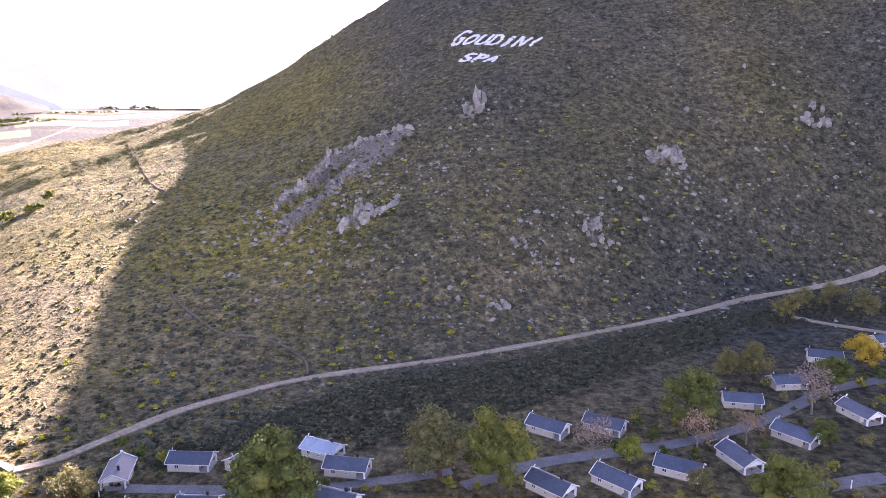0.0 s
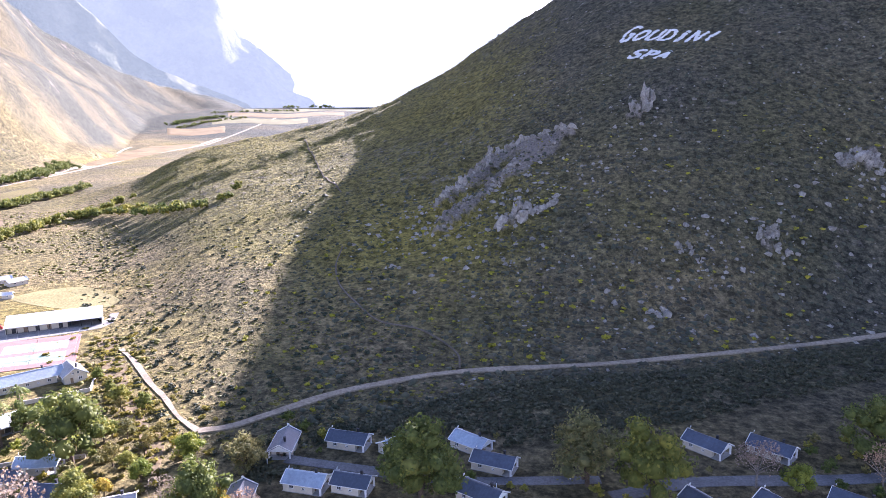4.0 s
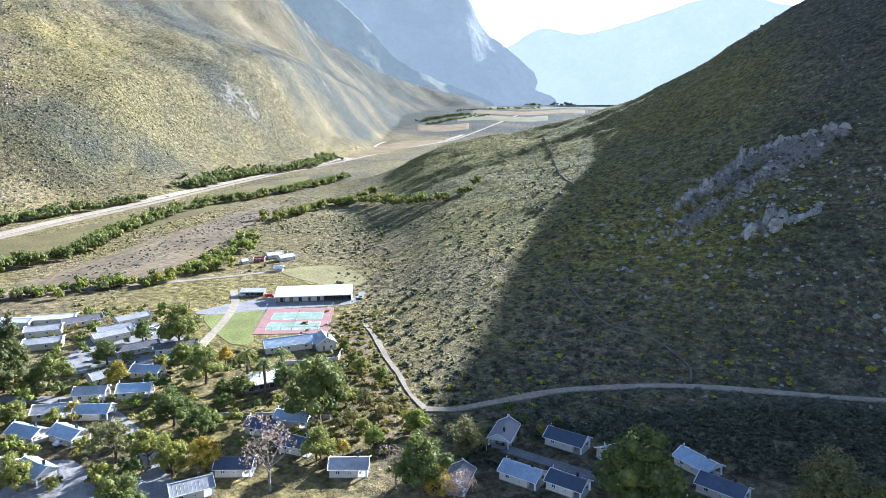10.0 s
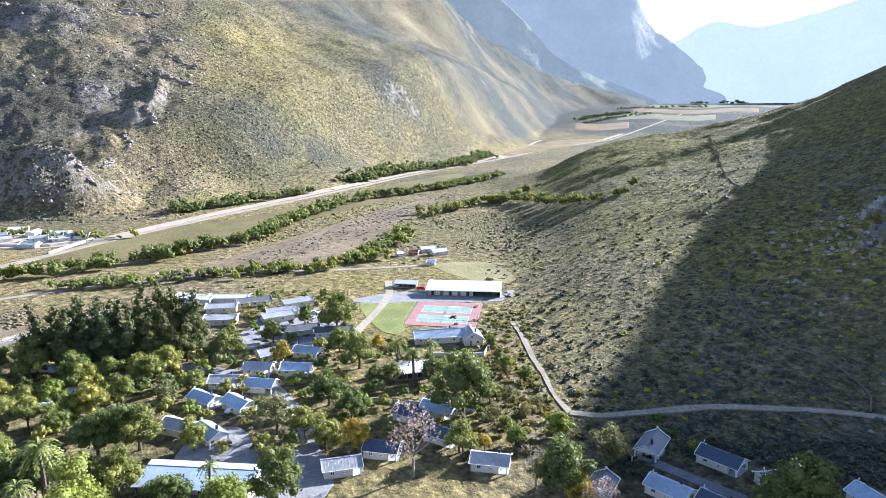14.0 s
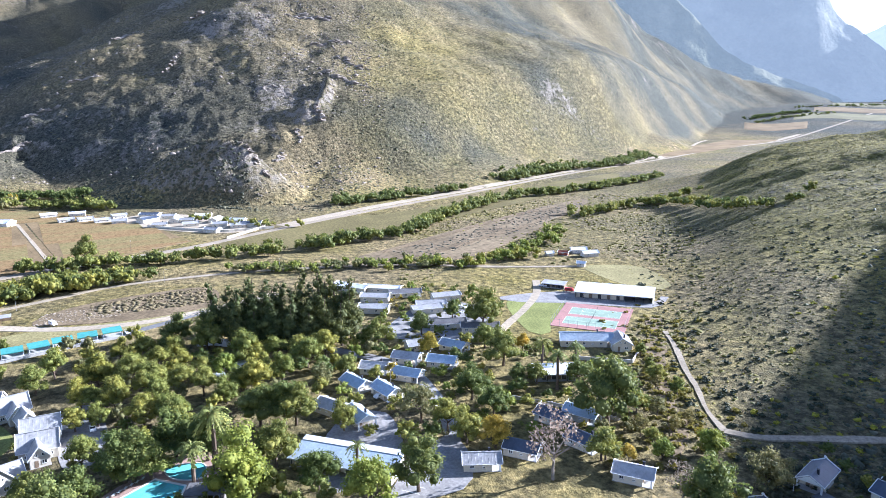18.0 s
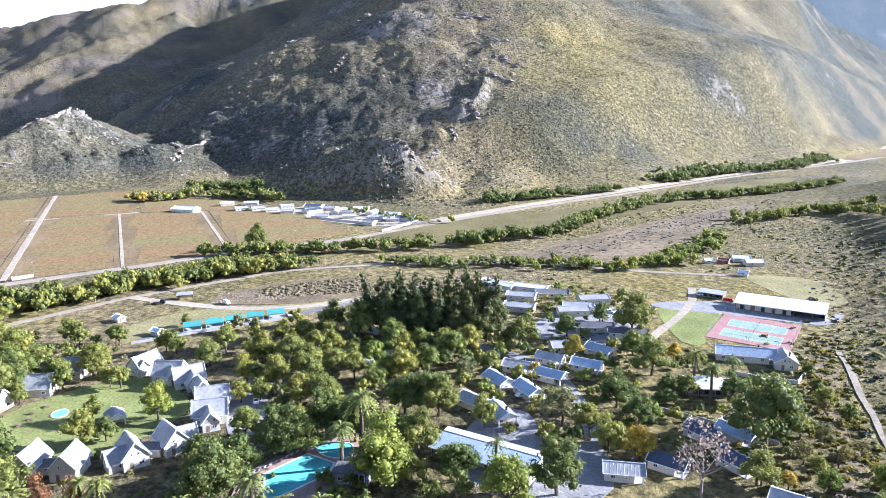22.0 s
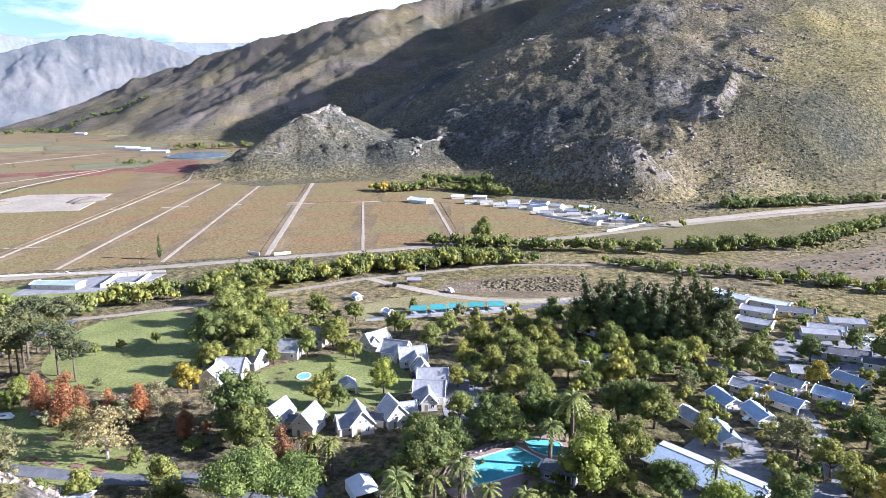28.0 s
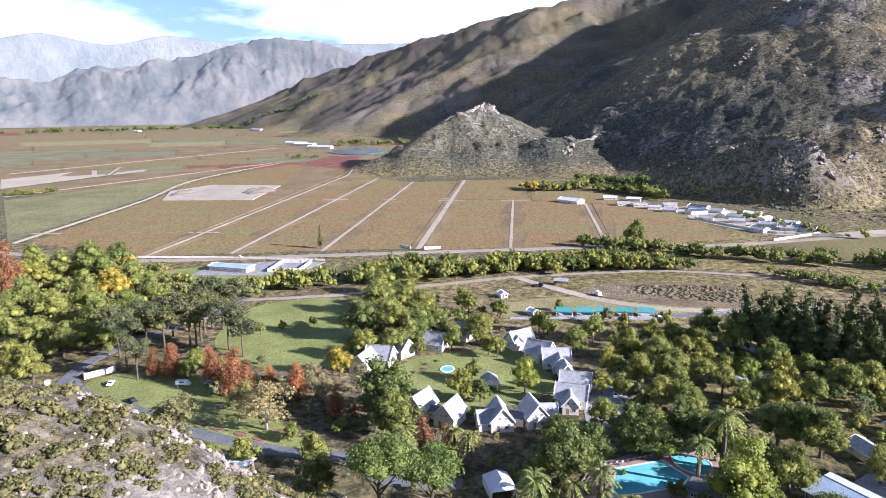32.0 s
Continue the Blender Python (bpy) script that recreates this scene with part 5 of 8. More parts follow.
# ---------- swimming pools ----------
def pool():
    m_deck = surface("brick_deck", (0.34, 0.235, 0.19), 0.85, 2.5, 0.25, 0.3, 0.7)
    m_rim = surface("white_rim", (0.72, 0.71, 0.68), 0.6, 2, 0.08)
    m_tile = surface("pool_tile", (0.20, 0.44, 0.44), 0.5, 0.25, 0.25, 0.1, 0.75)
    w, nt, b = node_mat("pool_water")
    b.inputs["Base Color"].default_value = (0.10, 0.50, 0.52, 1)
    b.inputs["Roughness"].default_value, b.inputs["IOR"].default_value, b.inputs["Alpha"].default_value = 0.05, 1.33, 0.35
    bump(nt, b, noise_out(nt, 1.5, 3, 0.5, where(nt)), 0.25, 0.05)
    deck = [(-166, 0), (-178, 6), (-187, 20), (-191, 28), (-186, 38), (-174, 36), (-166, 29), (-155, 16), (-156, 3)]
    patch("pavement", "reddish brick paving round the pool", "pool deck", deck, m_deck, 0.5)
    big = [(-174.5, 9.5), (-181, 21.5), (-173.5, 27.5), (-168.8, 25.2), (-163.6, 14.8), (-160.5, 8.0)]
    small = [(-186, 25.6), (-183.2, 34), (-176.2, 33), (-176.5, 28.6), (-180.5, 25.2)]
    for pts, label in ((big, "large turquoise swimming pool with white rim"), (small, "small turquoise paddling pool")):
        p = thing("swimming_pool", label, "swimming pool", "pools")
        c = curve_points(pts, 1.2, True) if pts is small else np.array(pts)
        n = len(c)
        mid = c.mean(0)
        out = mid + (c - mid) * 1.07
        z0, z1 = 0.62, 0.74
        v = [(*q, z1) for q in c] + [(*q, z1) for q in out] + [(*q, z0 - 0.4) for q in out] + [(*q, z0 - 0.4) for q in c]
        f = []
        for i in range(n):
            j = (i + 1) % n
            f += [(i, j, n + j, n + i), (n + i, n + j, 2 * n + j, 2 * n + i), (i, 3 * n + i, 3 * n + j, j)]
        part("rim", (v, f), m_rim, p)
        part("basin", ([(*q, 0.615) for q in c], [tuple(range(n))]), m_tile, p)
        water = part("water_surface", ([(*q, 0.66) for q in c], [tuple(range(n))]), w, p)
        water.visible_shadow = False


pool()

# ---------- buildings ----------
M_WALL = surface("cream_plaster", (0.60, 0.54, 0.43), 0.9, 1.5, 0.08, 0.3, 0.82, spread=0.08)
M_WHITEWALL = surface("white_plaster", (0.58, 0.53, 0.44), 0.9, 1.5, 0.07, 0.3, 0.85)
M_WHITE = surface("white_paint", (0.80, 0.80, 0.78), 0.6, 1.5, 0.05, 0.3, 0.9)
M_SLATE = surface("slate_blue_sheet", (0.072, 0.088, 0.120), 0.42, 1.2, 0.18, 0.25, 0.75, spread=0.15)
# blue and grey sheet bases are raised to carry glare on lit roofs
M_BLUE = surface("lit_blue_sheet", (0.34, 0.40, 0.46), 0.36, 1.0, 0.18, 0.2, 0.75, spread=0.15)
M_GREYROOF = surface("weathered_grey_sheet", (0.34, 0.33, 0.32), 0.5, 0.9, 0.2, 0.25, 0.7, spread=0.12)
M_DARKROOF = surface("dark_grey_tiles", (0.13, 0.125, 0.125), 0.7, 1.2, 0.2, 0.3, 0.7, spread=0.15)
M_WHITEROOF = surface("white_roof_sheet", (0.66, 0.66, 0.65), 0.5, 0.8, 0.06, 0.2, 0.88)
M_TEAL = surface("teal_cloth", (0.075, 0.25, 0.23), 0.8, 1.5, 0.15, 0.3, 0.8, spread=0.08)
M_BRICKRED = surface("red_brown_paint", (0.25, 0.09, 0.06), 0.8, 2.0, 0.2)
M_DARK = surface("dark_metal", (0.035, 0.035, 0.04), 0.6, 2.0, 0.2)
M_TIMBER = surface("weathered_timber", (0.23, 0.17, 0.115), 0.85, 2.5, 0.3, 0.4, 0.7)
M_CONC = surface("concrete", (0.38, 0.365, 0.34), 0.9, 2.0, 0.15, 0.3, 0.75)


def glass_mat():
    m, nt, b = node_mat("dark_window_glass")
    b.inputs["Base Color"].default_value = (0.03, 0.035, 0.04, 1)
    b.inputs["Roughness"].default_value = 0.08
    return m


M_GLASS = glass_mat()


def gable_walls(L, W, h, rise, t=0.25):
    """Four walls with gable ends, hollow inside."""
    out = []
    for sx in (-1, 1):
        x0, x1 = sx * L / 2, sx * (L / 2 - t)
        v = [(x0, -W / 2, 0), (x0, W / 2, 0), (x0, W / 2, h), (x0, 0, h + rise), (x0, -W / 2, h)]
        v += [(x1, *p[1:]) for p in v]
        f = [(0, 1, 2, 3, 4), (9, 8, 7, 6, 5)] + [(i, (i + 1) % 5, (i + 1) % 5 + 5, i + 5) for i in range(5)]
        out.append((v, [q[::-1] for q in f] if sx < 0 else f))
    for sy in (-1, 1):
        out.append(box(0, sy * (W / 2 - t / 2), 0, L - 2 * t - 0.004, t, h))
    return joined(*out)


def ribbed_sheet(x0, x1, top, low, pitch=0.85, thick=0.09):
    """One sheet of roof metal with raised ribs, from its top edge (y, z) to its low edge."""
    n = max(4, int((x1 - x0) / pitch))
    prof = []
    for i in range(n + 1):
        x = x0 + 0.06 + i * (x1 - x0 - 0.12) / n
        prof += [(x - 0.06, 0.0), (x - 0.03, 0.025), (x + 0.03, 0.025), (x + 0.06, 0.0)]
    k = len(prof)
    v = [(x, top[0], top[1] + d) for x, d in prof] + [(x, low[0], low[1] + d) for x, d in prof]
    v += [(x0, top[0], top[1] - thick), (x1, top[0], top[1] - thick), (x0, low[0], low[1] - thick), (x1, low[0], low[1] - thick)]
    f = [(i, i + 1, i + 1 + k, i + k) for i in range(k - 1)]
    a, b, c, d = 2 * k, 2 * k + 1, 2 * k + 2, 2 * k + 3
    f += [(a, c, d, b), (a, 0, k, c), (b, d, 2 * k - 1, k - 1), (a, b) + tuple(range(k - 1, -1, -1)), (d, c) + tuple(range(k, 2 * k))]
    return v, f


def roof_slopes(L, W, h, rise, over=0.45, end=0.5, ribs=True):
    """Two sloping roof sheets; a list of corner-and-face sets."""
    k = rise / (W / 2)
    return [ribbed_sheet(-L / 2 - end, L / 2 + end, (0, h + rise + 0.08), (sy * (W / 2 + over), h - over * k + 0.08), 0.85 if ribs else 4.0) for sy in (-1, 1)]


def window(parent, x, y, z, w, h, side):
    """A framed window on a wall; side: the wall's outward way as x or y sign."""
    ax, s = side
    def put(w_, h_, d, z_, off=0.0):
        if ax == "y":
            return box(x, y + s * off, z_, w_, d, h_)
        return box(x + s * off, y, z_, d, w_, h_)
    fr = joined(put(w, 0.09, 0.1, z + h - 0.09, 0.02), put(w, 0.09, 0.1, z, 0.02),
                *[box(x + (k * (w / 2 - 0.045) if ax == "y" else s * 0.02), y + (s * 0.02 if ax == "y" else k * (w / 2 - 0.045)), z, 0.09 if ax == "y" else 0.1, 0.1 if ax == "y" else 0.09, h) for k in (-1, 0, 1)])
    win = part("window", fr, M_WHITE, parent, "white window frame")
    part("pane", put(w - 0.1, h - 0.1, 0.03, z + 0.05, 0.0), M_GLASS, win, "dark glass pane")
    part("sill", put(w + 0.2, 0.07, 0.18, z - 0.07, 0.05), M_CONC, win)


def gable_house(name, label, L, W, h, rise, wall, roof, porch=0.0, posts=True, chimney=True, dish=False, wins=2, storey2=False, group="", category="house", ribs=True, door=True):
    """A house along x, with its open porch at the +x end."""
    ob = thing(name, label, category, group)
    body = L - porch
    cx = -porch / 2
    def shift(vf):
        return [(a + cx, b, c) for a, b, c in vf[0]], vf[1]
    part("wall", shift(gable_walls(body, W, h, rise * 0.985)), wall, ob)
    part("plinth", box(0, 0, -0.9, L + 0.3, W + 0.3, 1.0), M_CONC, ob)
    for s in roof_slopes(L, W, h, rise, ribs=ribs):
        part("roof_slope", s, roof, ob)
    part("ridge_cap", box(0, 0, h + rise + 0.06, L + 1.0, 0.35, 0.09), roof, ob)
    k = rise / (W / 2)
    for sx in (-1, 1):
        for sy in (-1, 1):
            x = sx * (L / 2 + 0.5)
            q = [(x - 0.04, 0, h + rise + 0.1), (x + 0.04, 0, h + rise + 0.1), (x + 0.04, sy * (W / 2 + 0.45), h - 0.45 * k + 0.1), (x - 0.04, sy * (W / 2 + 0.45), h - 0.45 * k + 0.1)]
            part("bargeboard", slab(q if sy < 0 else [q[1], q[0], q[3], q[2]], 0.28), M_WHITE, ob, "white bargeboard")
    for sy in (-1, 1):
        part("gutter", box(0, sy * (W / 2 + 0.5), h - 0.45 * k - 0.05, L + 1.0, 0.12, 0.12), M_WHITE, ob)
    if porch and posts:
        for sy in (-1, 1):
            part("post", box(L / 2 - 0.2, sy * (W / 2 - 0.2), 0, 0.42, 0.42, h), M_WHITE, ob, "thick white porch post")
        part("porch_beam", box(L / 2 - 0.2, 0, h - 0.3, 0.3, W, 0.3), M_WHITE, ob)
        part("gable_panel", ([(L / 2 - 0.1, -W / 2, h), (L / 2 - 0.1, W / 2, h), (L / 2 - 0.1, 0, h + rise * 0.97), (L / 2 - 0.25, -W / 2, h), (L / 2 - 0.25, W / 2, h), (L / 2 - 0.25, 0, h + rise * 0.97)],
                             [(0, 1, 2), (5, 4, 3), (0, 3, 4, 1), (1, 4, 5, 2), (2, 5, 3, 0)]), M_WHITE, ob, "white porch gable")
        part("porch_table", joined(box(L / 2 - porch / 2, 0.3, 0.72, 0.9, 0.9, 0.05), box(L / 2 - porch / 2, 0.3, 0.1, 0.12, 0.12, 0.62)), M_TIMBER, ob)
    front = L / 2 - porch
    if door:
        d = part("door", box(front + 0.02, -W * 0.18, 0.1, 0.06, 0.95, 2.05), M_TIMBER, ob, "brown timber door")
        part("handle", box(front + 0.07, -W * 0.18 + 0.35, 1.05, 0.05, 0.14, 0.04), M_DARK, d)
    window(ob, front + 0.01, W * 0.2, 1.0, 1.3, 1.1, ("x", 1))
    window(ob, -L / 2 - 0.01, 0.3, 1.0, 1.2, 1.1, ("x", -1))
    for i in range(wins):
        x = cx - body / 2 + body * (i + 0.7) / (wins + 0.4)
        for sy in (-1, 1):
            window(ob, x, sy * (W / 2 + 0.01), 1.05, 1.2 if i % 2 == 0 else 0.8, 1.0 if i % 2 == 0 else 0.6, ("y", sy))
    if storey2:
        for sy in (-0.9, 0.9):
            window(ob, front + 0.01, sy, h + 0.3, 0.8, 0.9, ("x", 1))
    if chimney:
        c = part("chimney", box(L * 0.22, W * 0.14, h + rise * 0.4, 0.55, 0.55, rise * 0.6 + 0.75), M_DARK, ob, "small dark chimney")
        part("cowl", box(L * 0.22, W * 0.14, h + rise + 0.8, 0.7, 0.7, 0.1), M_DARK, c)
    if dish:
        pole = part("dish_pole", tube([(-L / 2 + 0.3, 0, h + rise), (-L / 2 + 0.3, 0, h + rise + 0.9)], [0.04, 0.04], 5), M_DARK, ob)
        ring = [(-L / 2 + 0.42 + 0.05 * math.cos(a), 0.42 * math.sin(a), h + rise + 1.0 + 0.42 * math.cos(a)) for a in np.arange(10) * 0.628]
        part("dish", (ring + [(-L / 2 + 0.3, 0, h + rise + 1.0)], [(i, (i + 1) % 10, 10) for i in range(10)] + [(10, (i + 1) % 10, i) for i in range(10)]), M_WHITE, pole, "white satellite dish")
    return ob


def stand(ob, x, y, turn, first, sink=0.0, k=1.0):
    """Put a thing, or a copy of it, on the ground."""
    z = zat(x, y) - sink
    m = pose(x, y, z, 0, 0, turn) @ Matrix.Scale(k, 4)
    if first:
        ob.matrix_world = m
        return ob
    return copy_thing(ob, m @ Matrix.Scale(1 / ob.scale.x, 4))


def stand_all(ob, rows, k=1.0, flip=False):
    for i, row in enumerate(rows):
        stand(ob, row[0], row[1], row[2] + (180 if flip else 0), i == 0, 0.0, k)


hill_cottage = gable_house("cottage", "cream cottage with slate-blue roof and white porch posts", 11.4, 6.2, 2.6, 1.75, M_WALL, M_SLATE, 2.6, dish=True, group="holiday cottages", category="cottage")
stand_all(hill_cottage, [(x, y, a, l) for x, y, a, l in HILLSIDE_COTTAGES + TRACK_COTTAGES[:2] + TRACK_COTTAGES[4:]])
lit_cottage = gable_house("cottage", "cream cottage with light-toned sunlit blue roof and white porch", 10.6, 6.2, 2.6, 1.6, M_WALL, M_BLUE, 2.4, dish=True, group="holiday cottages", category="cottage")
stand_all(lit_cottage, TRACK_COTTAGES[2:4] + [TRACK_COTTAGES_B[1]] + [TRACK_COTTAGES_B[4]] + MID[4:6] + MID[7:10] + MID[11:12])
dark_cottage = gable_house("cottage", "cream cottage with dark blue sheet roof", 9.6, 6.0, 2.6, 1.6, M_WALL, M_SLATE, 2.2, dish=True, group="holiday cottages", category="cottage")
stand_all(dark_cottage, [TRACK_COTTAGES_B[0]] + TRACK_COTTAGES_B[2:4] + [TRACK_COTTAGES_B[5], MID[1]])
grey_cottage = gable_house("cottage", "cream cottage under a pale grey ribbed roof", 10.0, 6.4, 2.6, 1.5, M_WALL, M_GREYROOF, 2.4, group="holiday cottages", category="cottage")
stand_all(grey_cottage, [TRACK_COTTAGES_B[6], MID[0], MID[2], MID[3], MID[6], MID[10]])
office = gable_house("office_building", "low white office building with grey sheet roof", 14, 7.5, 2.9, 1.0, M_WHITEWALL, M_GREYROOF, 0, chimney=False, wins=4, group="office buildings", category="office")
stand_all(office, OFFICE[1:3] + OFFICE[5:])
office_white = gable_house("office_building", "long white office building with white roof", 20, 6.5, 3.0, 0.9, M_WHITEWALL, M_WHITEROOF, 0, chimney=False, wins=6, group="office buildings", category="office")
stand_all(office_white, [OFFICE[3], OFFICE[0]])
low_house = gable_house("low_house", "low brown-roofed house among trees", 16, 7, 2.6, 1.3, M_WALL, M_DARKROOF, 3.0, chimney=True, wins=4, category="house", group="low houses")
stand_all(low_house, LOW + [OFFICE[4]])

# white chalets with steep roofs round the lawn
chalet = gable_house("chalet", "white two-storey chalet with steep pale grey roof", 9.0, 6.8, 3.6, 3.9, M_WHITEWALL, M_GREYROOF, 0, chimney=False, wins=2, storey2=True, group="chalets round the lawn", category="chalet")
stand_all(chalet, CHALET_GABLES[:4])
chalet_long = gable_house("chalet", "long white chalet with steep pale grey roof", 10.0, 7.4, 3.4, 3.8, M_WHITEWALL, M_GREYROOF, 0, chimney=False, wins=3, storey2=True, group="chalets round the lawn", category="chalet")
stand_all(chalet_long, CHALET_LONG[:5] + [(-238.5, -76.5, 83), (-231.0, -80.5, -8), (-249, -72, 60), (-258, -60, 80), (-272, -52, 72)])
chalet_small = gable_house("chalet_wing", "small white gabled wing with grey roof", 6.4, 5.0, 3.0, 2.9, M_WHITEWALL, M_GREYROOF, 0, chimney=False, wins=1, storey2=True, group="chalet wings", category="chalet")
stand_all(chalet_small, [CHALET_GABLES[4], CHALET_GABLES[5], CHALET_GABLES[6], CHALET_LONG[5], CHALET_LONG[6], (-243.5, -9.0, 10), (-252.0, -16.0, 15)])
link = gable_house("chalet_link", "low dark-roofed link between two chalets", 6.0, 4.5, 2.6, 0.9, M_WHITEWALL, M_DARKROOF, 0, chimney=False, wins=1, group="chalet links", category="house")
stand_all(link, [(-197.5, -45.5, 75), (-198.0, -20.0, 75)])
pavilion = gable_house("pavilion", "open pavilion with grey roof on the lawn", 6.5, 5.0, 2.5, 1.5, M_WHITEWALL, M_GREYROOF, 2.5, chimney=False, wins=1, category="pavilion")
stand_all(pavilion, [(-223.6, -32.1, 14)])


def tennis_house():
    a = gable_house("club_house", "cream club house with grey-blue sheet roof", 21, 8, 2.9, 2.1, M_WALL, M_BLUE, 2.5, chimney=True, wins=5, category="club house")
    stand(a, -197.9, 190.7, 54, True)
    b = gable_house("club_house_wing", "gabled cream wing of the club house", 10, 7.5, 3.0, 2.4, M_WALL, M_GREYROOF, 0, chimney=True, wins=2, category="club house", storey2=True)
    stand(b, -187.0, 199.0, -35, True)


tennis_house()


def lean_shed(name, label, L, W, h0, h1, roof, wall, open_side=False, bays=8, category="shed"):
    """A long shed with one sloping roof; its lower, open side faces -y."""
    ob = thing(name, label, category)
    part("floor_slab", box(0, 0, -0.8, L + 0.6, W + 0.6, 0.9), M_CONC, ob)
    part("back_wall", box(0, W / 2 - 0.12, 0.1, L, 0.24, h1 - 0.1), wall, ob)
    for sx in (-1, 1):
        v = [(sx * L / 2, -W / 2, 0.1), (sx * L / 2, W / 2 - 0.24, 0.1), (sx * L / 2, W / 2 - 0.24, h1), (sx * L / 2, -W / 2, h0)]
        v += [(x - sx * 0.22, y, z) for x, y, z in v]
        part("end_wall", (v, [(0, 1, 2, 3), (7, 6, 5, 4), (0, 4, 5, 1), (1, 5, 6, 2), (2, 6, 7, 3), (3, 7, 4, 0)]), wall, ob)
    part("front_wall", box(-L * 0.18, -W / 2 + 1.6, 0.1, L * 0.62, 0.22, h0), wall, ob)
    for i in range(bays):
        part("post", box(-L / 2 + 0.3 + i * (L - 0.6) / (bays - 1), -W / 2 + 0.1, 0.1, 0.22, 0.22, h0 - 0.1), M_DARK, ob)
    for i in range(5):
        part("door", box(-L / 2 + 3 + i * L * 0.12, -W / 2 + 1.46, 0.1, 1.6, 0.06, 2.2), M_TIMBER if i % 2 else M_DARK, ob)
    part("roof_sheet", ribbed_sheet(-L / 2 - 0.5, L / 2 + 0.5, (W / 2 + 0.5, h1 + 0.12), (-W / 2 - 0.9, h0 - 0.02), 1.2), roof, ob)
    part("fascia", box(0, -W / 2 - 0.95, h0 - 0.25, L + 1.0, 0.05, 0.3), M_WHITE, ob)
    return ob


shed = lean_shed("long_shed", "long open shed with bright white sheet roof", 38, 11, 3.4, 5.6, M_WHITEROOF, M_WALL, bays=10)
shed.matrix_world = pose(-240.2, 250.0, zat(-240, 250), 0, 0, 38)
hall = lean_shed("pool_hall", "long hall with pale blue and white sheet roof", 30, 9, 3.0, 4.6, M_BLUE, M_WALL, bays=8, category="hall")
hall.matrix_world = pose(-160.5, 67.5, zat(-160, 66), 0, 0, 39)
strip = part("ridge_sheet", slab([(-15.4, 5.2, 4.86), (-15.4, 2.9, 4.52), (15.4, 2.9, 4.52), (15.4, 5.2, 4.86)], 0.06), M_WHITEROOF, hall, "white upper roof sheet")
terrace = lean_shed("restaurant_terrace", "white-roofed restaurant terrace among trees", 15, 8, 2.9, 3.5, M_WHITEROOF, M_WHITEWALL, bays=5, category="restaurant")
terrace.matrix_world = pose(-178, 157, zat(-178, 157), 0, 0, 60)
side_roof = lean_shed("workshop", "white-roofed workshop beside the drive", 9, 7, 2.8, 3.4, M_WHITEROOF, M_TIMBER, bays=4, category="workshop")
side_roof.matrix_world = pose(-150, -90, zat(-150, -90), 0, 0, 80)
store = lean_shed("store", "long low store with grey roof", 12, 5, 2.5, 2.9, M_GREYROOF, M_TIMBER, bays=4, category="store")
store.matrix_world = pose(-273.3, 238.9, zat(-273, 239), 0, 0, 33)

farm_white = gable_house("farmhouse", "small white farm building with white roof", 10, 6, 2.5, 1.2, M_WHITEWALL, M_WHITEROOF, 0, chimney=False, wins=2, group="small farm buildings", category="farmhouse")
stand_all(farm_white, [FARM_BITS[2], FARM_BITS[3]])
hut = gable_house("hut", "tiny white hut with pale roof", 4.6, 3.6, 2.2, 0.9, M_WHITEWALL, M_WHITEROOF, 0, chimney=False, wins=1, group="huts", category="hut")
stand_all(hut, [FARM_BITS[0], FARM_BITS[4], (-338, -42, 30), (-310.5, -24.2, 42)])
red_hut = gable_house("hut", "small red-brown shed beside the farm", 6.0, 3.6, 2.2, 0.7, M_BRICKRED, M_BRICKRED, 0, chimney=False, wins=1, category="hut")
stand_all(red_hut, [FARM_BITS[1]])
barn = gable_house("barn", "white barn at the vineyard's edge", 24, 11, 3.6, 2.2, M_WHITEWALL, M_WHITEROOF, 0, chimney=False, wins=4, category="barn")
stand_all(barn, [FARM_ACROSS[0]])
across = gable_house("farm_cottage", "white farm cottage at the mountain's foot", 12, 7, 2.8, 1.3, M_WHITEWALL, M_GREYROOF, 0, chimney=True, wins=3, group="farm cottages", category="cottage")
stand_all(across, FARM_ACROSS[1:] + [(-640, 70, 80), (-612, 120, 60), (-575, 138, 70), (-655, 58, 95), (-600, 95, 75)])
station = gable_house("roadside_house", "long white roadside house with pale blue roof", 26, 9, 3.0, 0.8, M_WHITEWALL, M_BLUE, 0, chimney=False, wins=6, group="roadside houses", category="house")
stand_all(station, WHITE_STATION[:1])
far_farm = gable_house("farm_shed", "long white farm shed on the plain", 60, 14, 5, 2.0, M_WHITEWALL, M_WHITEROOF, 0, chimney=False, wins=4, group="far farm sheds", category="farm shed", ribs=False)
stand_all(far_farm, [(-1600, -690, 70), (-1660, -740, 75), (-1500, -610, 80), (-2550, -1300, 60), (-2500, -1800, 50)])


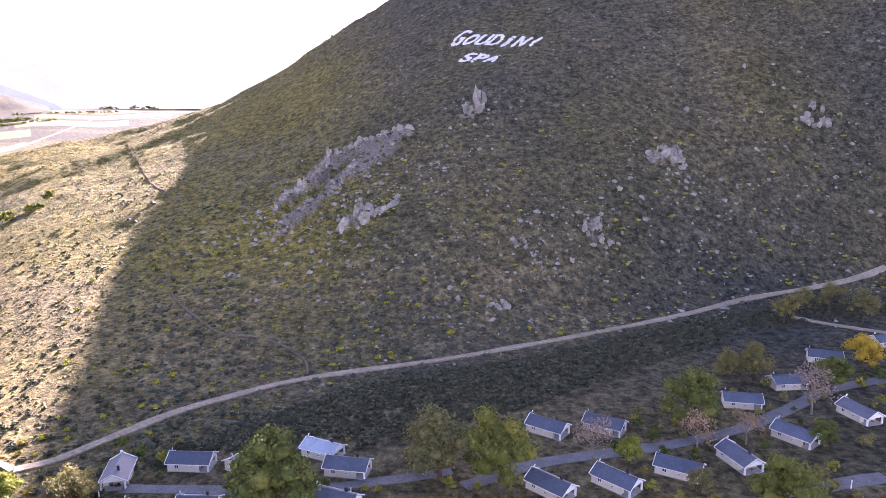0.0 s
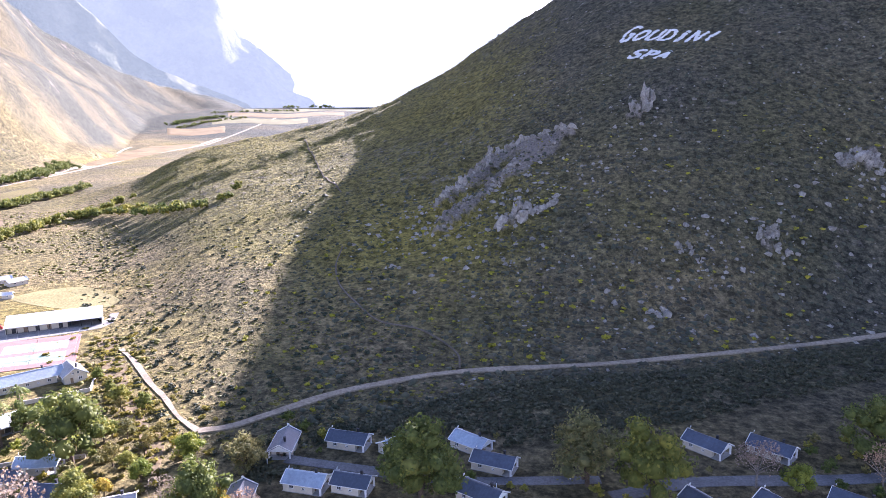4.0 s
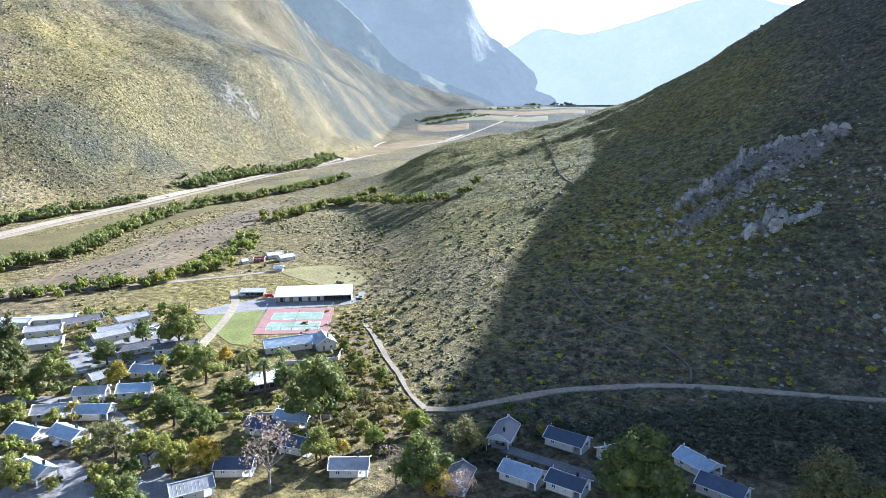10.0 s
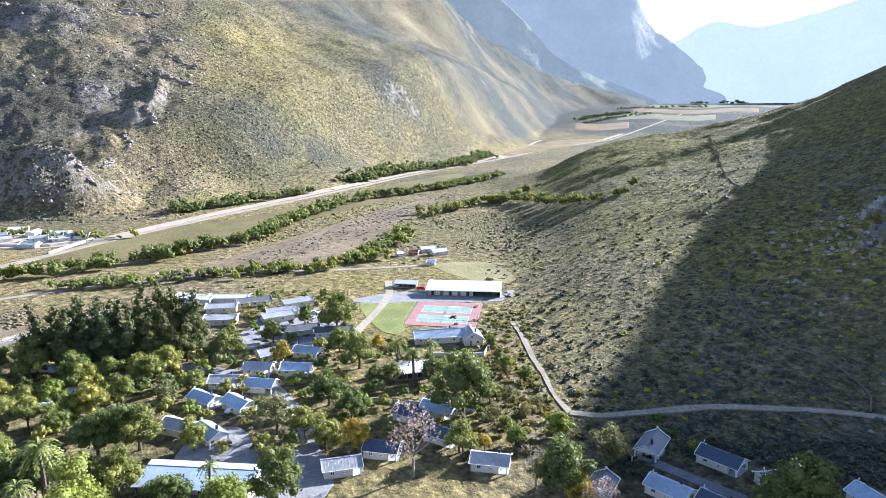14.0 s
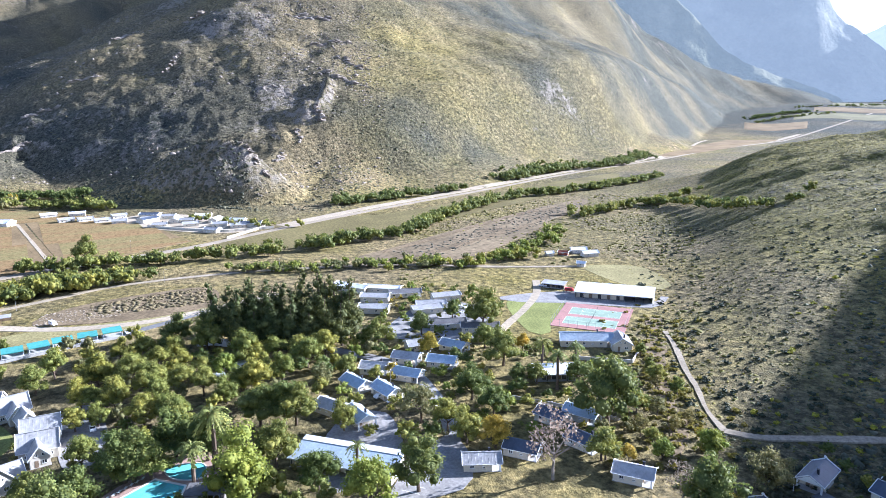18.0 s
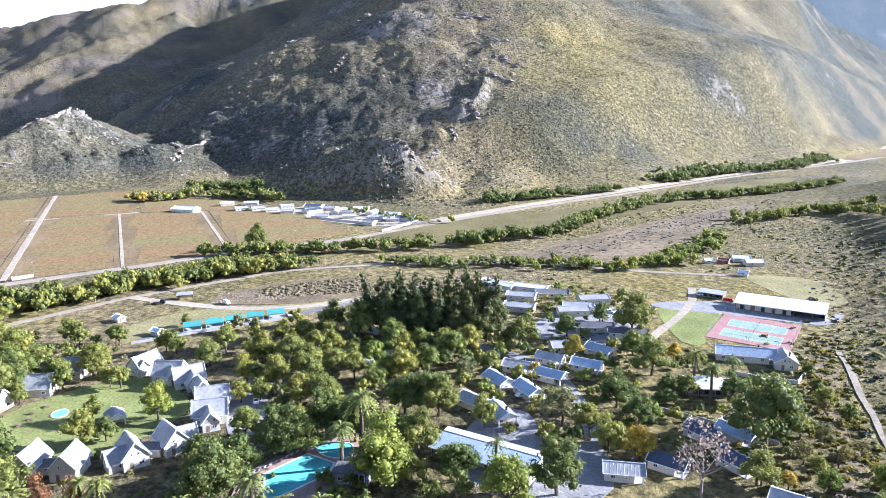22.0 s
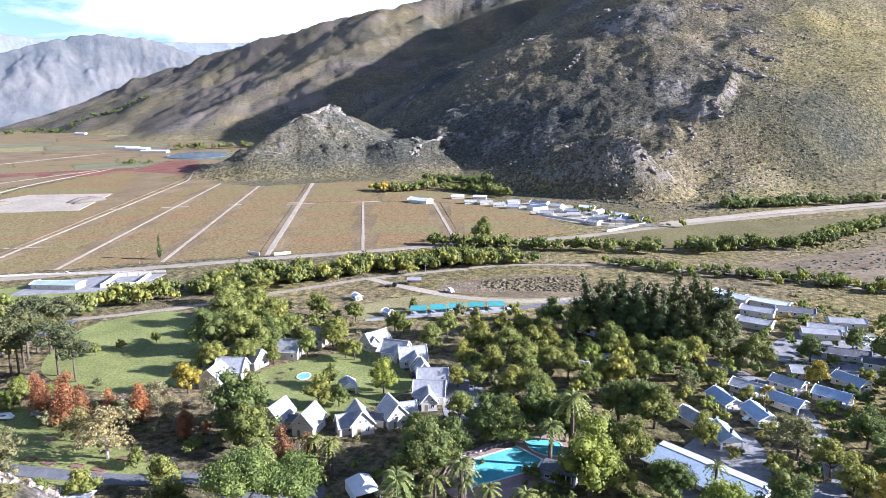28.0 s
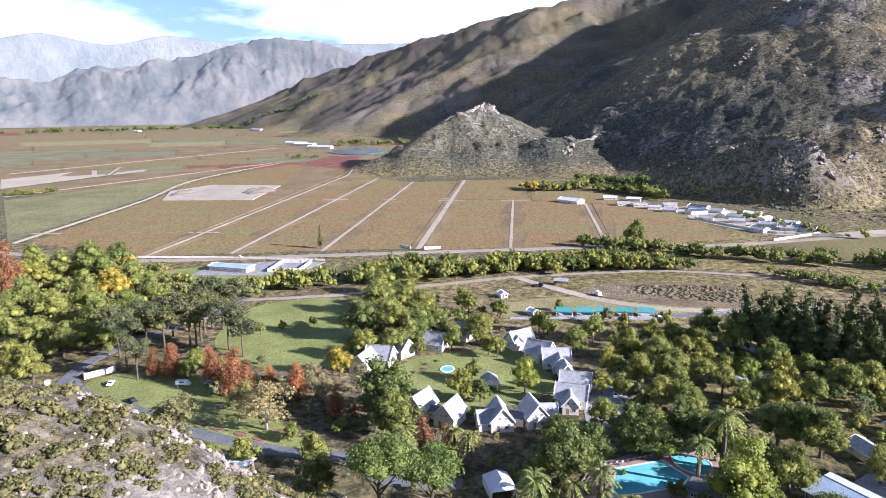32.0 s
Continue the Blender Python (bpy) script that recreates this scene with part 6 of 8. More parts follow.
def gatehouse():
    ob = thing("gatehouse", "gatehouse with brown hipped roof over the drive", "gatehouse")
    part("wall", joined(box(-2.2, 0, 0, 3.2, 4.2, 2.7), box(3.2, 0, 0, 0.5, 4.2, 2.7)), M_WHITEWALL, ob)
    v = [(-5, -4, 2.7), (5, -4, 2.7), (5, 4, 2.7), (-5, 4, 2.7), (-2, 0, 5.0), (2, 0, 5.0), (-5, -4, 2.55), (5, -4, 2.55), (5, 4, 2.55), (-5, 4, 2.55)]
    part("roof", (v, [(0, 1, 5, 4), (1, 2, 5), (2, 3, 4, 5), (3, 0, 4), (6, 7, 1, 0), (7, 8, 2, 1), (8, 9, 3, 2), (9, 6, 0, 3), (9, 8, 7, 6)]), M_DARKROOF, ob)
    for x, y in ((-4.5, -3.5), (4.5, -3.5), (4.5, 3.5), (-4.5, 3.5)):
        part("post", box(x, y, 0, 0.4, 0.4, 2.6), M_WHITE, ob)
    window(ob, -2.2, -2.11, 1.0, 1.4, 1.0, ("y", -1))
    part("boom", tube([(3, -3.2, 1.0), (7.5, -3.2, 1.1)], [0.06, 0.05], 6), M_WHITE, ob)
    ob.matrix_world = pose(-180.7, -161.3, zat(-180.7, -161.3), 0, 0, 129)


gatehouse()


def carports():
    ob = thing("carport", "carport with bright teal cloth roof", "carport", "teal carports")
    v, f = slab([(-3.6, -2.6, 2.3), (3.6, -2.6, 2.3), (3.6, 2.6, 3.0), (-3.6, 2.6, 3.0)], 0.06)
    part("canopy", (v, f), M_TEAL, ob)
    part("valance", box(0, -2.62, 2.0, 7.2, 0.03, 0.3), M_TEAL, ob)
    for x in (-3.4, 3.4):
        for y, h in ((-2.4, 2.3), (2.4, 2.9)):
            part("post", tube([(x, y, 0), (x, y, h)], [0.06, 0.06], 6), M_WHITE, ob)
    part("slab", box(0, 0, -0.3, 7.4, 5.4, 0.5), M_CONC, ob)
    for i, (x, y, a, l) in enumerate(CARPORTS):
        stand(ob, x, y, a, i == 0, k=1.08)


carports()


def marquee():
    ob = thing("marquee", "white peaked tent beside the pool", "tent")
    v = [(-4, -3, 2.6), (4, -3, 2.6), (4, 3, 2.6), (-4, 3, 2.6), (-2.2, 0, 4.6), (2.2, 0, 4.6)]
    part("canopy", (v, [(0, 1, 5, 4), (1, 2, 5), (2, 3, 4, 5), (3, 0, 4)]), M_WHITEROOF, ob)
    for x in (-3.9, 3.9):
        for y in (-2.9, 2.9):
            part("leg", tube([(x, y, 0), (x, y, 2.6)], [0.05, 0.05], 6), M_WHITE, ob)
    for y in (-3.0, 3.0):
        part("side_cloth", box(0, y, 0.2, 7.9, 0.03, 2.4), M_WHITE, ob)
    part("end_cloth", box(-4.0, 0, 0.2, 0.03, 5.9, 2.4), M_WHITE, ob)
    stand(ob, -158.1, -20.1, 24, True, k=1.1)


marquee()


def pool_house():
    ob = thing("pool_house", "grey pool house with arched porch and flat roof", "pool house")
    part("wall", joined(box(0, 2.4, 0, 9, 0.25, 3.2), box(-4.4, 0, 0, 0.25, 4.6, 3.2), box(4.4, 0, 0, 0.25, 4.6, 3.2), box(-2.6, -2.3, 0, 3.4, 0.25, 3.2)), M_CONC, ob)
    for x in (-0.6, 0.9, 2.4, 3.9):
        part("column", tube([(x, -2.3, 0), (x, -2.3, 2.5)], [0.16, 0.14], 8), M_WHITE, ob)
    arches = []
    for i in range(3):
        pts = [(0.15 + i * 1.5 + 0.75 * math.cos(a), -2.3, 2.4 + 0.6 * math.sin(a)) for a in np.linspace(0, math.pi, 9)]
        arches.append(tube(pts, [0.1] * 9, 5))
    part("arch", joined(*arches), M_WHITE, ob)
    part("roof", slab([(-4.9, -2.9, 3.4), (4.9, -2.9, 3.4), (4.9, 2.9, 3.6), (-4.9, 2.9, 3.6)], 0.25), M_DARKROOF, ob)
    part("plinth", box(0, 0, -0.6, 9.6, 5.4, 0.62), M_CONC, ob)
    window(ob, -2.6, -2.44, 1.0, 1.4, 1.0, ("y", -1))
    stand(ob, -164.5, 31.0, 62, True)


pool_house()


def low_wall(name, label, pts, h, t, mat):
    ob = thing(name, label, "wall")
    for (x0, y0), (x1, y1) in zip(pts, pts[1:]):
        n = max(1, int(math.hypot(x1 - x0, y1 - y0) / 6))
        for i in range(n):
            a, b = i / n, (i + 1) / n
            ax, ay, bx, by = x0 + (x1 - x0) * a, y0 + (y1 - y0) * a, x0 + (x1 - x0) * b, y0 + (y1 - y0) * b
            seg = part("wall_panel", box(0, 0, -0.5, math.hypot(bx - ax, by - ay), t, h + 0.5), mat, ob)
            seg.matrix_local = pose((ax + bx) / 2, (ay + by) / 2, zat((ax + bx) / 2, (ay + by) / 2), 0, 0, math.degrees(math.atan2(by - ay, bx - ax)))
            pier = part("pier", box(0, 0, -0.5, t * 1.8, t * 1.8, h + 0.7), mat, ob)
            pier.matrix_local = pose(ax, ay, zat(ax, ay), 0, 0, math.degrees(math.atan2(by - ay, bx - ax)))


low_wall("garden_wall", "white garden wall round the club house", [(-186, 176), (-172, 190), (-182, 206)], 1.5, 0.25, M_WHITEWALL)
low_wall("garden_wall", "grey wall behind the cottages", [(-178, 128), (-160, 140), (-140, 150)], 1.3, 0.22, M_CONC)
low_wall("farm_wall", "long white farm wall beside the road", [(-548, 168), (-515, 128)], 1.8, 0.4, M_WHITEWALL)
low_wall("gate_wall", "white entrance walls of the farm track", [(-452, -128), (-446, -119)], 2.0, 0.5, M_WHITEWALL)
low_wall("gate_wall", "white entrance walls of the farm track", [(-446, -109), (-450, -99)], 2.0, 0.5, M_WHITEWALL)
low_wall("gate_wall", "white entrance wall beside the gatehouse", [(-203, -178), (-212, -172)], 2.2, 0.4, M_WHITEWALL)


# ---------- vehicles ----------
def car(name, label, paint, L=4.3, W=1.75, roof_h=1.45, van=False):
    ob = thing(name, label, "van" if van else "car")
    v, f = [], []
    prof = ([(-0.5, 0.35), (-0.5, 1.0), (-0.47, 1.0), (-0.44, 1.0), (0.3, 1.0), (0.42, 0.5), (0.5, 0.42), (0.5, 0.3)] if van
            else [(-0.5, 0.3), (-0.5, 0.62), (-0.34, 0.66), (-0.2, 1.0), (0.12, 1.0), (0.27, 0.66), (0.48, 0.56), (0.5, 0.3)])
    for sy in (-1, 1):
        v += [(x * L, sy * W / 2 * (0.86 if z > 0.9 else 1.0), z * roof_h) for x, z in prof]
    n = len(prof)
    f = [tuple(range(n)), tuple(range(2 * n - 1, n - 1, -1))] + [(i, i + n, (i + 1) % n + n, (i + 1) % n) for i in range(n)]
    part("body", (v, f), paint, ob)
    for sy in (-1, 1):
        part("side_window", box(-0.04 * L, sy * (W / 2 * 0.95), 0.72 * roof_h, 0.36 * L, 0.06, 0.2 * roof_h), M_GLASS, ob)
        for x in (-0.31, 0.31):
            wheel = part("wheel", tube([(x * L, sy * (W / 2 - 0.2), 0.31), (x * L, sy * (W / 2 + 0.02), 0.31)], [0.31, 0.31], 12), M_DARK, ob)
            part("rim", tube([(x * L, sy * (W / 2 + 0.021), 0.31), (x * L, sy * (W / 2 + 0.04), 0.31)], [0.18, 0.16], 8), M_GREYROOF, wheel)
    part("windscreen", slab([(0.26 * L, -W * 0.4, 0.7 * roof_h), (0.26 * L, W * 0.4, 0.7 * roof_h), (0.14 * L, W * 0.36, 0.985 * roof_h), (0.14 * L, -W * 0.36, 0.985 * roof_h)], 0.03), M_GLASS, ob)
    return ob


PAINT = {k: surface(k + "_car_paint", c, 0.25, 2, 0.03, 0.5, 0.95) for k, c in
         (("white", (0.78, 0.78, 0.78)), ("silver", (0.42, 0.43, 0.45)), ("black", (0.03, 0.03, 0.035)), ("red", (0.35, 0.03, 0.03)), ("blue", (0.05, 0.12, 0.3)))}
for x, y, a, k, van in ((-204, -138.7, 100, "white", True), (-188.4, -147.8, 60, "black", False), (-234.3, 11.3, 0, "white", False), (-228.2, 11.6, 0, "silver", False),
                        (-223.2, 10.6, 0, "white", False), (-261.4, 239, 40, "red", True), (-277, 234, 40, "white", False), (-196.5, 95.5, 100, "white", False),
                        (-205, 188.5, 50, "white", False), (-207, -130, 100, "silver", False), (-318, 33, 5, "white", False), (-349, 6, 20, "white", True), (-268, 176, 30, "white", False), (-262, 170, 30, "silver", False),
                        (-392, -330, 80, "red", False), (-400, -222, 80, "white", False), (-255, 150, 30, "blue", False), (-200, -165, 20, "white", False)):
    c = car("van" if van else "car", f"{k} {'van' if van else 'car'} parked in the open", PAINT[k], 5.0 if van else 4.3, 1.9 if van else 1.75, 2.1 if van else 1.45, van)
    c.matrix_world = pose(x, y, zat(x, y) + 0.16, 0, 0, a)


def caravans():
    ob = thing("caravan", "white caravan parked under trees", "caravan", "caravans")
    v, f = [], []
    prof = [(-2.6, 0.5), (-2.75, 1.4), (-2.4, 2.5), (2.2, 2.55), (2.7, 1.5), (2.6, 0.5)]
    for sy in (-1, 1):
        v += [(x, sy * 1.1, z) for x, z in prof]
    f = [tuple(range(6)), tuple(range(11, 5, -1))] + [(i, i + 6, (i + 1) % 6 + 6, (i + 1) % 6) for i in range(6)]
    part("body", (v, f), PAINT["white"], ob)
    for sy in (-1, 1):
        part("window", box(-0.2, sy * 1.11, 1.4, 1.6, 0.04, 0.6), M_GLASS, ob)
        part("wheel", tube([(0, sy * 0.85, 0.33), (0, sy * 1.12, 0.33)], [0.33, 0.33], 10), M_DARK, ob)
    part("tow_bar", tube([(2.6, 0, 0.55), (3.7, 0, 0.55)], [0.05, 0.04], 5), M_DARK, ob)
    for i, (x, y, a) in enumerate(((-241.6, 52.8, 80), (-254.1, 32.2, 70), (-277.7, 63.9, 40), (-248.1, 63.9, 100), (-261.6, 86.5, 85), (-282, 58, 70), (-272, 100, 60))):
        stand(ob, x, y, a, i == 0, k=1.15)


caravans()


def truck():
    ob = thing("truck", "dark flatbed truck on waste ground", "truck")
    part("cab", joined(box(2.6, 0, 0.6, 1.8, 2.2, 1.9), box(3.6, 0, 0.6, 0.5, 2.1, 1.0)), PAINT["black"], ob)
    part("bed", joined(box(-0.8, 0, 0.9, 5.0, 2.3, 0.25), box(-3.25, 0, 1.1, 0.1, 2.3, 0.6)), M_TIMBER, ob)
    for x in (-2.2, -1.0, 2.8):
        for sy in (-1, 1):
            part("wheel", tube([(x, sy * 0.8, 0.48), (x, sy * 1.12, 0.48)], [0.48, 0.48], 12), M_DARK, ob)
    stand(ob, -362, -27, 80, True)
    ob2 = thing("open_shelter", "open grey-roofed shelter on waste ground", "shelter")
    part("roof", slab([(-4, -2.5, 2.6), (4, -2.5, 2.6), (4, 2.5, 3.0), (-4, 2.5, 3.0)], 0.1), M_GREYROOF, ob2)
    for x in (-3.8, 0, 3.8):
        for y in (-2.3, 2.3):
            part("post", box(x, y, 0, 0.16, 0.16, 2.55), M_TIMBER, ob2)
    part("back_wall", box(0, 2.3, 0, 7.6, 0.1, 2.4), M_TIMBER, ob2)
    stand(ob2, -368, -14, 88, True)


truck()


def poles():
    lamp = thing("street_lamp", "tall grey street lamp with curved arm", "street lamp", "street lamps")
    part("pole", tube([(0, 0, 0), (0, 0, 6.5)], [0.09, 0.06], 7), M_GREYROOF, lamp)
    arm = part("arm", tube([(0, 0, 6.4), (0.4, 0, 6.9), (1.2, 0, 7.0)], [0.05, 0.05, 0.04], 6), M_GREYROOF, lamp)
    part("lamp_head", box(1.4, 0, 6.9, 0.6, 0.25, 0.12), M_WHITE, arm)
    for i, (x, y) in enumerate(((-377, -57), (-376, -118), (-386, -8), (-404, 64), (-395, 128), (-290, 168), (-205, 104), (-168, 102))):
        stand(lamp, x, y, 40 * i, i == 0)
    post = thing("utility_pole", "timber utility pole with a cross-arm", "utility pole", "utility poles")
    part("pole", tube([(0, 0, 0), (0, 0, 8.5)], [0.14, 0.1], 7), M_TIMBER, post)
    part("cross_arm", box(0, 0, 7.9, 0.12, 1.8, 0.14), M_TIMBER, post)
    for y in (-0.7, 0, 0.7):
        part("insulator", tube([(0, y, 8.04), (0, y, 8.25)], [0.06, 0.04], 6), M_WHITE, post)
    for i, (x, y) in enumerate(((-392, -300), (-418, -190), (-447, -100), (-473, -20), (-494, 60), (-528, 140), (-580, 250), (-660, 430))):
        stand(post, x - 8, y, 70, i == 0)
    marker = thing("marker_post", "white lane post with lamp", "lamp post", "lane posts")
    part("post", box(0, 0, 0, 0.22, 0.22, 2.6), M_WHITE, marker)
    part("lamp", box(0, 0, 2.6, 0.3, 0.3, 0.25), M_DARK, marker)
    for i, (x, y) in enumerate(((-6, 168), (-24, 158), (8, 172), (-88, 158), (104, 160))):
        stand(marker, x, y, 10, i == 0)


poles()

# ---------- roadside court, lawn pool, garden furniture, farm yard ----------
patch("pavement", "pale concrete forecourt of the roadside house", "forecourt", [(-352, -228), (-380, -228), (-396, -190), (-398, -162), (-372, -166), (-358, -188)], M_PAVE, 0.2, False)
low_wall("road_wall", "long white wall along the valley road", [(-389, -293), (-398, -240), (-402, -164)], 1.2, 0.3, M_WHITEWALL)
low_wall("court_wall", "white walls round an open court", [(-367, -186), (-371, -168), (-394, -170), (-392, -188), (-367, -186)], 2.2, 0.4, M_WHITEWALL)
patch("pavement", "pale trodden farm yard between cottages", "farm yard", [(-540, 132), (-560, 166), (-612, 150), (-668, 118), (-676, 84), (-640, 66), (-600, 84)], M_SAND, 0.18)
yard_house = gable_house("farmhouse", "white farm building with bright sheet roof", 13, 7, 3.0, 1.4, M_WHITEWALL, M_WHITEROOF, 0, chimney=False, wins=3, group="small farm buildings", category="farmhouse")
stand_all(yard_house, [(-627, 137, 60), (-583, 155, 50), (-600, 141, 140), (-714, 20, 95), (-708, 43, 80), (-618, 112, 150)])
yard_shed = gable_house("farm_shed", "grey-roofed shed in the farm yard", 17, 9, 3.2, 1.3, M_WHITEWALL, M_SLATE, 0, chimney=False, wins=2, group="farm yard sheds", category="farm shed")
stand_all(yard_shed, [(-660, 98, 55), (-560, 160, 60), (-634, 92, 120)])
low_wall("farm_wall", "white wall round the farm yard", [(-604, 87), (-570, 112), (-543, 137), (-540, 172)], 1.8, 0.4, M_WHITEWALL)


def lawn_pool():
    """A small round pool with a white rim sunk into the chalet lawn."""
    p = thing("swimming_pool", "small round pool with white rim on the lawn", "swimming pool", "pools")
    x0, y0, n = -236.8, -50.0, 20
    z = zat(x0, y0) + 0.2
    ring = [(math.cos(6.2832 * i / n), math.sin(6.2832 * i / n)) for i in range(n)]
    v = [(x0 + c * r, y0 + s * r * 0.75, z + h) for r, h in ((3.0, 0.12), (3.5, 0.12), (3.5, -0.4), (3.0, -0.4)) for c, s in ring]
    f = [(k * n + i, k * n + (i + 1) % n, ((k + 1) % 4) * n + (i + 1) % n, ((k + 1) % 4) * n + i) for k in range(4) for i in range(n)]
    part("rim", (v, f), M_WHITE, p)
    part("water_surface", ([(x0 + c * 3.0, y0 + s * 2.25, z + 0.02) for c, s in ring], [tuple(range(n))]), bpy.data.materials["pool_tile"], p)


lawn_pool()


def garden_tables():
    table = thing("picnic_table", "timber picnic table with two benches", "table", "picnic tables")
    part("tabletop", box(0, 0, 0.70, 1.9, 0.8, 0.06), M_TIMBER, table)
    for y in (-0.75, 0.75):
        part("bench", box(0, y, 0.42, 1.9, 0.28, 0.05), M_TIMBER, table)
    for x in (-0.65, 0.65):
        for y in (-0.3, 0.3):
            part("leg", box(x, y, 0, 0.09, 0.09, 0.7), M_TIMBER, table)
        part("cross_bar", box(x, 0, 0.36, 0.09, 1.7, 0.07), M_TIMBER, table)
    for i, (x, y, a) in enumerate(((-244, -55, 20), (-239.9, -58.5, 70), (-235, -58, 110), (-231.2, -60.7, 40), (-228, -46, 10), (-189.7, -115.9, 30), (-186, -104, 80), (-182, -96, 10), (-194, -20.5, 60), (-170.5, 33.5, 30), (-187.5, 36, 80))):
        stand(table, x, y, a, i == 0)
    lounger = thing("sun_lounger", "white plastic sun lounger by the pool", "sun lounger", "loungers by the pool")
    part("seat", box(0, 0, 0.3, 1.4, 0.6, 0.05), M_WHITE, lounger)
    back = part("backrest", box(0, 0, 0, 0.7, 0.6, 0.05), M_WHITE, lounger)
    back.matrix_local = pose(-0.95, 0, 0.5, 0, 40, 0)
    for x in (-0.6, 0.6):
        for y in (-0.25, 0.25):
            part("leg", box(x, y, 0, 0.05, 0.05, 0.3), M_WHITE, lounger)
    for i in range(9):
        x, y = -183.5 + 0.9 * i, 19.0 - 1.55 * i
        stand(lounger, x, y, 150, i == 0, -0.5)
    bed = thing("flower_bed", "brick-edged bed of reddish soil in the lawn", "flower bed", "beds in the lawn")
    part("edging", joined(box(0, -0.9, 0, 3.6, 0.15, 0.28), box(0, 0.9, 0, 3.6, 0.15, 0.28), box(-1.8, 0, 0, 0.15, 1.95, 0.28), box(1.8, 0, 0, 0.15, 1.95, 0.28)), M_BRICKRED, bed)
    part("soil", box(0, 0, -0.1, 3.45, 1.65, 0.3), M_SOIL, bed)
    for i, (x, y) in enumerate(((-178.4, -116.2), (-176.5, -109.8), (-174.5, -101.0), (-172.5, -94.0), (-178.2, -89.5))):
        stand(bed, x, y, 75, i == 0)


garden_tables()


def rail_fence(label, pts):
    """Timber post-and-rail fence along a line."""
    ob = thing("fence", label, "fence", "timber fences")
    c = curve_points(pts, 2.4)
    for i, (x, y) in enumerate(c):
        part("post", box(x, y, zat(x, y) - 0.3, 0.12, 0.12, 1.4), M_TIMBER, ob)
        if i:
            px, py = c[i - 1]
            for h in (0.5, 0.95):
                part("rail", tube([(px, py, zat(px, py) + h), (x, y, zat(x, y) + h)], [0.05, 0.05], 4), M_TIMBER, ob)


rail_fence("weathered timber fence along the park lane", [(-172, -150), (-168, -128), (-163, -108), (-160, -86)])
rail_fence("pale timber fence beside the pool hall", [(-150, 52), (-142, 60), (-134, 70)])
rail_fence("timber fence between lawn and drive", [(-300, -168), (-276, -172), (-252, -180)])
low_wall("garden_wall", "dark wall along the parking strip", [(-302, -34), (-306, -12), (-310, 10), (-313, 30)], 1.0, 0.2, M_CONC)

# ---------- trees ----------
M_BARK = surface("bark", (0.12, 0.09, 0.065), 0.95, 3.0, 0.35, 0.6, 0.6)
M_PALEBARK = surface("pale_bark", (0.26, 0.22, 0.18), 0.95, 3.0, 0.3, 0.6, 0.6)
LEAF = {
    "o": leafy("olive_leaves", (0.102, 0.126, 0.034), (0.240, 0.256, 0.066), (0.42, 0.36, 0.095)),
    "d": leafy("dark_leaves", (0.066, 0.094, 0.031), (0.160, 0.186, 0.053), (0.29, 0.28, 0.075)),
    "y": leafy("bright_leaves", (0.098, 0.138, 0.028), (0.230, 0.268, 0.050), (0.37, 0.365, 0.072)),
    "g": leafy("golden_leaves", (0.24, 0.18, 0.03), (0.42, 0.33, 0.055), (0.52, 0.41, 0.07)),
    "r": leafy("russet_leaves", (0.165, 0.078, 0.040), (0.345, 0.155, 0.075), (0.48, 0.26, 0.11)),
    "l": leafy("greyish_leaves", (0.092, 0.098, 0.045), (0.225, 0.214, 0.098), (0.34, 0.29, 0.125)),
    "b": leafy("pale_autumn_leaves", (0.174, 0.160, 0.090), (0.362, 0.319, 0.175), (0.478, 0.392, 0.22)),
    "w": leafy("bare_twigs", (0.189, 0.138, 0.123), (0.348, 0.268, 0.239), (0.435, 0.334, 0.275)),
    "p": leafy("palm_fronds", (0.100, 0.132, 0.044), (0.235, 0.262, 0.085), (0.40, 0.36, 0.12)),
    "c": leafy("conifer_needles", (0.052, 0.070, 0.030), (0.12, 0.138, 0.052), (0.20, 0.19, 0.07)),
    "k": leafy("pine_needles", (0.066, 0.080, 0.040), (0.150, 0.158, 0.076), (0.235, 0.22, 0.10)),
    "s": leafy("grey_scrub_leaves", (0.070, 0.076, 0.036), (0.165, 0.164, 0.078), (0.25, 0.225, 0.12)),
    "u": leafy("umbrella_pine_needles", (0.070, 0.104, 0.030), (0.175, 0.222, 0.058), (0.27, 0.295, 0.08)),
}


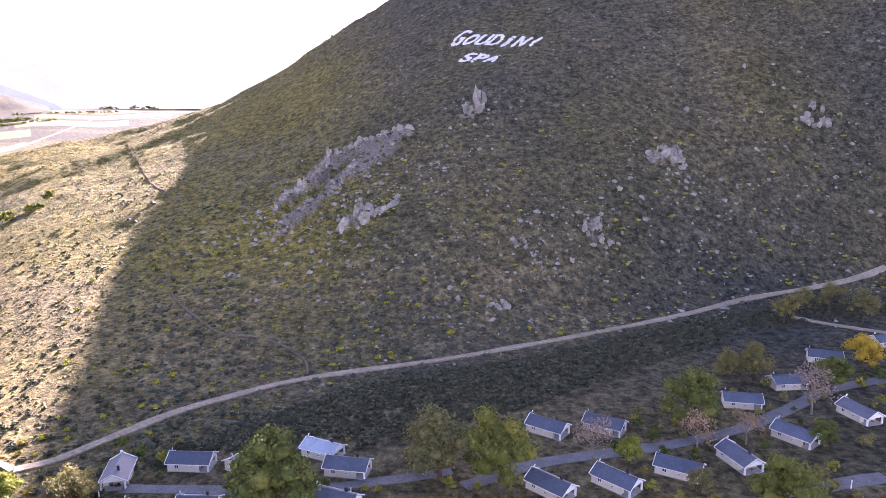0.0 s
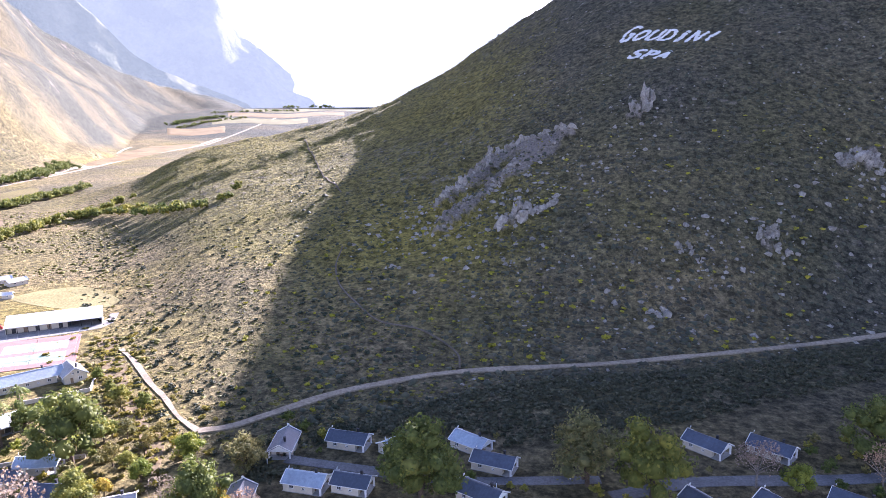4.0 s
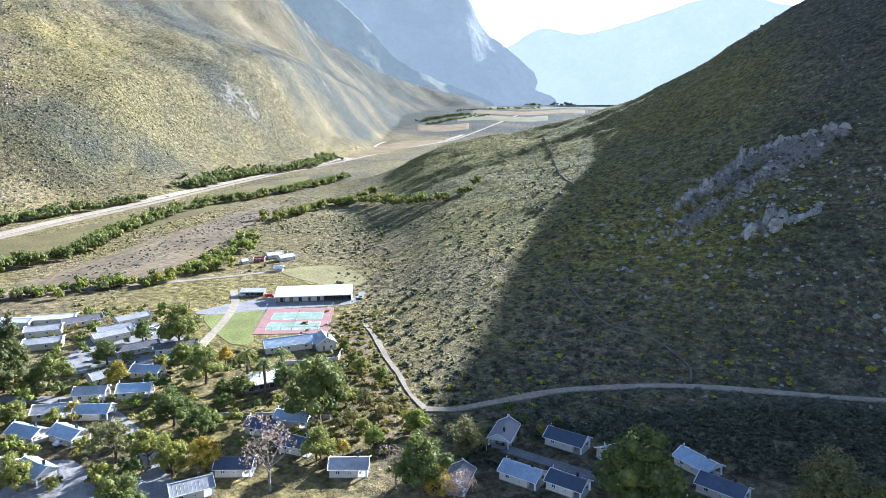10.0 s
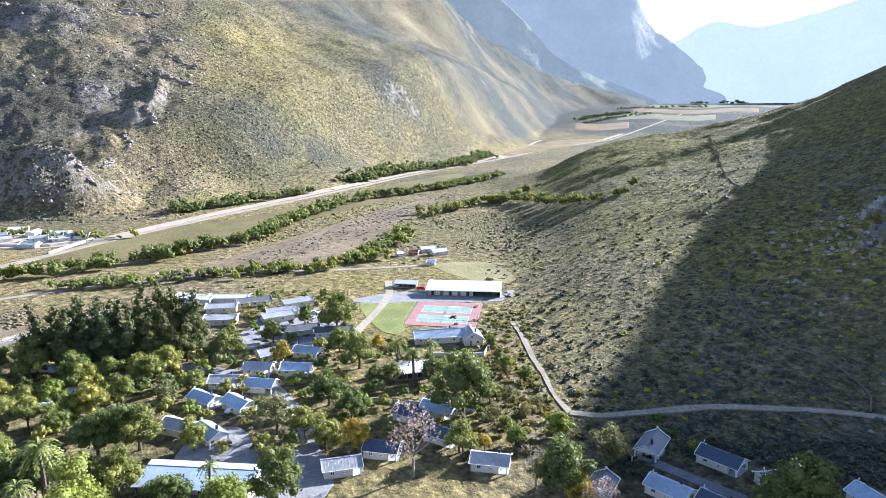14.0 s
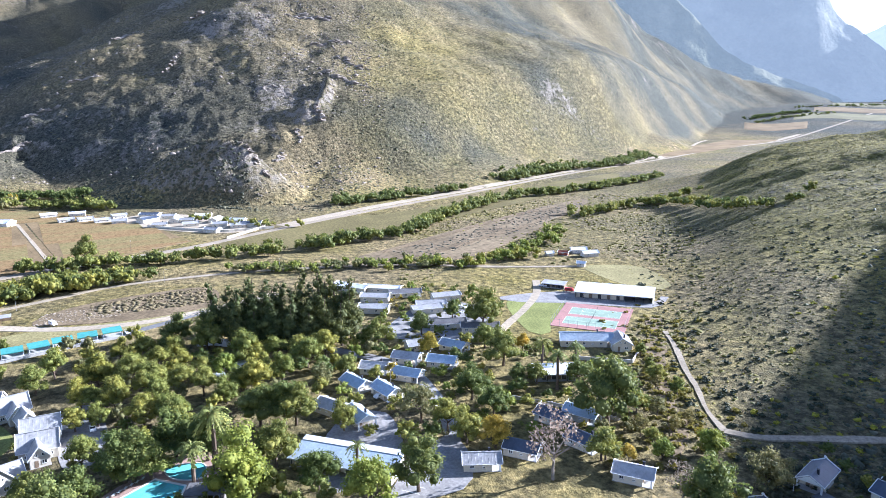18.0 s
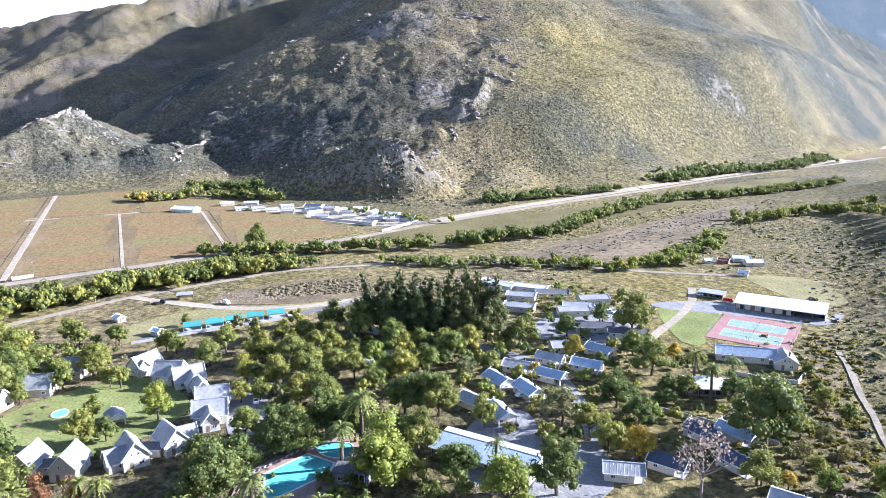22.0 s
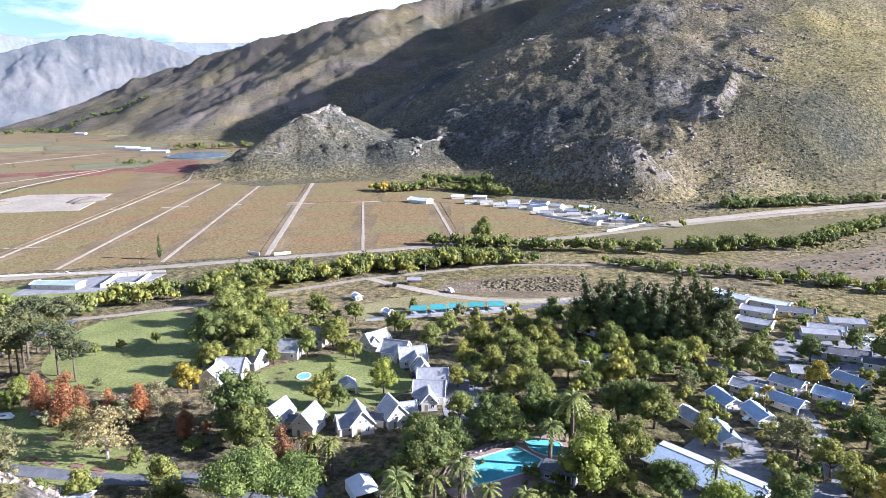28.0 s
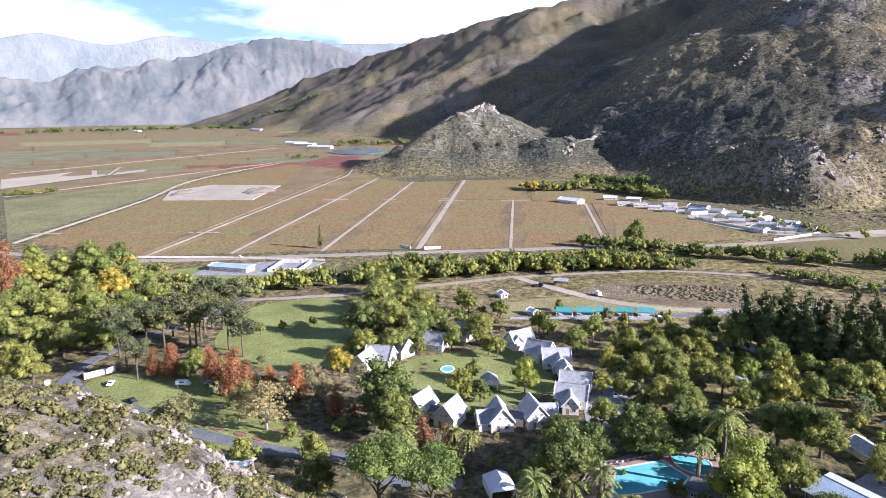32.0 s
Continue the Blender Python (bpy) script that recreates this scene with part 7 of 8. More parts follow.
def leaf_crown(rng, lobes, per_lobe, leaf, inner=0.78, squash=0.9, out_bias=0.6):
    """Leaf blades on the skins of several lobes, with a rough core in each. lobes: x, y, z, radius."""
    V, F, base = [], [], 0
    for lx, ly, lz, lr in lobes:
        n = max(8, int(per_lobe * (lr**2) * 4))
        d = rng.normal(size=(n, 3))
        d /= np.linalg.norm(d, axis=1)[:, None]
        d[:, 2] = np.where(d[:, 2] < -0.35, -d[:, 2], d[:, 2])
        rad = lr * rng.uniform(0.72, 1.10, n)[:, None]
        c = d * rad * np.array([1, 1, squash]) + (lx, ly, lz)
        nrm = d * out_bias + rng.normal(size=(n, 3)) * 0.55
        nrm /= np.linalg.norm(nrm, axis=1)[:, None]
        t = np.cross(nrm, rng.normal(size=(n, 3)))
        t /= np.linalg.norm(t, axis=1)[:, None]
        b = np.cross(nrm, t)
        s = leaf * rng.uniform(0.6, 1.3, n)[:, None]
        quad = np.stack([c - t * s - b * s * 0.5, c + t * s * 0.2 - b * s * 0.7 + nrm * s * 0.25, c + t * s + b * s * 0.4, c - t * s * 0.3 + b * s * 0.75 + nrm * s * 0.2], 1)
        V.append(quad.reshape(-1, 3))
        f = (np.arange(n) * 4)[:, None] + base
        F.append(np.concatenate([f + np.array([0, 1, 2]), f + np.array([0, 2, 3])]))
        base += 4 * n
        if inner > 0:
            core = ICO_V * lr * inner * 0.88 * rng.uniform(0.75, 1.1, (12, 1)) * np.array([1, 1, squash]) + (lx, ly, lz)
            V.append(core)
            F.append(ICO_F + base)
            base += 12
    return np.vstack(V), np.vstack(F)


def limbs(rng, height_, spread, r0, n=4):
    pieces = [tube([(0, 0, -0.03), (0.01, 0.01, height_ * 0.5), (0.02, -0.01, height_)], [r0, r0 * 0.75, r0 * 0.5], 7)]
    for i in range(n):
        a = 6.283 * i / n + rng.uniform(-0.4, 0.4)
        z = height_ * rng.uniform(0.6, 0.95)
        s = spread * rng.uniform(0.6, 1.0)
        pieces.append(tube([(0.01, 0, z), (0.4 * s * math.cos(a), 0.4 * s * math.sin(a), z + 0.35 * s), (s * math.cos(a), s * math.sin(a), z + 0.8 * s)], [r0 * 0.5, r0 * 0.33, r0 * 0.12], 5))
    return joined(*pieces)


def lobed(rng, n, rmin, rmax, zc, spread, rise):
    out = [(0, 0, zc, rmax)]
    for i in range(n):
        a = 6.283 * i / n + rng.uniform(-0.5, 0.5)
        q = rng.uniform(0.55, 1.0) * spread
        out.append((q * math.cos(a), q * math.sin(a), zc + rng.uniform(-rise, rise), rng.uniform(rmin, rmax)))
    return out


def palm_crown(rng, n=30, length=0.5):
    V, F, base = [], [], 0
    for i in range(n):
        a = 6.283 * i / n * 3.82 + rng.uniform(-0.1, 0.1)
        lift = rng.uniform(-0.25, 1.0)
        ln = length * rng.uniform(0.85, 1.1)
        s = np.linspace(0, 1, 8)
        rx = ln * s * math.cos(lift * 0.9) * 1.0
        z = ln * (s * math.sin(lift) * 1.1 - 0.75 * s**2.2)
        mid = np.stack([rx * math.cos(a), rx * math.sin(a), z], -1)
        side = np.array([-math.sin(a), math.cos(a), 0])
        for k in range(7):
            for sg in (-1, 1):
                w = 0.13 * length * (1 - 0.6 * abs(s[k] - 0.35))
                p0, p1 = mid[k], mid[k + 1]
                tip = (p0 + p1) / 2 + side * sg * w + np.array([rx[1] * math.cos(a) * 0.9, rx[1] * math.sin(a) * 0.9, -0.06 * length])
                V.append(np.array([p0, p1, tip]))
                F.append(np.array([[base, base + 1, base + 2]]))
                base += 3
    return np.vstack(V), np.vstack(F)


TREE_TEXT = {
    "o": ("tree", "rounded olive-green tree with dense crown", "tree"), "d": ("tree", "dense dark green broadleaf tree", "tree"), "y": ("tree", "bright yellow-green tree with leafy crown", "tree"),
    "g": ("tree", "golden-yellow autumn tree with full crown", "tree"), "r": ("tree", "narrow russet-red tree in autumn leaf", "tree"), "l": ("tree", "greyish-green tree with loose drooping crown", "tree"),
    "b": ("tree", "pale autumn tree with thinning leaves", "tree"), "w": ("bare_tree", "bare tree with greyish-pink twigs", "tree"), "p": ("palm_tree", "palm tree with a crown of arching fronds", "palm tree"),
    "c": ("conifer", "tall dark conifer in a dense row", "conifer"), "k": ("pine_tree", "tall pine with bare trunk and high crown", "pine tree"), "u": ("umbrella_pine", "broad umbrella pine with flat dense crown", "pine tree"),
}


def make_tree(kind, variant, big=False):
    """A tree whose crown is one metre wide, to be scaled."""
    rng = np.random.default_rng(1000 + 37 * variant + ord(kind) + (500 if big else 0))
    name, label, cat = TREE_TEXT[kind]
    ob = thing(name, label, cat)
    many = 3.2 if big else 2.1
    leaf = 0.023 if big else 0.028
    bark = M_PALEBARK if kind in "wb" else M_BARK
    if kind == "p":
        v, f = palm_crown(rng)
        trunk_h = 1.45 if variant % 2 == 0 else 1.0
        part("trunk", tube([(0, 0, -0.03), (0.02, 0, trunk_h * 0.5), (0.0, 0.02, trunk_h)], [0.075, 0.055, 0.06], 8), bark, ob, "fibrous palm trunk")
        v[:, 2] += trunk_h
        skirt = leaf_crown(rng, [(0, 0, trunk_h - 0.08, 0.11)], 900, 0.03, 0.8)
        ob_c = new("crown", array_mesh("crown", v, f, LEAF["p"]))
        ob_c.parent = ob
        sk = new("dead_fronds", array_mesh("dead_fronds", *skirt, LEAF["b"]))
        sk.parent = ob
        return ob
    if kind == "c":
        lobes = [(rng.uniform(-0.12, 0.12), rng.uniform(-0.12, 0.12), 0.35 + 1.55 * t, 0.40 * (1 - 0.72 * t**1.4) * rng.uniform(0.8, 1.05)) for t in np.linspace(0, 1, 10)]
        lobes += [(0.3 * math.cos(a), 0.3 * math.sin(a), rng.uniform(0.35, 1.0), 0.24) for a in rng.uniform(0, 6.28, 6)]
        v, f = leaf_crown(rng, lobes, 170 * many, leaf * 1.05)
        part("trunk", tube([(0, 0, -0.03), (0, 0, 1.0), (0, 0, 1.9)], [0.05, 0.035, 0.01], 6), bark, ob)
    elif kind == "k":
        lobes = lobed(rng, 10, 0.15, 0.26, 1.15, 0.42, 0.22) + [(0.1, 0.05, 0.85, 0.18), (-0.12, 0.1, 1.42, 0.22), (0.2, -0.2, 0.95, 0.16)]
        v, f = leaf_crown(rng, lobes, 330 * many, leaf * 0.9, 0.7, 0.75)
        part("trunk", limbs(rng, 1.1, 0.3, 0.035, 5), bark, ob, "tall bare trunk")
    elif kind == "u":
        lobes = lobed(rng, 11, 0.18, 0.24, 0.82, 0.36, 0.05) + [(0.2, 0.1, 0.9, 0.2), (-0.15, 0.18, 0.9, 0.2)]
        v, f = leaf_crown(rng, lobes, 420 * many, leaf * 0.7, 0.85, 0.7)
        part("trunk", limbs(rng, 0.5, 0.36, 0.035, 6), bark, ob, "forked leaning trunk")
    elif kind == "r":
        lobes = [(rng.uniform(-0.1, 0.1), rng.uniform(-0.1, 0.1), 0.25 + 1.15 * t, 0.50 * (1 - 0.6 * t) * rng.uniform(0.75, 1.15)) for t in np.linspace(0, 1, 7)]
        v, f = leaf_crown(rng, lobes, 260 * many, leaf * 0.9, 0.55)
        part("trunk", tube([(0, 0, -0.03), (0, 0, 0.7), (0, 0, 1.3)], [0.035, 0.025, 0.01], 6), bark, ob)
    elif kind == "w":
        lobes = lobed(rng, 8, 0.15, 0.24, 0.62, 0.34, 0.2)
        v, f = leaf_crown(rng, lobes, 520, 0.02, 0.0, 1.0, 0.1)
        v = v.copy()
        part("trunk", limbs(rng, 0.4, 0.42, 0.028, 8), bark, ob, "forked bare limbs")
    elif kind in "lb":
        lobes = lobed(rng, 12, 0.10, 0.18, 0.5, 0.36, 0.22) + lobed(rng, 6, 0.1, 0.17, 0.66, 0.2, 0.14) + [(0.05, 0, 0.84, 0.14), (0, 0.1, 0.28, 0.16)]
        v, f = leaf_crown(rng, lobes, 400 * many, leaf * 0.68, 0.6 if kind == "l" else 0.4)
        part("trunk", limbs(rng, 0.35, 0.33, 0.03, 5), bark, ob)
    else:
        lobes = lobed(rng, 11 + variant % 3, 0.11, 0.19, 0.44, 0.36, 0.16) + lobed(rng, 7, 0.12, 0.2, 0.6, 0.22, 0.1)
        lobes += [(rng.uniform(-0.16, 0.16), rng.uniform(-0.16, 0.16), 0.74 + 0.04 * variant + rng.uniform(-0.06, 0.06), rng.uniform(0.11, 0.17)) for _ in range(4)]
        v, f = leaf_crown(rng, lobes, 330 * many, leaf * 0.78, 0.8)
        part("trunk", limbs(rng, 0.3, 0.3, 0.035, 5), bark, ob)
    crown = new("crown", array_mesh("crown", v, f, LEAF[kind]))
    crown.parent = ob
    return ob


PROTO = {}


def plant(kind, x, y, size, rng):
    big = size > 11.5 and kind in "odylub"
    variant = int(rng.integers(0, 3 if kind in "odylp" else 2))
    key = (kind, variant, big)
    first = key not in PROTO
    if first:
        PROTO[key] = make_tree(kind, variant, big)
    m = pose(x, y, zat(x, y) - 0.05, 0, 0, rng.uniform(0, 360)) @ Matrix.Diagonal((size, size, size * rng.uniform(0.88, 1.12), 1))
    if first:
        PROTO[key].matrix_world = m
        return
    k = PROTO[key].scale
    copy_thing(PROTO[key], m @ Matrix.Diagonal((1 / k.x, 1 / k.y, 1 / k.z, 1)))


tree_rng = np.random.default_rng(11)
cypress = make_tree("c", 7)
cypress.matrix_world = pose(-437, -181, zat(-437, -181)) @ Matrix.Diagonal((4.4, 4.4, 9.0, 1))
tagged(cypress, "slender dark cypress standing by the valley road", "cypress")
for x, y, size in ((-231.9, -172.4, 12), (-258.3, -162.8, 13), (-243.2, -157.6, 12), (-268.6, -153.8, 12), (-265.4, -163.2, 13), (-263.5, -157.0, 11), (-225, -180, 12), (-276, -160, 11), (-213, -168, 12)):
    plant("k", x, y, size * 1.15, tree_rng)
for x, y, size, kind in ((-211, -156, 6, "r"), (-214.8, -150.5, 6.5, "r"), (-219.9, -137.8, 6.5, "r"), (-207.9, -122, 7.5, "r"), (-209.9, -117.5, 6, "r"), (-207.6, -107, 6, "r"), (-205.4, -96.5, 7, "r"), (-190.3, -77, 5.5, "r"), (-170.7, -35.2, 4.5, "r"),
                         (-212.4, -105, 6, "w"), (-207.3, -91.4, 7, "b"), (-213.6, -90.5, 6.5, "w"), (-176.2, -86.2, 3.5, "l"), (-228.3, -121, 4.5, "l"), (-270, -130.6, 4, "b"), (-264.7, -139.8, 4, "d"), (-278.6, -121, 4.5, "o"), (-226, -146.7, 6, "y"), (-221.9, -133.9, 6, "o"), (-200, -102, 5, "b"), (-216, -112, 5.5, "b")):
    plant(kind, x, y, size, tree_rng)
plant("d", -481, 31, 19, tree_rng)
for x, y, size in ((-279, 71, 12.5), (-275, 77, 13), (-272, 84, 13), (-270, 92, 12.5), (-266, 98, 13), (-263, 104, 12.5), (-260, 110, 12), (-283, 62, 12), (-268, 75, 10.5), (-261, 88, 10.5), (-254, 100, 10.5)):
    plant("c", x, y, size, tree_rng)
for x, y, size, kind in TREES:
    plant(kind, x, y, size * (1.0 if kind == "c" else 1.08), tree_rng)

BUILT = [(r[0], r[1]) for r in HILLSIDE_COTTAGES + TRACK_COTTAGES + TRACK_COTTAGES_B + MID + LOW + OFFICE + CHALET_GABLES + CHALET_LONG + CARPORTS + TENNIS_HOUSE]
BUILT += [(-160, 66), (-150, 72), (-170, 60), (-178, 157), (-172, 18), (-166, 10), (-180, 28), (-158, -20), (-150, -90), (-180, -161), (-241, 53), (-254, 32)]


def fill_trees(poly, n, kinds, lo, hi, gap, label, keep_off=7.5):
    """The uncounted rest of a grove, joined, apart from buildings and single trees."""
    rng = np.random.default_rng(n + len(kinds))
    px, py = np.array(poly, float).T
    done = [(t[0], t[1]) for t in TREES]
    bank = {k: ([], [], [0]) for k in set(kinds)}
    made = 0
    for _ in range(n * 14):
        x, y = rng.uniform(px.min(), px.max()), rng.uniform(py.min(), py.max())
        if not inside_poly(np.array([x]), np.array([y]), poly)[0]:
            continue
        if min(math.hypot(x - a, y - b) for a, b in done) < gap or min(math.hypot(x - a, y - b) for a, b in BUILT) < keep_off:
            continue
        kind = kinds[int(rng.integers(0, len(kinds)))]
        s = rng.uniform(lo, hi)
        v, f = leaf_crown(rng, lobed(rng, 9, 0.13, 0.22, 0.45, 0.34, 0.18) + [(0.05, 0.08, 0.70, 0.17)], 120 if s > 4.5 else 50, 0.048 if s > 4.5 else 0.07, 0.84)
        stem, sf = tube([(0, 0, -0.03), (0.01, 0, 0.3), (0.02, 0, 0.5)], [0.03, 0.024, 0.015], 5)
        V, F, base = bank[kind]
        V.append(v * (s, s, s * rng.uniform(0.85, 1.15)) + (x, y, zat(x, y) - 0.05))
        F.append(f + base[0])
        base[0] += len(v)
        done.append((x, y))
        made += 1
        if made >= n:
            break
    for kind, (V, F, base) in bank.items():
        if V:
            tagged(new("grove", array_mesh("grove", np.vstack(V), np.vstack(F), LEAF[kind])), label, "trees", kind="stuff")


fill_trees([(-305, 0), (-295, 115), (-232, 122), (-205, 62), (-198, 22), (-212, 16), (-250, 16)], 62, "ooodl", 5.5, 9.5, 5.0, "olive-green trees shading the caravan park")
fill_trees([(-205, -250), (-320, -345), (-352, -250), (-318, -192), (-262, -196), (-225, -200)], 190, "oodlly", 6.5, 11, 5.0, "thick mixed wood beside the entrance drive")
fill_trees([(-305, -118), (-332, -95), (-300, -40), (-268, -40), (-262, -80)], 34, "ood", 5.5, 9, 5.0, "dense trees between lawn and dirt road")
fill_trees([(-236, 100), (-190, 56), (-150, 104), (-172, 172), (-226, 165)], 34, "oody", 4.5, 8.5, 5.5, "green trees among the cottages")
fill_trees([(-196, -8), (-150, -14), (-146, 56), (-160, 46), (-188, 0)], 12, "odd", 5, 9, 6.0, "dark trees near the pool")
fill_trees([(-214, -128), (-190, -120), (-176, -62), (-200, -52)], 16, "blor", 4.5, 7.5, 4.5, "autumn trees along the park lane")
fill_trees([(-330, 160), (-300, 130), (-262, 122), (-232, 128), (-250, 190), (-290, 195)], 22, "ooy", 3.5, 6.5, 6.0, "small trees round the offices", 9)
fill_trees([(-130, 150), (-165, 185), (-182, 178), (-150, 130)], 26, "yll", 2.5, 5, 4.0, "yellowish bushes beside the gully")

# low garden shrubs and hedges between the houses
fill_trees([(-236, 100), (-190, 56), (-150, 104), (-100, 150), (-130, 170), (-172, 180), (-226, 170), (-240, 140)], 110, "odylg", 1.8, 4.2, 3.0, "garden shrubs among the cottages", 6.0)
fill_trees([(-100, 185), (-60, 140), (-20, 140), (100, 150), (170, 245), (60, 205), (-20, 186)], 110, "dol", 2.0, 5.0, 3.5, "dark garden shrubs round the shaded cottages", 8.0)
fill_trees([(-240, 14), (-190, -60), (-150, -40), (-140, 20), (-150, 60), (-200, 60)], 80, "odyl", 1.8, 4.0, 3.0, "garden shrubs near the pools", 6.0)
fill_trees([(-300, -45), (-262, -100), (-230, -90), (-200, -130), (-180, -70), (-200, -55), (-240, -70), (-280, -30)], 60, "odlb", 1.8, 4.2, 3.0, "garden shrubs beside the lawns", 6.0)
fill_trees([(-345, 130), (-300, 120), (-262, 122), (-232, 128), (-250, 200), (-300, 200)], 60, "odyg", 1.8, 4.0, 3.0, "garden shrubs round the offices", 7.0)


def wood(name, label, line, width, per_m, smin, smax, kinds, seed):
    """A band of far trees joined into one mesh per leaf colour."""
    rng = np.random.default_rng(seed)
    c = curve_points(line, 2.0)
    n = int(len(c) * 2.0 * per_m)
    i = rng.integers(0, len(c), n)
    p = c[i] + rng.normal(size=(n, 2)) * width * 0.4
    for kind in kinds:
        pick = rng.random(n) < 1.0 / len(kinds) if len(kinds) > 1 else np.ones(n, bool)
        V, F, base = [], [], 0
        for (x, y), z in zip(p[pick], height(p[pick][:, 0], p[pick][:, 1]) if pick.any() else ()):
            s = rng.uniform(smin, smax)
            lobes = lobed(rng, 5, 0.16, 0.27, 0.42, 0.31, 0.17)
            v, f = leaf_crown(rng, lobes, 42, 0.066, 0.8)
            V.append(v * (s, s, s * rng.uniform(0.85, 1.35)) + (x, y, z - 0.1))
            F.append(f + base)
            base += len(v)
        if V:
            ob = new(name, array_mesh(name, np.vstack(V), np.vstack(F), LEAF[kind]))
            tagged(ob, label, "woods", kind="stuff")


for k, (line, width, per_m, lo, hi, kinds, label) in enumerate((
    (WOOD_A, 16, 1.0, 7, 12, "ddo", "dense olive-green trees along the river"), (WOOD_B, 9, 0.7, 7, 11, "ddo", "trees between road and river"),
    (WOOD_C, 11, 0.75, 7, 12, "ddo", "dark river trees in an uneven line"), (REEDS, 11, 1.3, 4, 7, "ly", "pale reeds and willows by the river"),
    (WOOD_D, 12, 0.5, 7, 11, "do", "dark trees beyond the river bed"), (WOOD_E, 9, 0.5, 6, 10, "ddo", "trees on the sunny lower slope"),
    (WOOD_F, 10, 0.5, 8, 13, "d", "dark trees along the mountain road"), (WOOD_G, 18, 0.55, 8, 15, "d", "dark trees along the mountain road"),
    ([(-800, -75), (-780, -52), (-795, -25), (-822, -4)], 18, 0.9, 8, 14, "ogyl", "autumn garden trees round the farmhouse"), ([(-866, -14), (-864, 22), (-832, 60)], 17, 1.1, 8, 13, "d", "dark wood at the foot of the crags"), ([(-735, 590), (-775, 665), (-800, 735)], 20, 0.35, 5, 10, "d", "dark bushes in a hollow of the slope"), (WOOD_I, 12, 0.6, 5, 9, "yo", "bright bushes beside the river bed"),
    (WOOD_J, 13, 0.9, 7, 12, "ddo", "dense trees along the dirt road"), (WOOD_K, 24, 1.4, 7, 12, "ol", "thick mixed wood beside the drive"),
    (WOOD_L, 22, 1.0, 7, 13, "olg", "thick autumn-tinged wood by the road"), (HEDGE_M, 6, 0.5, 5, 9, "do", "hedge between fields"),
    ([(-1420, 2060), (-1450, 2240), (-1430, 2420)], 26, 0.35, 8, 16, "d", "dark trees round a farm far up the valley"), ([toward(34, 2350)[:2], toward(31.5, 2600)[:2], toward(29, 2750)[:2]], 16, 0.16, 6, 13, "d", "dark tree belt far up the valley"), ([toward(32, 3000)[:2], toward(29, 3080)[:2], toward(25, 3100)[:2]], 16, 0.14, 8, 15, "d", "dark tree belt far up the valley"), ([toward(27, 3320)[:2], toward(22, 3320)[:2]], 26, 0.10, 12, 22, "d", "dark wood at the valley's head"),
    ([(-800, 8), (-765, 45), (-728, 70)], 14, 0.7, 8, 14, "d", "dark wood at the mountain's foot"), ([(-620, 125), (-575, 150), (-530, 190)], 14, 0.25, 5, 9, "do", "trees behind the farm cottages"),
    ([toward(a, 3150)[:2] for a in (112, 118, 124, 130, 136)], 30, 0.10, 14, 26, "d", "dark tree belt far across the plain"), ([toward(a, 1720)[:2] for a in (104.5, 107, 110.5)], 22, 0.30, 11, 19, "ld", "tall trees at the foot of the long slope"),
    ([toward(a, 1330)[:2] for a in (112.2, 113.4, 114.6)], 12, 0.3, 6, 12, "do", "bushes along a field edge on the plain"),
    (WOOD_N, 8, 0.5, 4, 8, "yo", "bright bushes by the farm"),
)):
    wood("woods", label, line, width, per_m, lo, hi, kinds, 300 + k)

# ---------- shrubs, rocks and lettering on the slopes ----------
# first two tones paint the hill's shaded and sunny sides into the leaves
M_SHRUB = leafy("shade_toned_dry_shrubs", (0.029, 0.033, 0.029), (0.072, 0.074, 0.062), (0.15, 0.13, 0.095), trans=0.08)
M_SUNSHRUB = leafy("sun_toned_shrubs", (0.095, 0.094, 0.028), (0.20, 0.186, 0.046), (0.32, 0.27, 0.07), trans=0.45)
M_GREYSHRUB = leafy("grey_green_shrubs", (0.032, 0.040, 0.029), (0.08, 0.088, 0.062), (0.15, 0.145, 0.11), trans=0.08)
M_MOUNTSHRUB = leafy("mountain_shrubs", (0.03, 0.034, 0.024), (0.07, 0.074, 0.050), (0.12, 0.115, 0.082), trans=0.08)
M_FLANKSHRUB = leafy("flank_shrubs", (0.085, 0.088, 0.045), (0.16, 0.155, 0.080), (0.24, 0.21, 0.12), trans=0.25)
M_BROWNBRUSH = leafy("brown_brush", (0.09, 0.072, 0.042), (0.19, 0.145, 0.085), (0.27, 0.20, 0.12), trans=0.2)
M_YELLOW = leafy("yellow_bloom_shrubs", (0.15, 0.165, 0.02), (0.29, 0.295, 0.035), (0.38, 0.36, 0.05), trans=0.1)
M_STONE = surface("pale_stone", (0.30, 0.275, 0.23), 0.95, 0.9, 0.4, 0.15, 0.5, 0.08, spread=0.15)
M_WARMSTONE = surface("warm_pale_stone", (0.30, 0.25, 0.185), 0.95, 1.2, 0.3, 0.3, 0.55, 0.05)
M_CRAG = surface("weathered_crag", (0.28, 0.236, 0.188), 0.95, 0.5, 0.4, 0.1, 0.5, 0.1, spread=0.15)
M_LIME = surface("whitewashed_stone", (0.66, 0.66, 0.645), 0.9, 1.5, 0.08, 0.4, 0.85)
srng = np.random.default_rng(77)


def polar(az, r):
    a = np.radians(az)
    return -r * np.sin(a), r * np.cos(a)


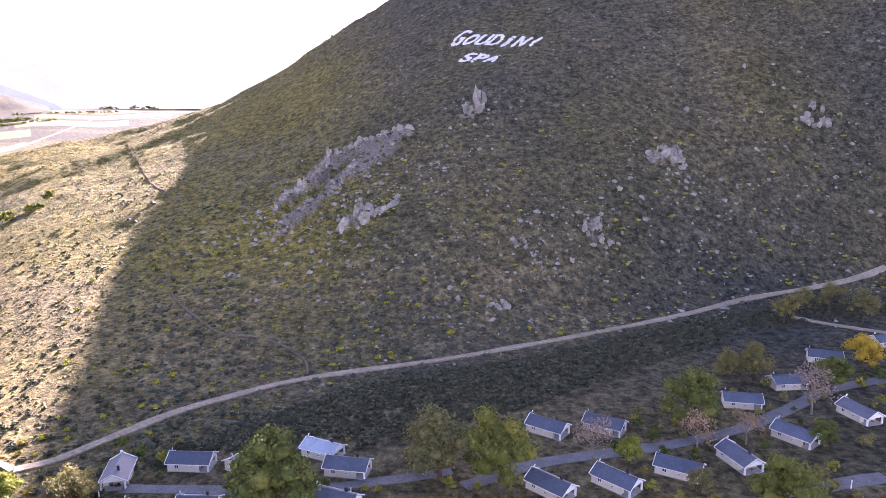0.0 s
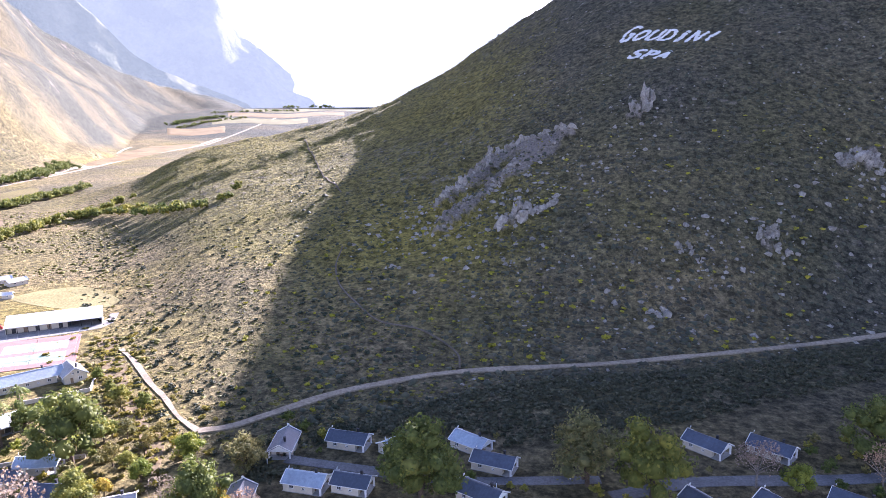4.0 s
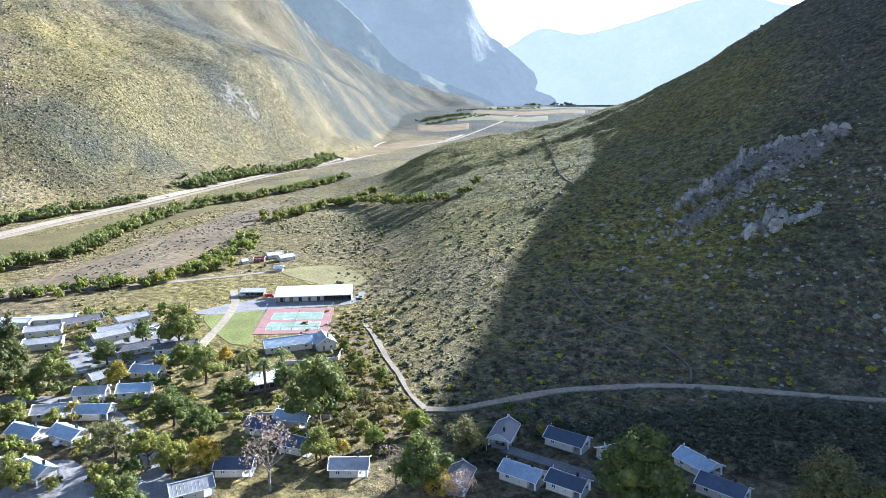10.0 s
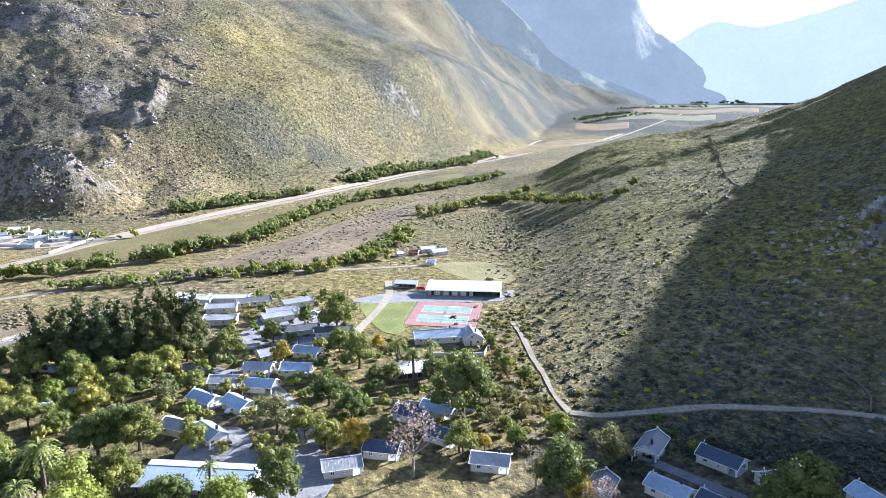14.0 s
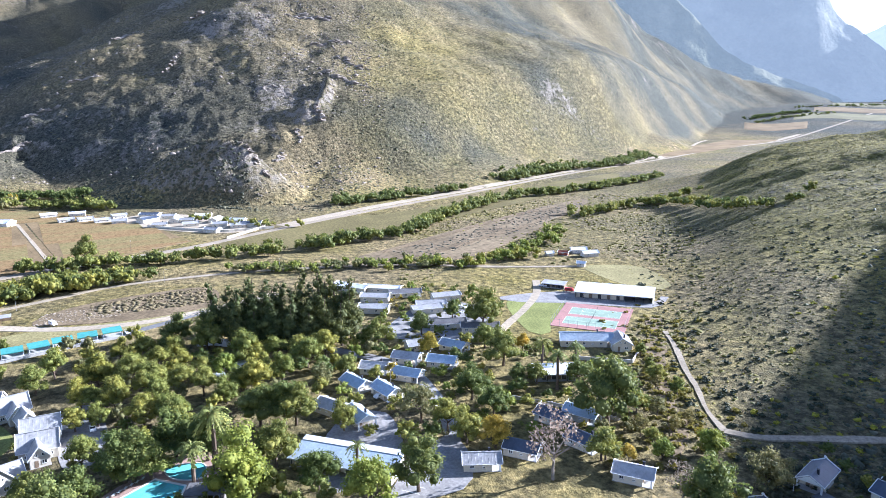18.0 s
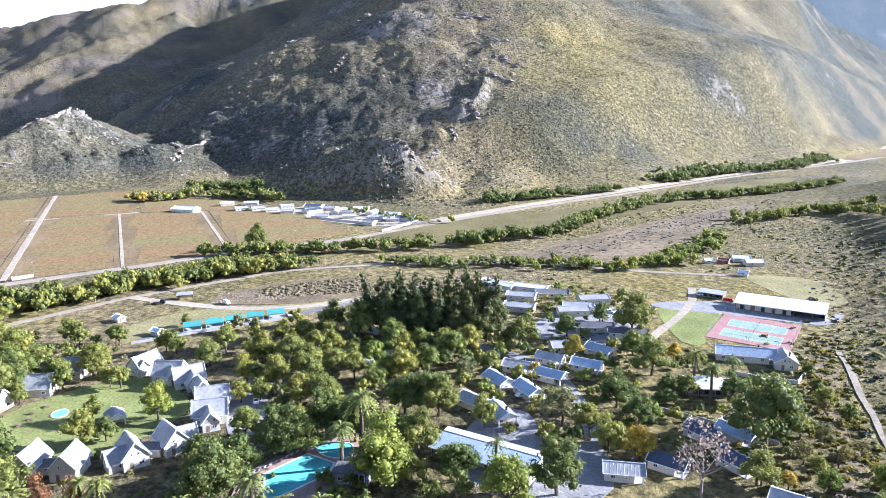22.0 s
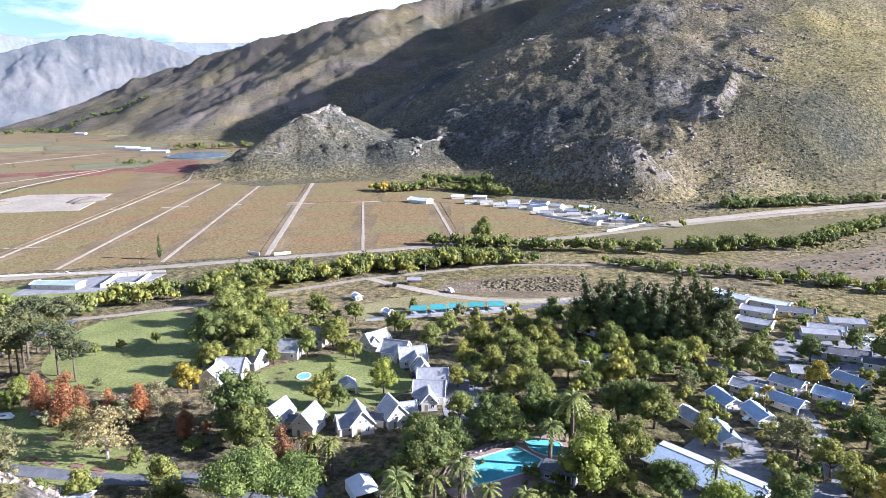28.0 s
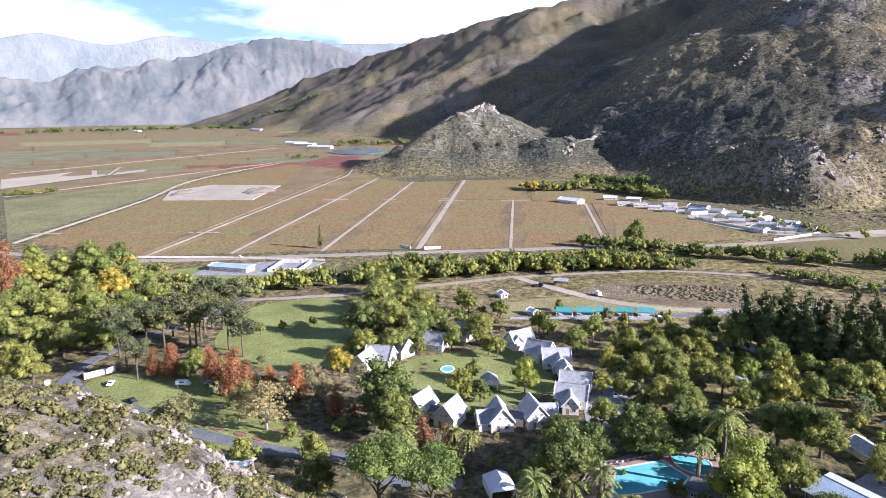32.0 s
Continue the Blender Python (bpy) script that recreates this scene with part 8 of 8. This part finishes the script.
def clear_of(x, y, lines):
    """True where a point keeps off the given lines, each with its half-width."""
    ok = np.ones(x.shape, bool)
    for line, half in lines:
        c = curve_points(line, 3.0)
        for i in range(0, len(x), 4000):
            d = np.hypot(x[i:i + 4000, None] - c[None, :, 0], y[i:i + 4000, None] - c[None, :, 1]).min(1)
            ok[i:i + 4000] &= d > half
    return ok


def scatter(name, label, cat, x, y, lo, hi, mat, flat=(0.6, 0.9), jitter=0.3, sink=0.15, dome=True, lines=()):
    if lines:
        keep = clear_of(x, y, lines)
        x, y = x[keep], y[keep]
    n = len(x)
    size = lo + (hi - lo) * srng.random(n) ** 2
    z = height(x, y) - size * sink
    return lumps(name, label, cat, np.stack([x, y, z], -1), size, srng.uniform(*flat, n), jitter, mat, srng, dome)


def leafy_scatter(name, label, cat, x, y, lo, hi, mat, lines=(), squash=0.8):
    """Low bushes of leaf blades over a few lobes, joined into one mesh."""
    if len(lines):
        keep = clear_of(x, y, lines)
        x, y = x[keep], y[keep]
    kinds = [leaf_crown(np.random.default_rng(40 + i), lobed(np.random.default_rng(60 + i), 2, 0.2, 0.32, 0.2, 0.26, 0.08), 26, 0.16, 0.85) for i in range(5)]
    z = height(x, y)
    pick = srng.integers(0, 5, len(x))
    V, F, base = [], [], 0
    for k, (v, f) in enumerate(kinds):
        m = np.flatnonzero(pick == k)
        if not len(m):
            continue
        size, turn = 2 * (lo + (hi - lo) * srng.random(len(m)) ** 2), srng.uniform(0, 6.283, len(m))
        c, si = np.cos(turn)[:, None], np.sin(turn)[:, None]
        q = np.stack([v[:, 0] * c - v[:, 1] * si, v[:, 0] * si + v[:, 1] * c, np.broadcast_to(v[:, 2] * squash, (len(m), len(v)))], -1) * size[:, None, None]
        q = q + np.stack([x[m], y[m], z[m] - 0.06 * size], -1)[:, None, :]
        V.append(q.reshape(-1, 3))
        F.append((f[None] + (np.arange(len(m)) * len(v))[:, None, None]).reshape(-1, 3) + base)
        base += len(m) * len(v)
    tagged(new(name, array_mesh(name, np.vstack(V), np.vstack(F), mat)), label, cat, kind="stuff")


WAYS = [(TRACK, 2.6), (PATH_LOW, 1.3), (PATH_UP, 1.3), (SIDE_TRACK, 2.2)]


def hill_points(n, a0, a1, q0, q1, power=1.0):
    az = srng.uniform(a0, a1, n)
    q = q0 + (q1 - q0) * srng.random(n) ** power
    foot, crest = spline(az, HILL_AZ, HILL_FOOT), spline(az, HILL_AZ, HILL_CREST)
    return polar(az, foot + (crest - foot) * q)


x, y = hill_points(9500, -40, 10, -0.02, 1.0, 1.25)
scatter("hill_shrubs", "low dry shrubs toned dark on the hill's shaded side", "shrubs", x, y, 0.45, 1.5, M_SHRUB, (0.6, 1.1), 0.5, lines=WAYS)
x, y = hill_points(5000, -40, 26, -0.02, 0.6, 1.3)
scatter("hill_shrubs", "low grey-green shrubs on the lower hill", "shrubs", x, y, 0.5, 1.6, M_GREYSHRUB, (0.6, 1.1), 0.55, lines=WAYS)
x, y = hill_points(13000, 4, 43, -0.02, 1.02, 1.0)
scatter("hill_shrubs", "yellow-green shrubs toned light on the hill's sunny flank", "shrubs", x, y, 0.3, 1.15, M_SUNSHRUB, (0.4, 0.8), 0.6, 0.3, lines=WAYS)
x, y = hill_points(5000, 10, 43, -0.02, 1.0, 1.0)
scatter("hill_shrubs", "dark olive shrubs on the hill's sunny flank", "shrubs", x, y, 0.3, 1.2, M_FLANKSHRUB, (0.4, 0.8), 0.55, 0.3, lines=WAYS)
x, y = hill_points(1000, 17, 42, -0.02, 0.45, 1.5)
leafy_scatter("hill_shrubs", "grey-green bushes low on the hill's flank", "shrubs", x, y, 0.5, 1.7, M_GREYSHRUB, WAYS)
x, y = hill_points(330, -38, 33, 0.02, 0.36, 1.2)
x, y = x + srng.normal(size=len(x)) * 3, y + srng.normal(size=len(x)) * 3
leafy_scatter("yellow_bushes", "round bushes in bright yellow bloom", "bushes", x, y, 0.9, 2.0, M_YELLOW, WAYS)
x, y = hill_points(1900, -40, 13, 0.0, 0.95, 1.1)
scatter("hill_stones", "pale stones strewn over the hill", "stones", x, y, 0.2, 1.15, M_STONE, (0.5, 1.1), 0.4, 0.2, False, lines=WAYS)

BOULDER_FIELDS = [(-98, 372, 16, 70), (-75, 392, 24, 120), (-48, 415, 26, 90), (-40, 345, 22, 60), (-100, 345, 20, 50), (-5, 400, 34, 60), (50, 345, 16, 36),
                  (78, 352, 20, 40), (128, 408, 16, 40), (140, 372, 26, 36), (28, 300, 14, 30), (100, 330, 30, 36), (180, 390, 40, 60), (240, 455, 34, 50), (20, 462, 16, 24), (150, 330, 30, 30)]
bx = np.concatenate([srng.normal(cx, w, n) for cx, cy, w, n in BOULDER_FIELDS])
by = np.concatenate([srng.normal(cy, w, n) for cx, cy, w, n in BOULDER_FIELDS])
scatter("hill_boulders", "pale grey boulders strewn below the crags", "boulders", bx, by, 0.5, 2.0, M_STONE, (0.6, 1.2), 0.45, 0.25, False, lines=WAYS)

# scrub between the track and the cottages
az = srng.uniform(-40, 31, 5200)
foot = spline(az, HILL_AZ, HILL_FOOT)
x, y = polar(az, foot - 4 - 44 * srng.random(5200) ** 1.4)
roofs = [(r[0], r[1]) for r in HILLSIDE_COTTAGES + TRACK_COTTAGES + TRACK_COTTAGES_B]
free = np.ones(len(x), bool)
for hx, hy in roofs:
    free &= np.hypot(x - hx, y - hy) > 10
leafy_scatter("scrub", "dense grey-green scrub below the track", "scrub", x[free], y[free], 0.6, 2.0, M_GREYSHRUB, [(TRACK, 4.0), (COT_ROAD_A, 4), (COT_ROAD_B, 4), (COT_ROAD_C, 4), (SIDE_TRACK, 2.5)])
# open sunny scrub between hill and river bed
az = srng.uniform(37, 62, 7000)
r = srng.uniform(255, 760, 7000)
x, y = polar(az, r)
free = (~inside_poly(x, y, [(-300, 130), (-330, 200), (-300, 330), (-215, 300), (-190, 190)])) & (~inside_poly(x, y, RIVERBED_FAR)) & (~inside_poly(x, y, RIVER_FIELD)) & (height(x, y) < 6) & (x + 0.62 * y > -330) & (fbm(x, y, 60, 3, 91) > -0.25)
scatter("scrub", "sunlit scrub and tussocks on open ground", "scrub", x[free], y[free], 0.35, 1.6, M_SUNSHRUB, (0.5, 0.9), 0.6)
# scrub along the dry gully
c = curve_points(STREAM, 0.3)
x, y = c[:, 0] + srng.normal(size=len(c)) * 9, c[:, 1] + srng.normal(size=len(c)) * 9
leafy_scatter("scrub", "yellowish bushes along the dry gully", "scrub", x, y, 0.6, 2.0, M_SUNSHRUB, [(TRACK, 2.5)])
# brush and rubble on the waste ground and in the river bed
for poly, n, lo, hi, mat, label in (([(-355, 20), (-375, 24), (-380, 80), (-346, 74)], 900, 0.4, 1.7, M_BROWNBRUSH, "reddish-brown brush on the waste ground"),
                                    ([(-352, -4), (-372, 4), (-366, 36), (-348, 34)], 420, 0.25, 0.8, M_WARMSTONE, "heaped rubble on the waste ground"),
                                    (RIVERBED_FAR, 1700, 0.4, 1.6, M_SHRUB, "low brush in the river bed")):
    px, py = np.array(poly).T
    x, y = srng.uniform(px.min(), px.max(), n * 3), srng.uniform(py.min(), py.max(), n * 3)
    k = inside_poly(x, y, poly)
    scatter("brush" if "brush" in label else "rubble", label, "brush" if "brush" in label else "rubble", x[k][:n], y[k][:n], lo, hi, mat)

# mountain face: bushes, boulders
def mount_points(n, a0, a1, k0, k1):
    az = srng.uniform(a0, a1, n)
    return polar(az, spline(az, FOOT_AZ, FOOT_R) * (k0 + (k1 - k0) * srng.random(n) ** 1.3))


x, y = mount_points(8000, 60, 112, 1.0, 2.6)
scatter("mountain_bushes", "dark bushes all over the mountain side", "bushes", x, y, 0.7, 2.2, M_MOUNTSHRUB, (0.5, 0.9))
# bushes grow here; packed denser they also paint shade on the knob's face
x, y = mount_points(1500, 74, 86, 1.02, 1.25)
scatter("mountain_bushes", "dense dark bushes on the low rocky knob", "bushes", x, y, 0.7, 2.3, M_MOUNTSHRUB, (0.6, 1.0))
x, y = mount_points(6500, 33, 68, 1.0, 2.4)
scatter("mountain_bushes", "scattered bushes on the grassy mountain side", "bushes", x, y, 0.6, 2.2, M_FLANKSHRUB, (0.4, 0.8))
x, y = mount_points(12000, 63, 111, 1.02, 2.6)
for more in (mount_points(2600, 88, 105, 1.01, 1.3), mount_points(3600, 64, 74, 1.35, 2.3)):
    x, y = np.concatenate([x, more[0]]), np.concatenate([y, more[1]])
k = (fbm(x, y, 120, 4, 41) + 0.35 * fbm(x, y, 30, 3, 43) > 0.12) & (height(x, y) > 7)
scatter("boulders", "pale grey boulders on the mountain side", "boulders", x[k], y[k], 0.4, 2.8, M_CRAG, (0.35, 1.0), 0.6, 0.35, False)


def rock_mesh(seed, rough):
    """A broken block about two metres across, with flat angular faces."""
    rng = np.random.default_rng(seed)
    bm = bmesh.new()
    bmesh.ops.create_icosphere(bm, subdivisions=2, radius=1.0)
    for v in bm.verts:
        q = v.co.copy()
        k = 1 + rough * (noise.noise(q * 1.7 + Vector((seed, 0, 0))) + 0.6 * noise.noise(q * 4.1 + Vector((0, seed, 0))))
        v.co = q * k
        v.co += Vector(rng.normal(size=3)) * 0.05
    for _ in range(6):
        n = Vector(rng.normal(size=3)).normalized()
        d = rng.uniform(0.55, 0.85)
        for v in bm.verts:
            over = v.co.dot(n) - d
            if over > 0:
                v.co -= n * over
    me = bpy.data.meshes.new("rock")
    bm.to_mesh(me)
    bm.free()
    return me


ROCKS = {}


def outcrop(x, y, w, h, n, seed, lean=0.0, mat=None, label="pale grey rock outcrop with cracked faces"):
    """A crag of several broken blocks standing out of the slope."""
    rng = np.random.default_rng(seed)
    mat = mat or M_STONE
    crag = thing("rock_outcrop", label, "rock", "crags")
    for i in range(n):
        key = (int(rng.integers(0, 9)), mat.name)
        if key not in ROCKS:
            ROCKS[key] = rock_mesh(key[0] + 1, 0.7)
            ROCKS[key].materials.append(mat)
        ox, oy = x + rng.uniform(-0.5, 0.5) * w, y + rng.uniform(-0.5, 0.5) * w
        s = w * rng.uniform(0.10, 0.26)
        ob = new("rock", ROCKS[key])
        ob.parent = crag
        ob.matrix_local = pose(ox, oy, zat(ox, oy) - 0.1 * h, rng.uniform(-25, 25), rng.uniform(-25, 25), rng.uniform(0, 360)) @ Matrix.Diagonal((s, s * rng.uniform(0.6, 0.9), h * rng.uniform(0.4, 0.8), 1))


CRAGS = [(-92, 390, 9, 7, 5), (-86, 404, 9, 8, 5), (-80, 424, 11, 9, 5), (-70, 445, 14, 12, 6), (-58, 452, 11, 10, 5), (-44, 452, 12, 9, 5), (-26, 449, 13, 6, 5),
         (-46, 358, 17, 13, 6), (-30, 374, 14, 6, 5), (21, 462, 14, 13, 5), (138, 418, 12, 8, 5), (127, 414, 8, 5, 4), (78, 354, 9, 8, 4), (38, 339, 6, 5, 3), (24, 298, 7, 4, 4),
         (245, 462, 14, 10, 4), (45, 334, 4, 3, 2), (-45, 321, 4, 2, 2), (127, 307, 5, 2.5, 3)]


def rock_rib(line, size, tall, seed, mat=None, label="long broken rib of pale grey rock on the hill"):
    """A continuous rib of leaning slabs that follows a line up the slope."""
    rng = np.random.default_rng(seed)
    mat = mat or M_STONE
    crag = thing("rock_outcrop", label, "rock", "crags")
    c = curve_points(line, size * 0.42)
    for i, (px, py) in enumerate(c):
        a = math.degrees(math.atan2(*(c[min(i + 1, len(c) - 1)] - c[max(i - 1, 0)])[::-1]))
        for k in range(2):
            key = (int(rng.integers(0, 9)), mat.name)
            if key not in ROCKS:
                ROCKS[key] = rock_mesh(key[0] + 1, 0.7)
                ROCKS[key].materials.append(mat)
            ox, oy = px + rng.normal() * size * 0.22, py + rng.normal() * size * 0.22
            s = size * rng.uniform(0.35, 0.75) * (1.0 if k == 0 else 0.6)
            ob = new("rock", ROCKS[key])
            ob.parent = crag
            ob.matrix_local = pose(ox, oy, zat(ox, oy) - 0.15 * tall, rng.uniform(-14, 4), rng.uniform(-12, 12), a + rng.uniform(-20, 20)) @ Matrix.Diagonal((s, s * 0.55, tall * rng.uniform(0.45, 1.0) * (1.0 if k == 0 else 0.6), 1))


for i, (line, size, tall) in enumerate((([(-94, 384), (-84, 408), (-74, 430)], 5.5, 4.0), ([(-76, 428), (-70, 445), (-60, 452), (-48, 455)], 7.0, 6.5), ([(-46, 456), (-34, 456), (-24, 452)], 6.0, 4.0),
                                        ([(-51, 352), (-45, 358), (-40, 364)], 8.0, 7.5), ([(-36, 366), (-28, 374), (-24, 380)], 6.0, 4.0), ([(17, 456), (22, 464), (25, 470)], 8.0, 9.0), ([(-64, 400), (-52, 422)], 5.0, 2.5))):
    rock_rib(line, size, tall, 700 + i)
CRAGS = [c for c in CRAGS if not (c[0] < 22 and c[1] > 350)]
for i, (x0, y0, w0, h0, n0) in enumerate(CRAGS):
    outcrop(x0, y0, w0 * 1.15, h0 * 0.7, n0 + 9, 500 + 7 * i, 0.15)
for i, (az0, r0, w0, h0) in enumerate([(98.6, 1150, 60, 34), (100.5, 1090, 46, 22), (92.0, 1030, 40, 22), (90.5, 1075, 46, 24), (75.6, 800, 40, 24), (73.5, 745, 30, 14), (68.6, 955, 40, 22), (66.5, 1060, 44, 22),
                                       (65.6, 1120, 40, 24), (67.0, 1200, 50, 26), (68.5, 1330, 60, 30), (70.0, 900, 26, 14), (71.5, 850, 30, 14), (103.8, 1000, 30, 14), (88, 1180, 40, 20), (85, 1250, 40, 16), (79, 1200, 40, 18), (82, 1500, 60, 24), (77, 1450, 50, 24)]):
    x0, y0 = polar(az0, r0)
    turn = srng.uniform(0, 6.28)
    dx, dy = 0.6 * w0 * math.cos(turn), 0.6 * w0 * math.sin(turn)
    rock_rib([(float(x0) - dx, float(y0) - dy), (float(x0), float(y0) + 0.1 * w0), (float(x0) + dx, float(y0) + dy)], w0 * 0.3, h0 * 0.2, 900 + 5 * i, M_CRAG, "weathered grey crag on the mountain spur")


# rocky knoll close to the camera: loose bushes and boulders
def knoll():
    rng = np.random.default_rng(5)
    az, r = rng.uniform(112, 138, 2600), rng.uniform(66, 205, 2600)
    x, y = polar(az, r)
    z = height(x, y)
    on = z > 2.5
    x, y, z, n1 = x[on], y[on], z[on], fbm(x[on], y[on], 18, 3, 61)
    bushy = n1 > 0.02
    for kind, pick, label in (("l", rng.random(len(x)) < 0.10, "yellow-green bushes on the rocky knoll"), ("s", rng.random(len(x)) < 0.75, "grey-green bushes on the rocky knoll")):
        V, F, base = [], [], 0
        for px, py, pz in np.stack([x, y, z], -1)[bushy & pick][:520]:
            s = rng.uniform(1.5, 4.4)
            v, f = leaf_crown(rng, lobed(rng, 5, 0.18, 0.28, 0.22, 0.3, 0.08), 60, 0.065, 0.85)
            V.append(v * (s, s, s * 0.8) + (px, py, pz - 0.1))
            F.append(f + base)
            base += len(v)
        tagged(new("bushes", array_mesh("bushes", np.vstack(V), np.vstack(F), LEAF[kind])), label, "bushes", kind="stuff")
    rocks = ~bushy
    for i, (px, py) in enumerate(np.stack([x, y], -1)[rocks][:150]):
        outcrop(float(px), float(py), float(rng.uniform(2.5, 7.5)), float(rng.uniform(0.9, 2.4)), 4, 1500 + i, 0.0, M_WARMSTONE, "pale sunlit boulders on the rocky knoll")
    k = rng.random(len(x)) < 0.3
    xx, yy = x[k] + rng.normal(size=k.sum()) * 2, y[k] + rng.normal(size=k.sum()) * 2
    scatter("stones", "pale loose stones on the rocky knoll", "stones", np.repeat(xx, 3) + rng.normal(size=3 * len(xx)) * 2, np.repeat(yy, 3) + rng.normal(size=3 * len(yy)) * 2, 0.2, 0.7, M_WARMSTONE, (0.5, 1.0), 0.4, 0.3, False)


knoll()


# ---------- white stone lettering high on the hill ----------
def lettering(text, p0, p1, up, tall, slant):
    """Letters of whitewashed stones laid on the slope from p0 to p1."""
    rng = np.random.default_rng(len(text))
    sign = thing("hillside_lettering", "white stone lettering laid out on the hillside", "lettering", "hillside words")
    p0, p1, up = np.array(p0, float), np.array(p1, float), np.array(up, float)
    cell = 1.0 / len(text)
    for i, ch in enumerate(text):
        cu = bpy.data.curves.new("letter", "FONT")
        cu.body = ch
        tmp = bpy.data.objects.new("letter", cu)
        scene.collection.objects.link(tmp)
        me = tmp.to_mesh()
        me.calc_loop_triangles()
        vs = np.array([v.co[:2] for v in me.vertices])
        tri = np.array([t.vertices[:] for t in me.loop_triangles])
        tmp.to_mesh_clear()
        bpy.data.objects.remove(tmp)
        lo, hi = vs.min(0), vs.max(0)
        wide = 0.78 if hi[0] - lo[0] > 0.25 else 0.22
        vs = (vs - lo) / np.maximum(hi - lo, 1e-6)
        area = np.abs(np.cross(vs[tri[:, 1]] - vs[tri[:, 0]], vs[tri[:, 2]] - vs[tri[:, 0]]))
        n = int(170 * (wide + 0.15) / 0.7)
        pick = rng.choice(len(tri), n, p=area / area.sum())
        a, b = rng.random(n), rng.random(n)
        flip = a + b > 1
        a[flip], b[flip] = 1 - a[flip], 1 - b[flip]
        q = vs[tri[pick, 0]] * (1 - a - b)[:, None] + vs[tri[pick, 1]] * a[:, None] + vs[tri[pick, 2]] * b[:, None]
        u = (i + 0.5 - wide / 2 + wide * q[:, 0]) * cell
        grow = 1.35 if (i == 0 and len(text) > 4) else 1.0
        g = p0 + (p1 - p0) * u[:, None] + up * (q[:, 1] * tall * grow)[:, None] + (p1 - p0) / np.hypot(*(p1 - p0)) * (q[:, 1] * slant)[:, None]
        pos = np.column_stack([g, height(g[:, 0], g[:, 1]) + 0.35])
        ob = lumps("letter", "", "", pos, rng.uniform(0.7, 1.15, n), rng.uniform(0.5, 0.8, n), 0.25, M_LIME, rng, True, kind="")
        ob.parent = sign


lettering("GOUDINI", (3.0, 569.3), (69.5, 536.5), (0.483, 0.876), 15.0, 4.0)
lettering("SPA", (10.3, 535.6), (37.7, 520.5), (0.483, 0.876), 12.5, 3.0)
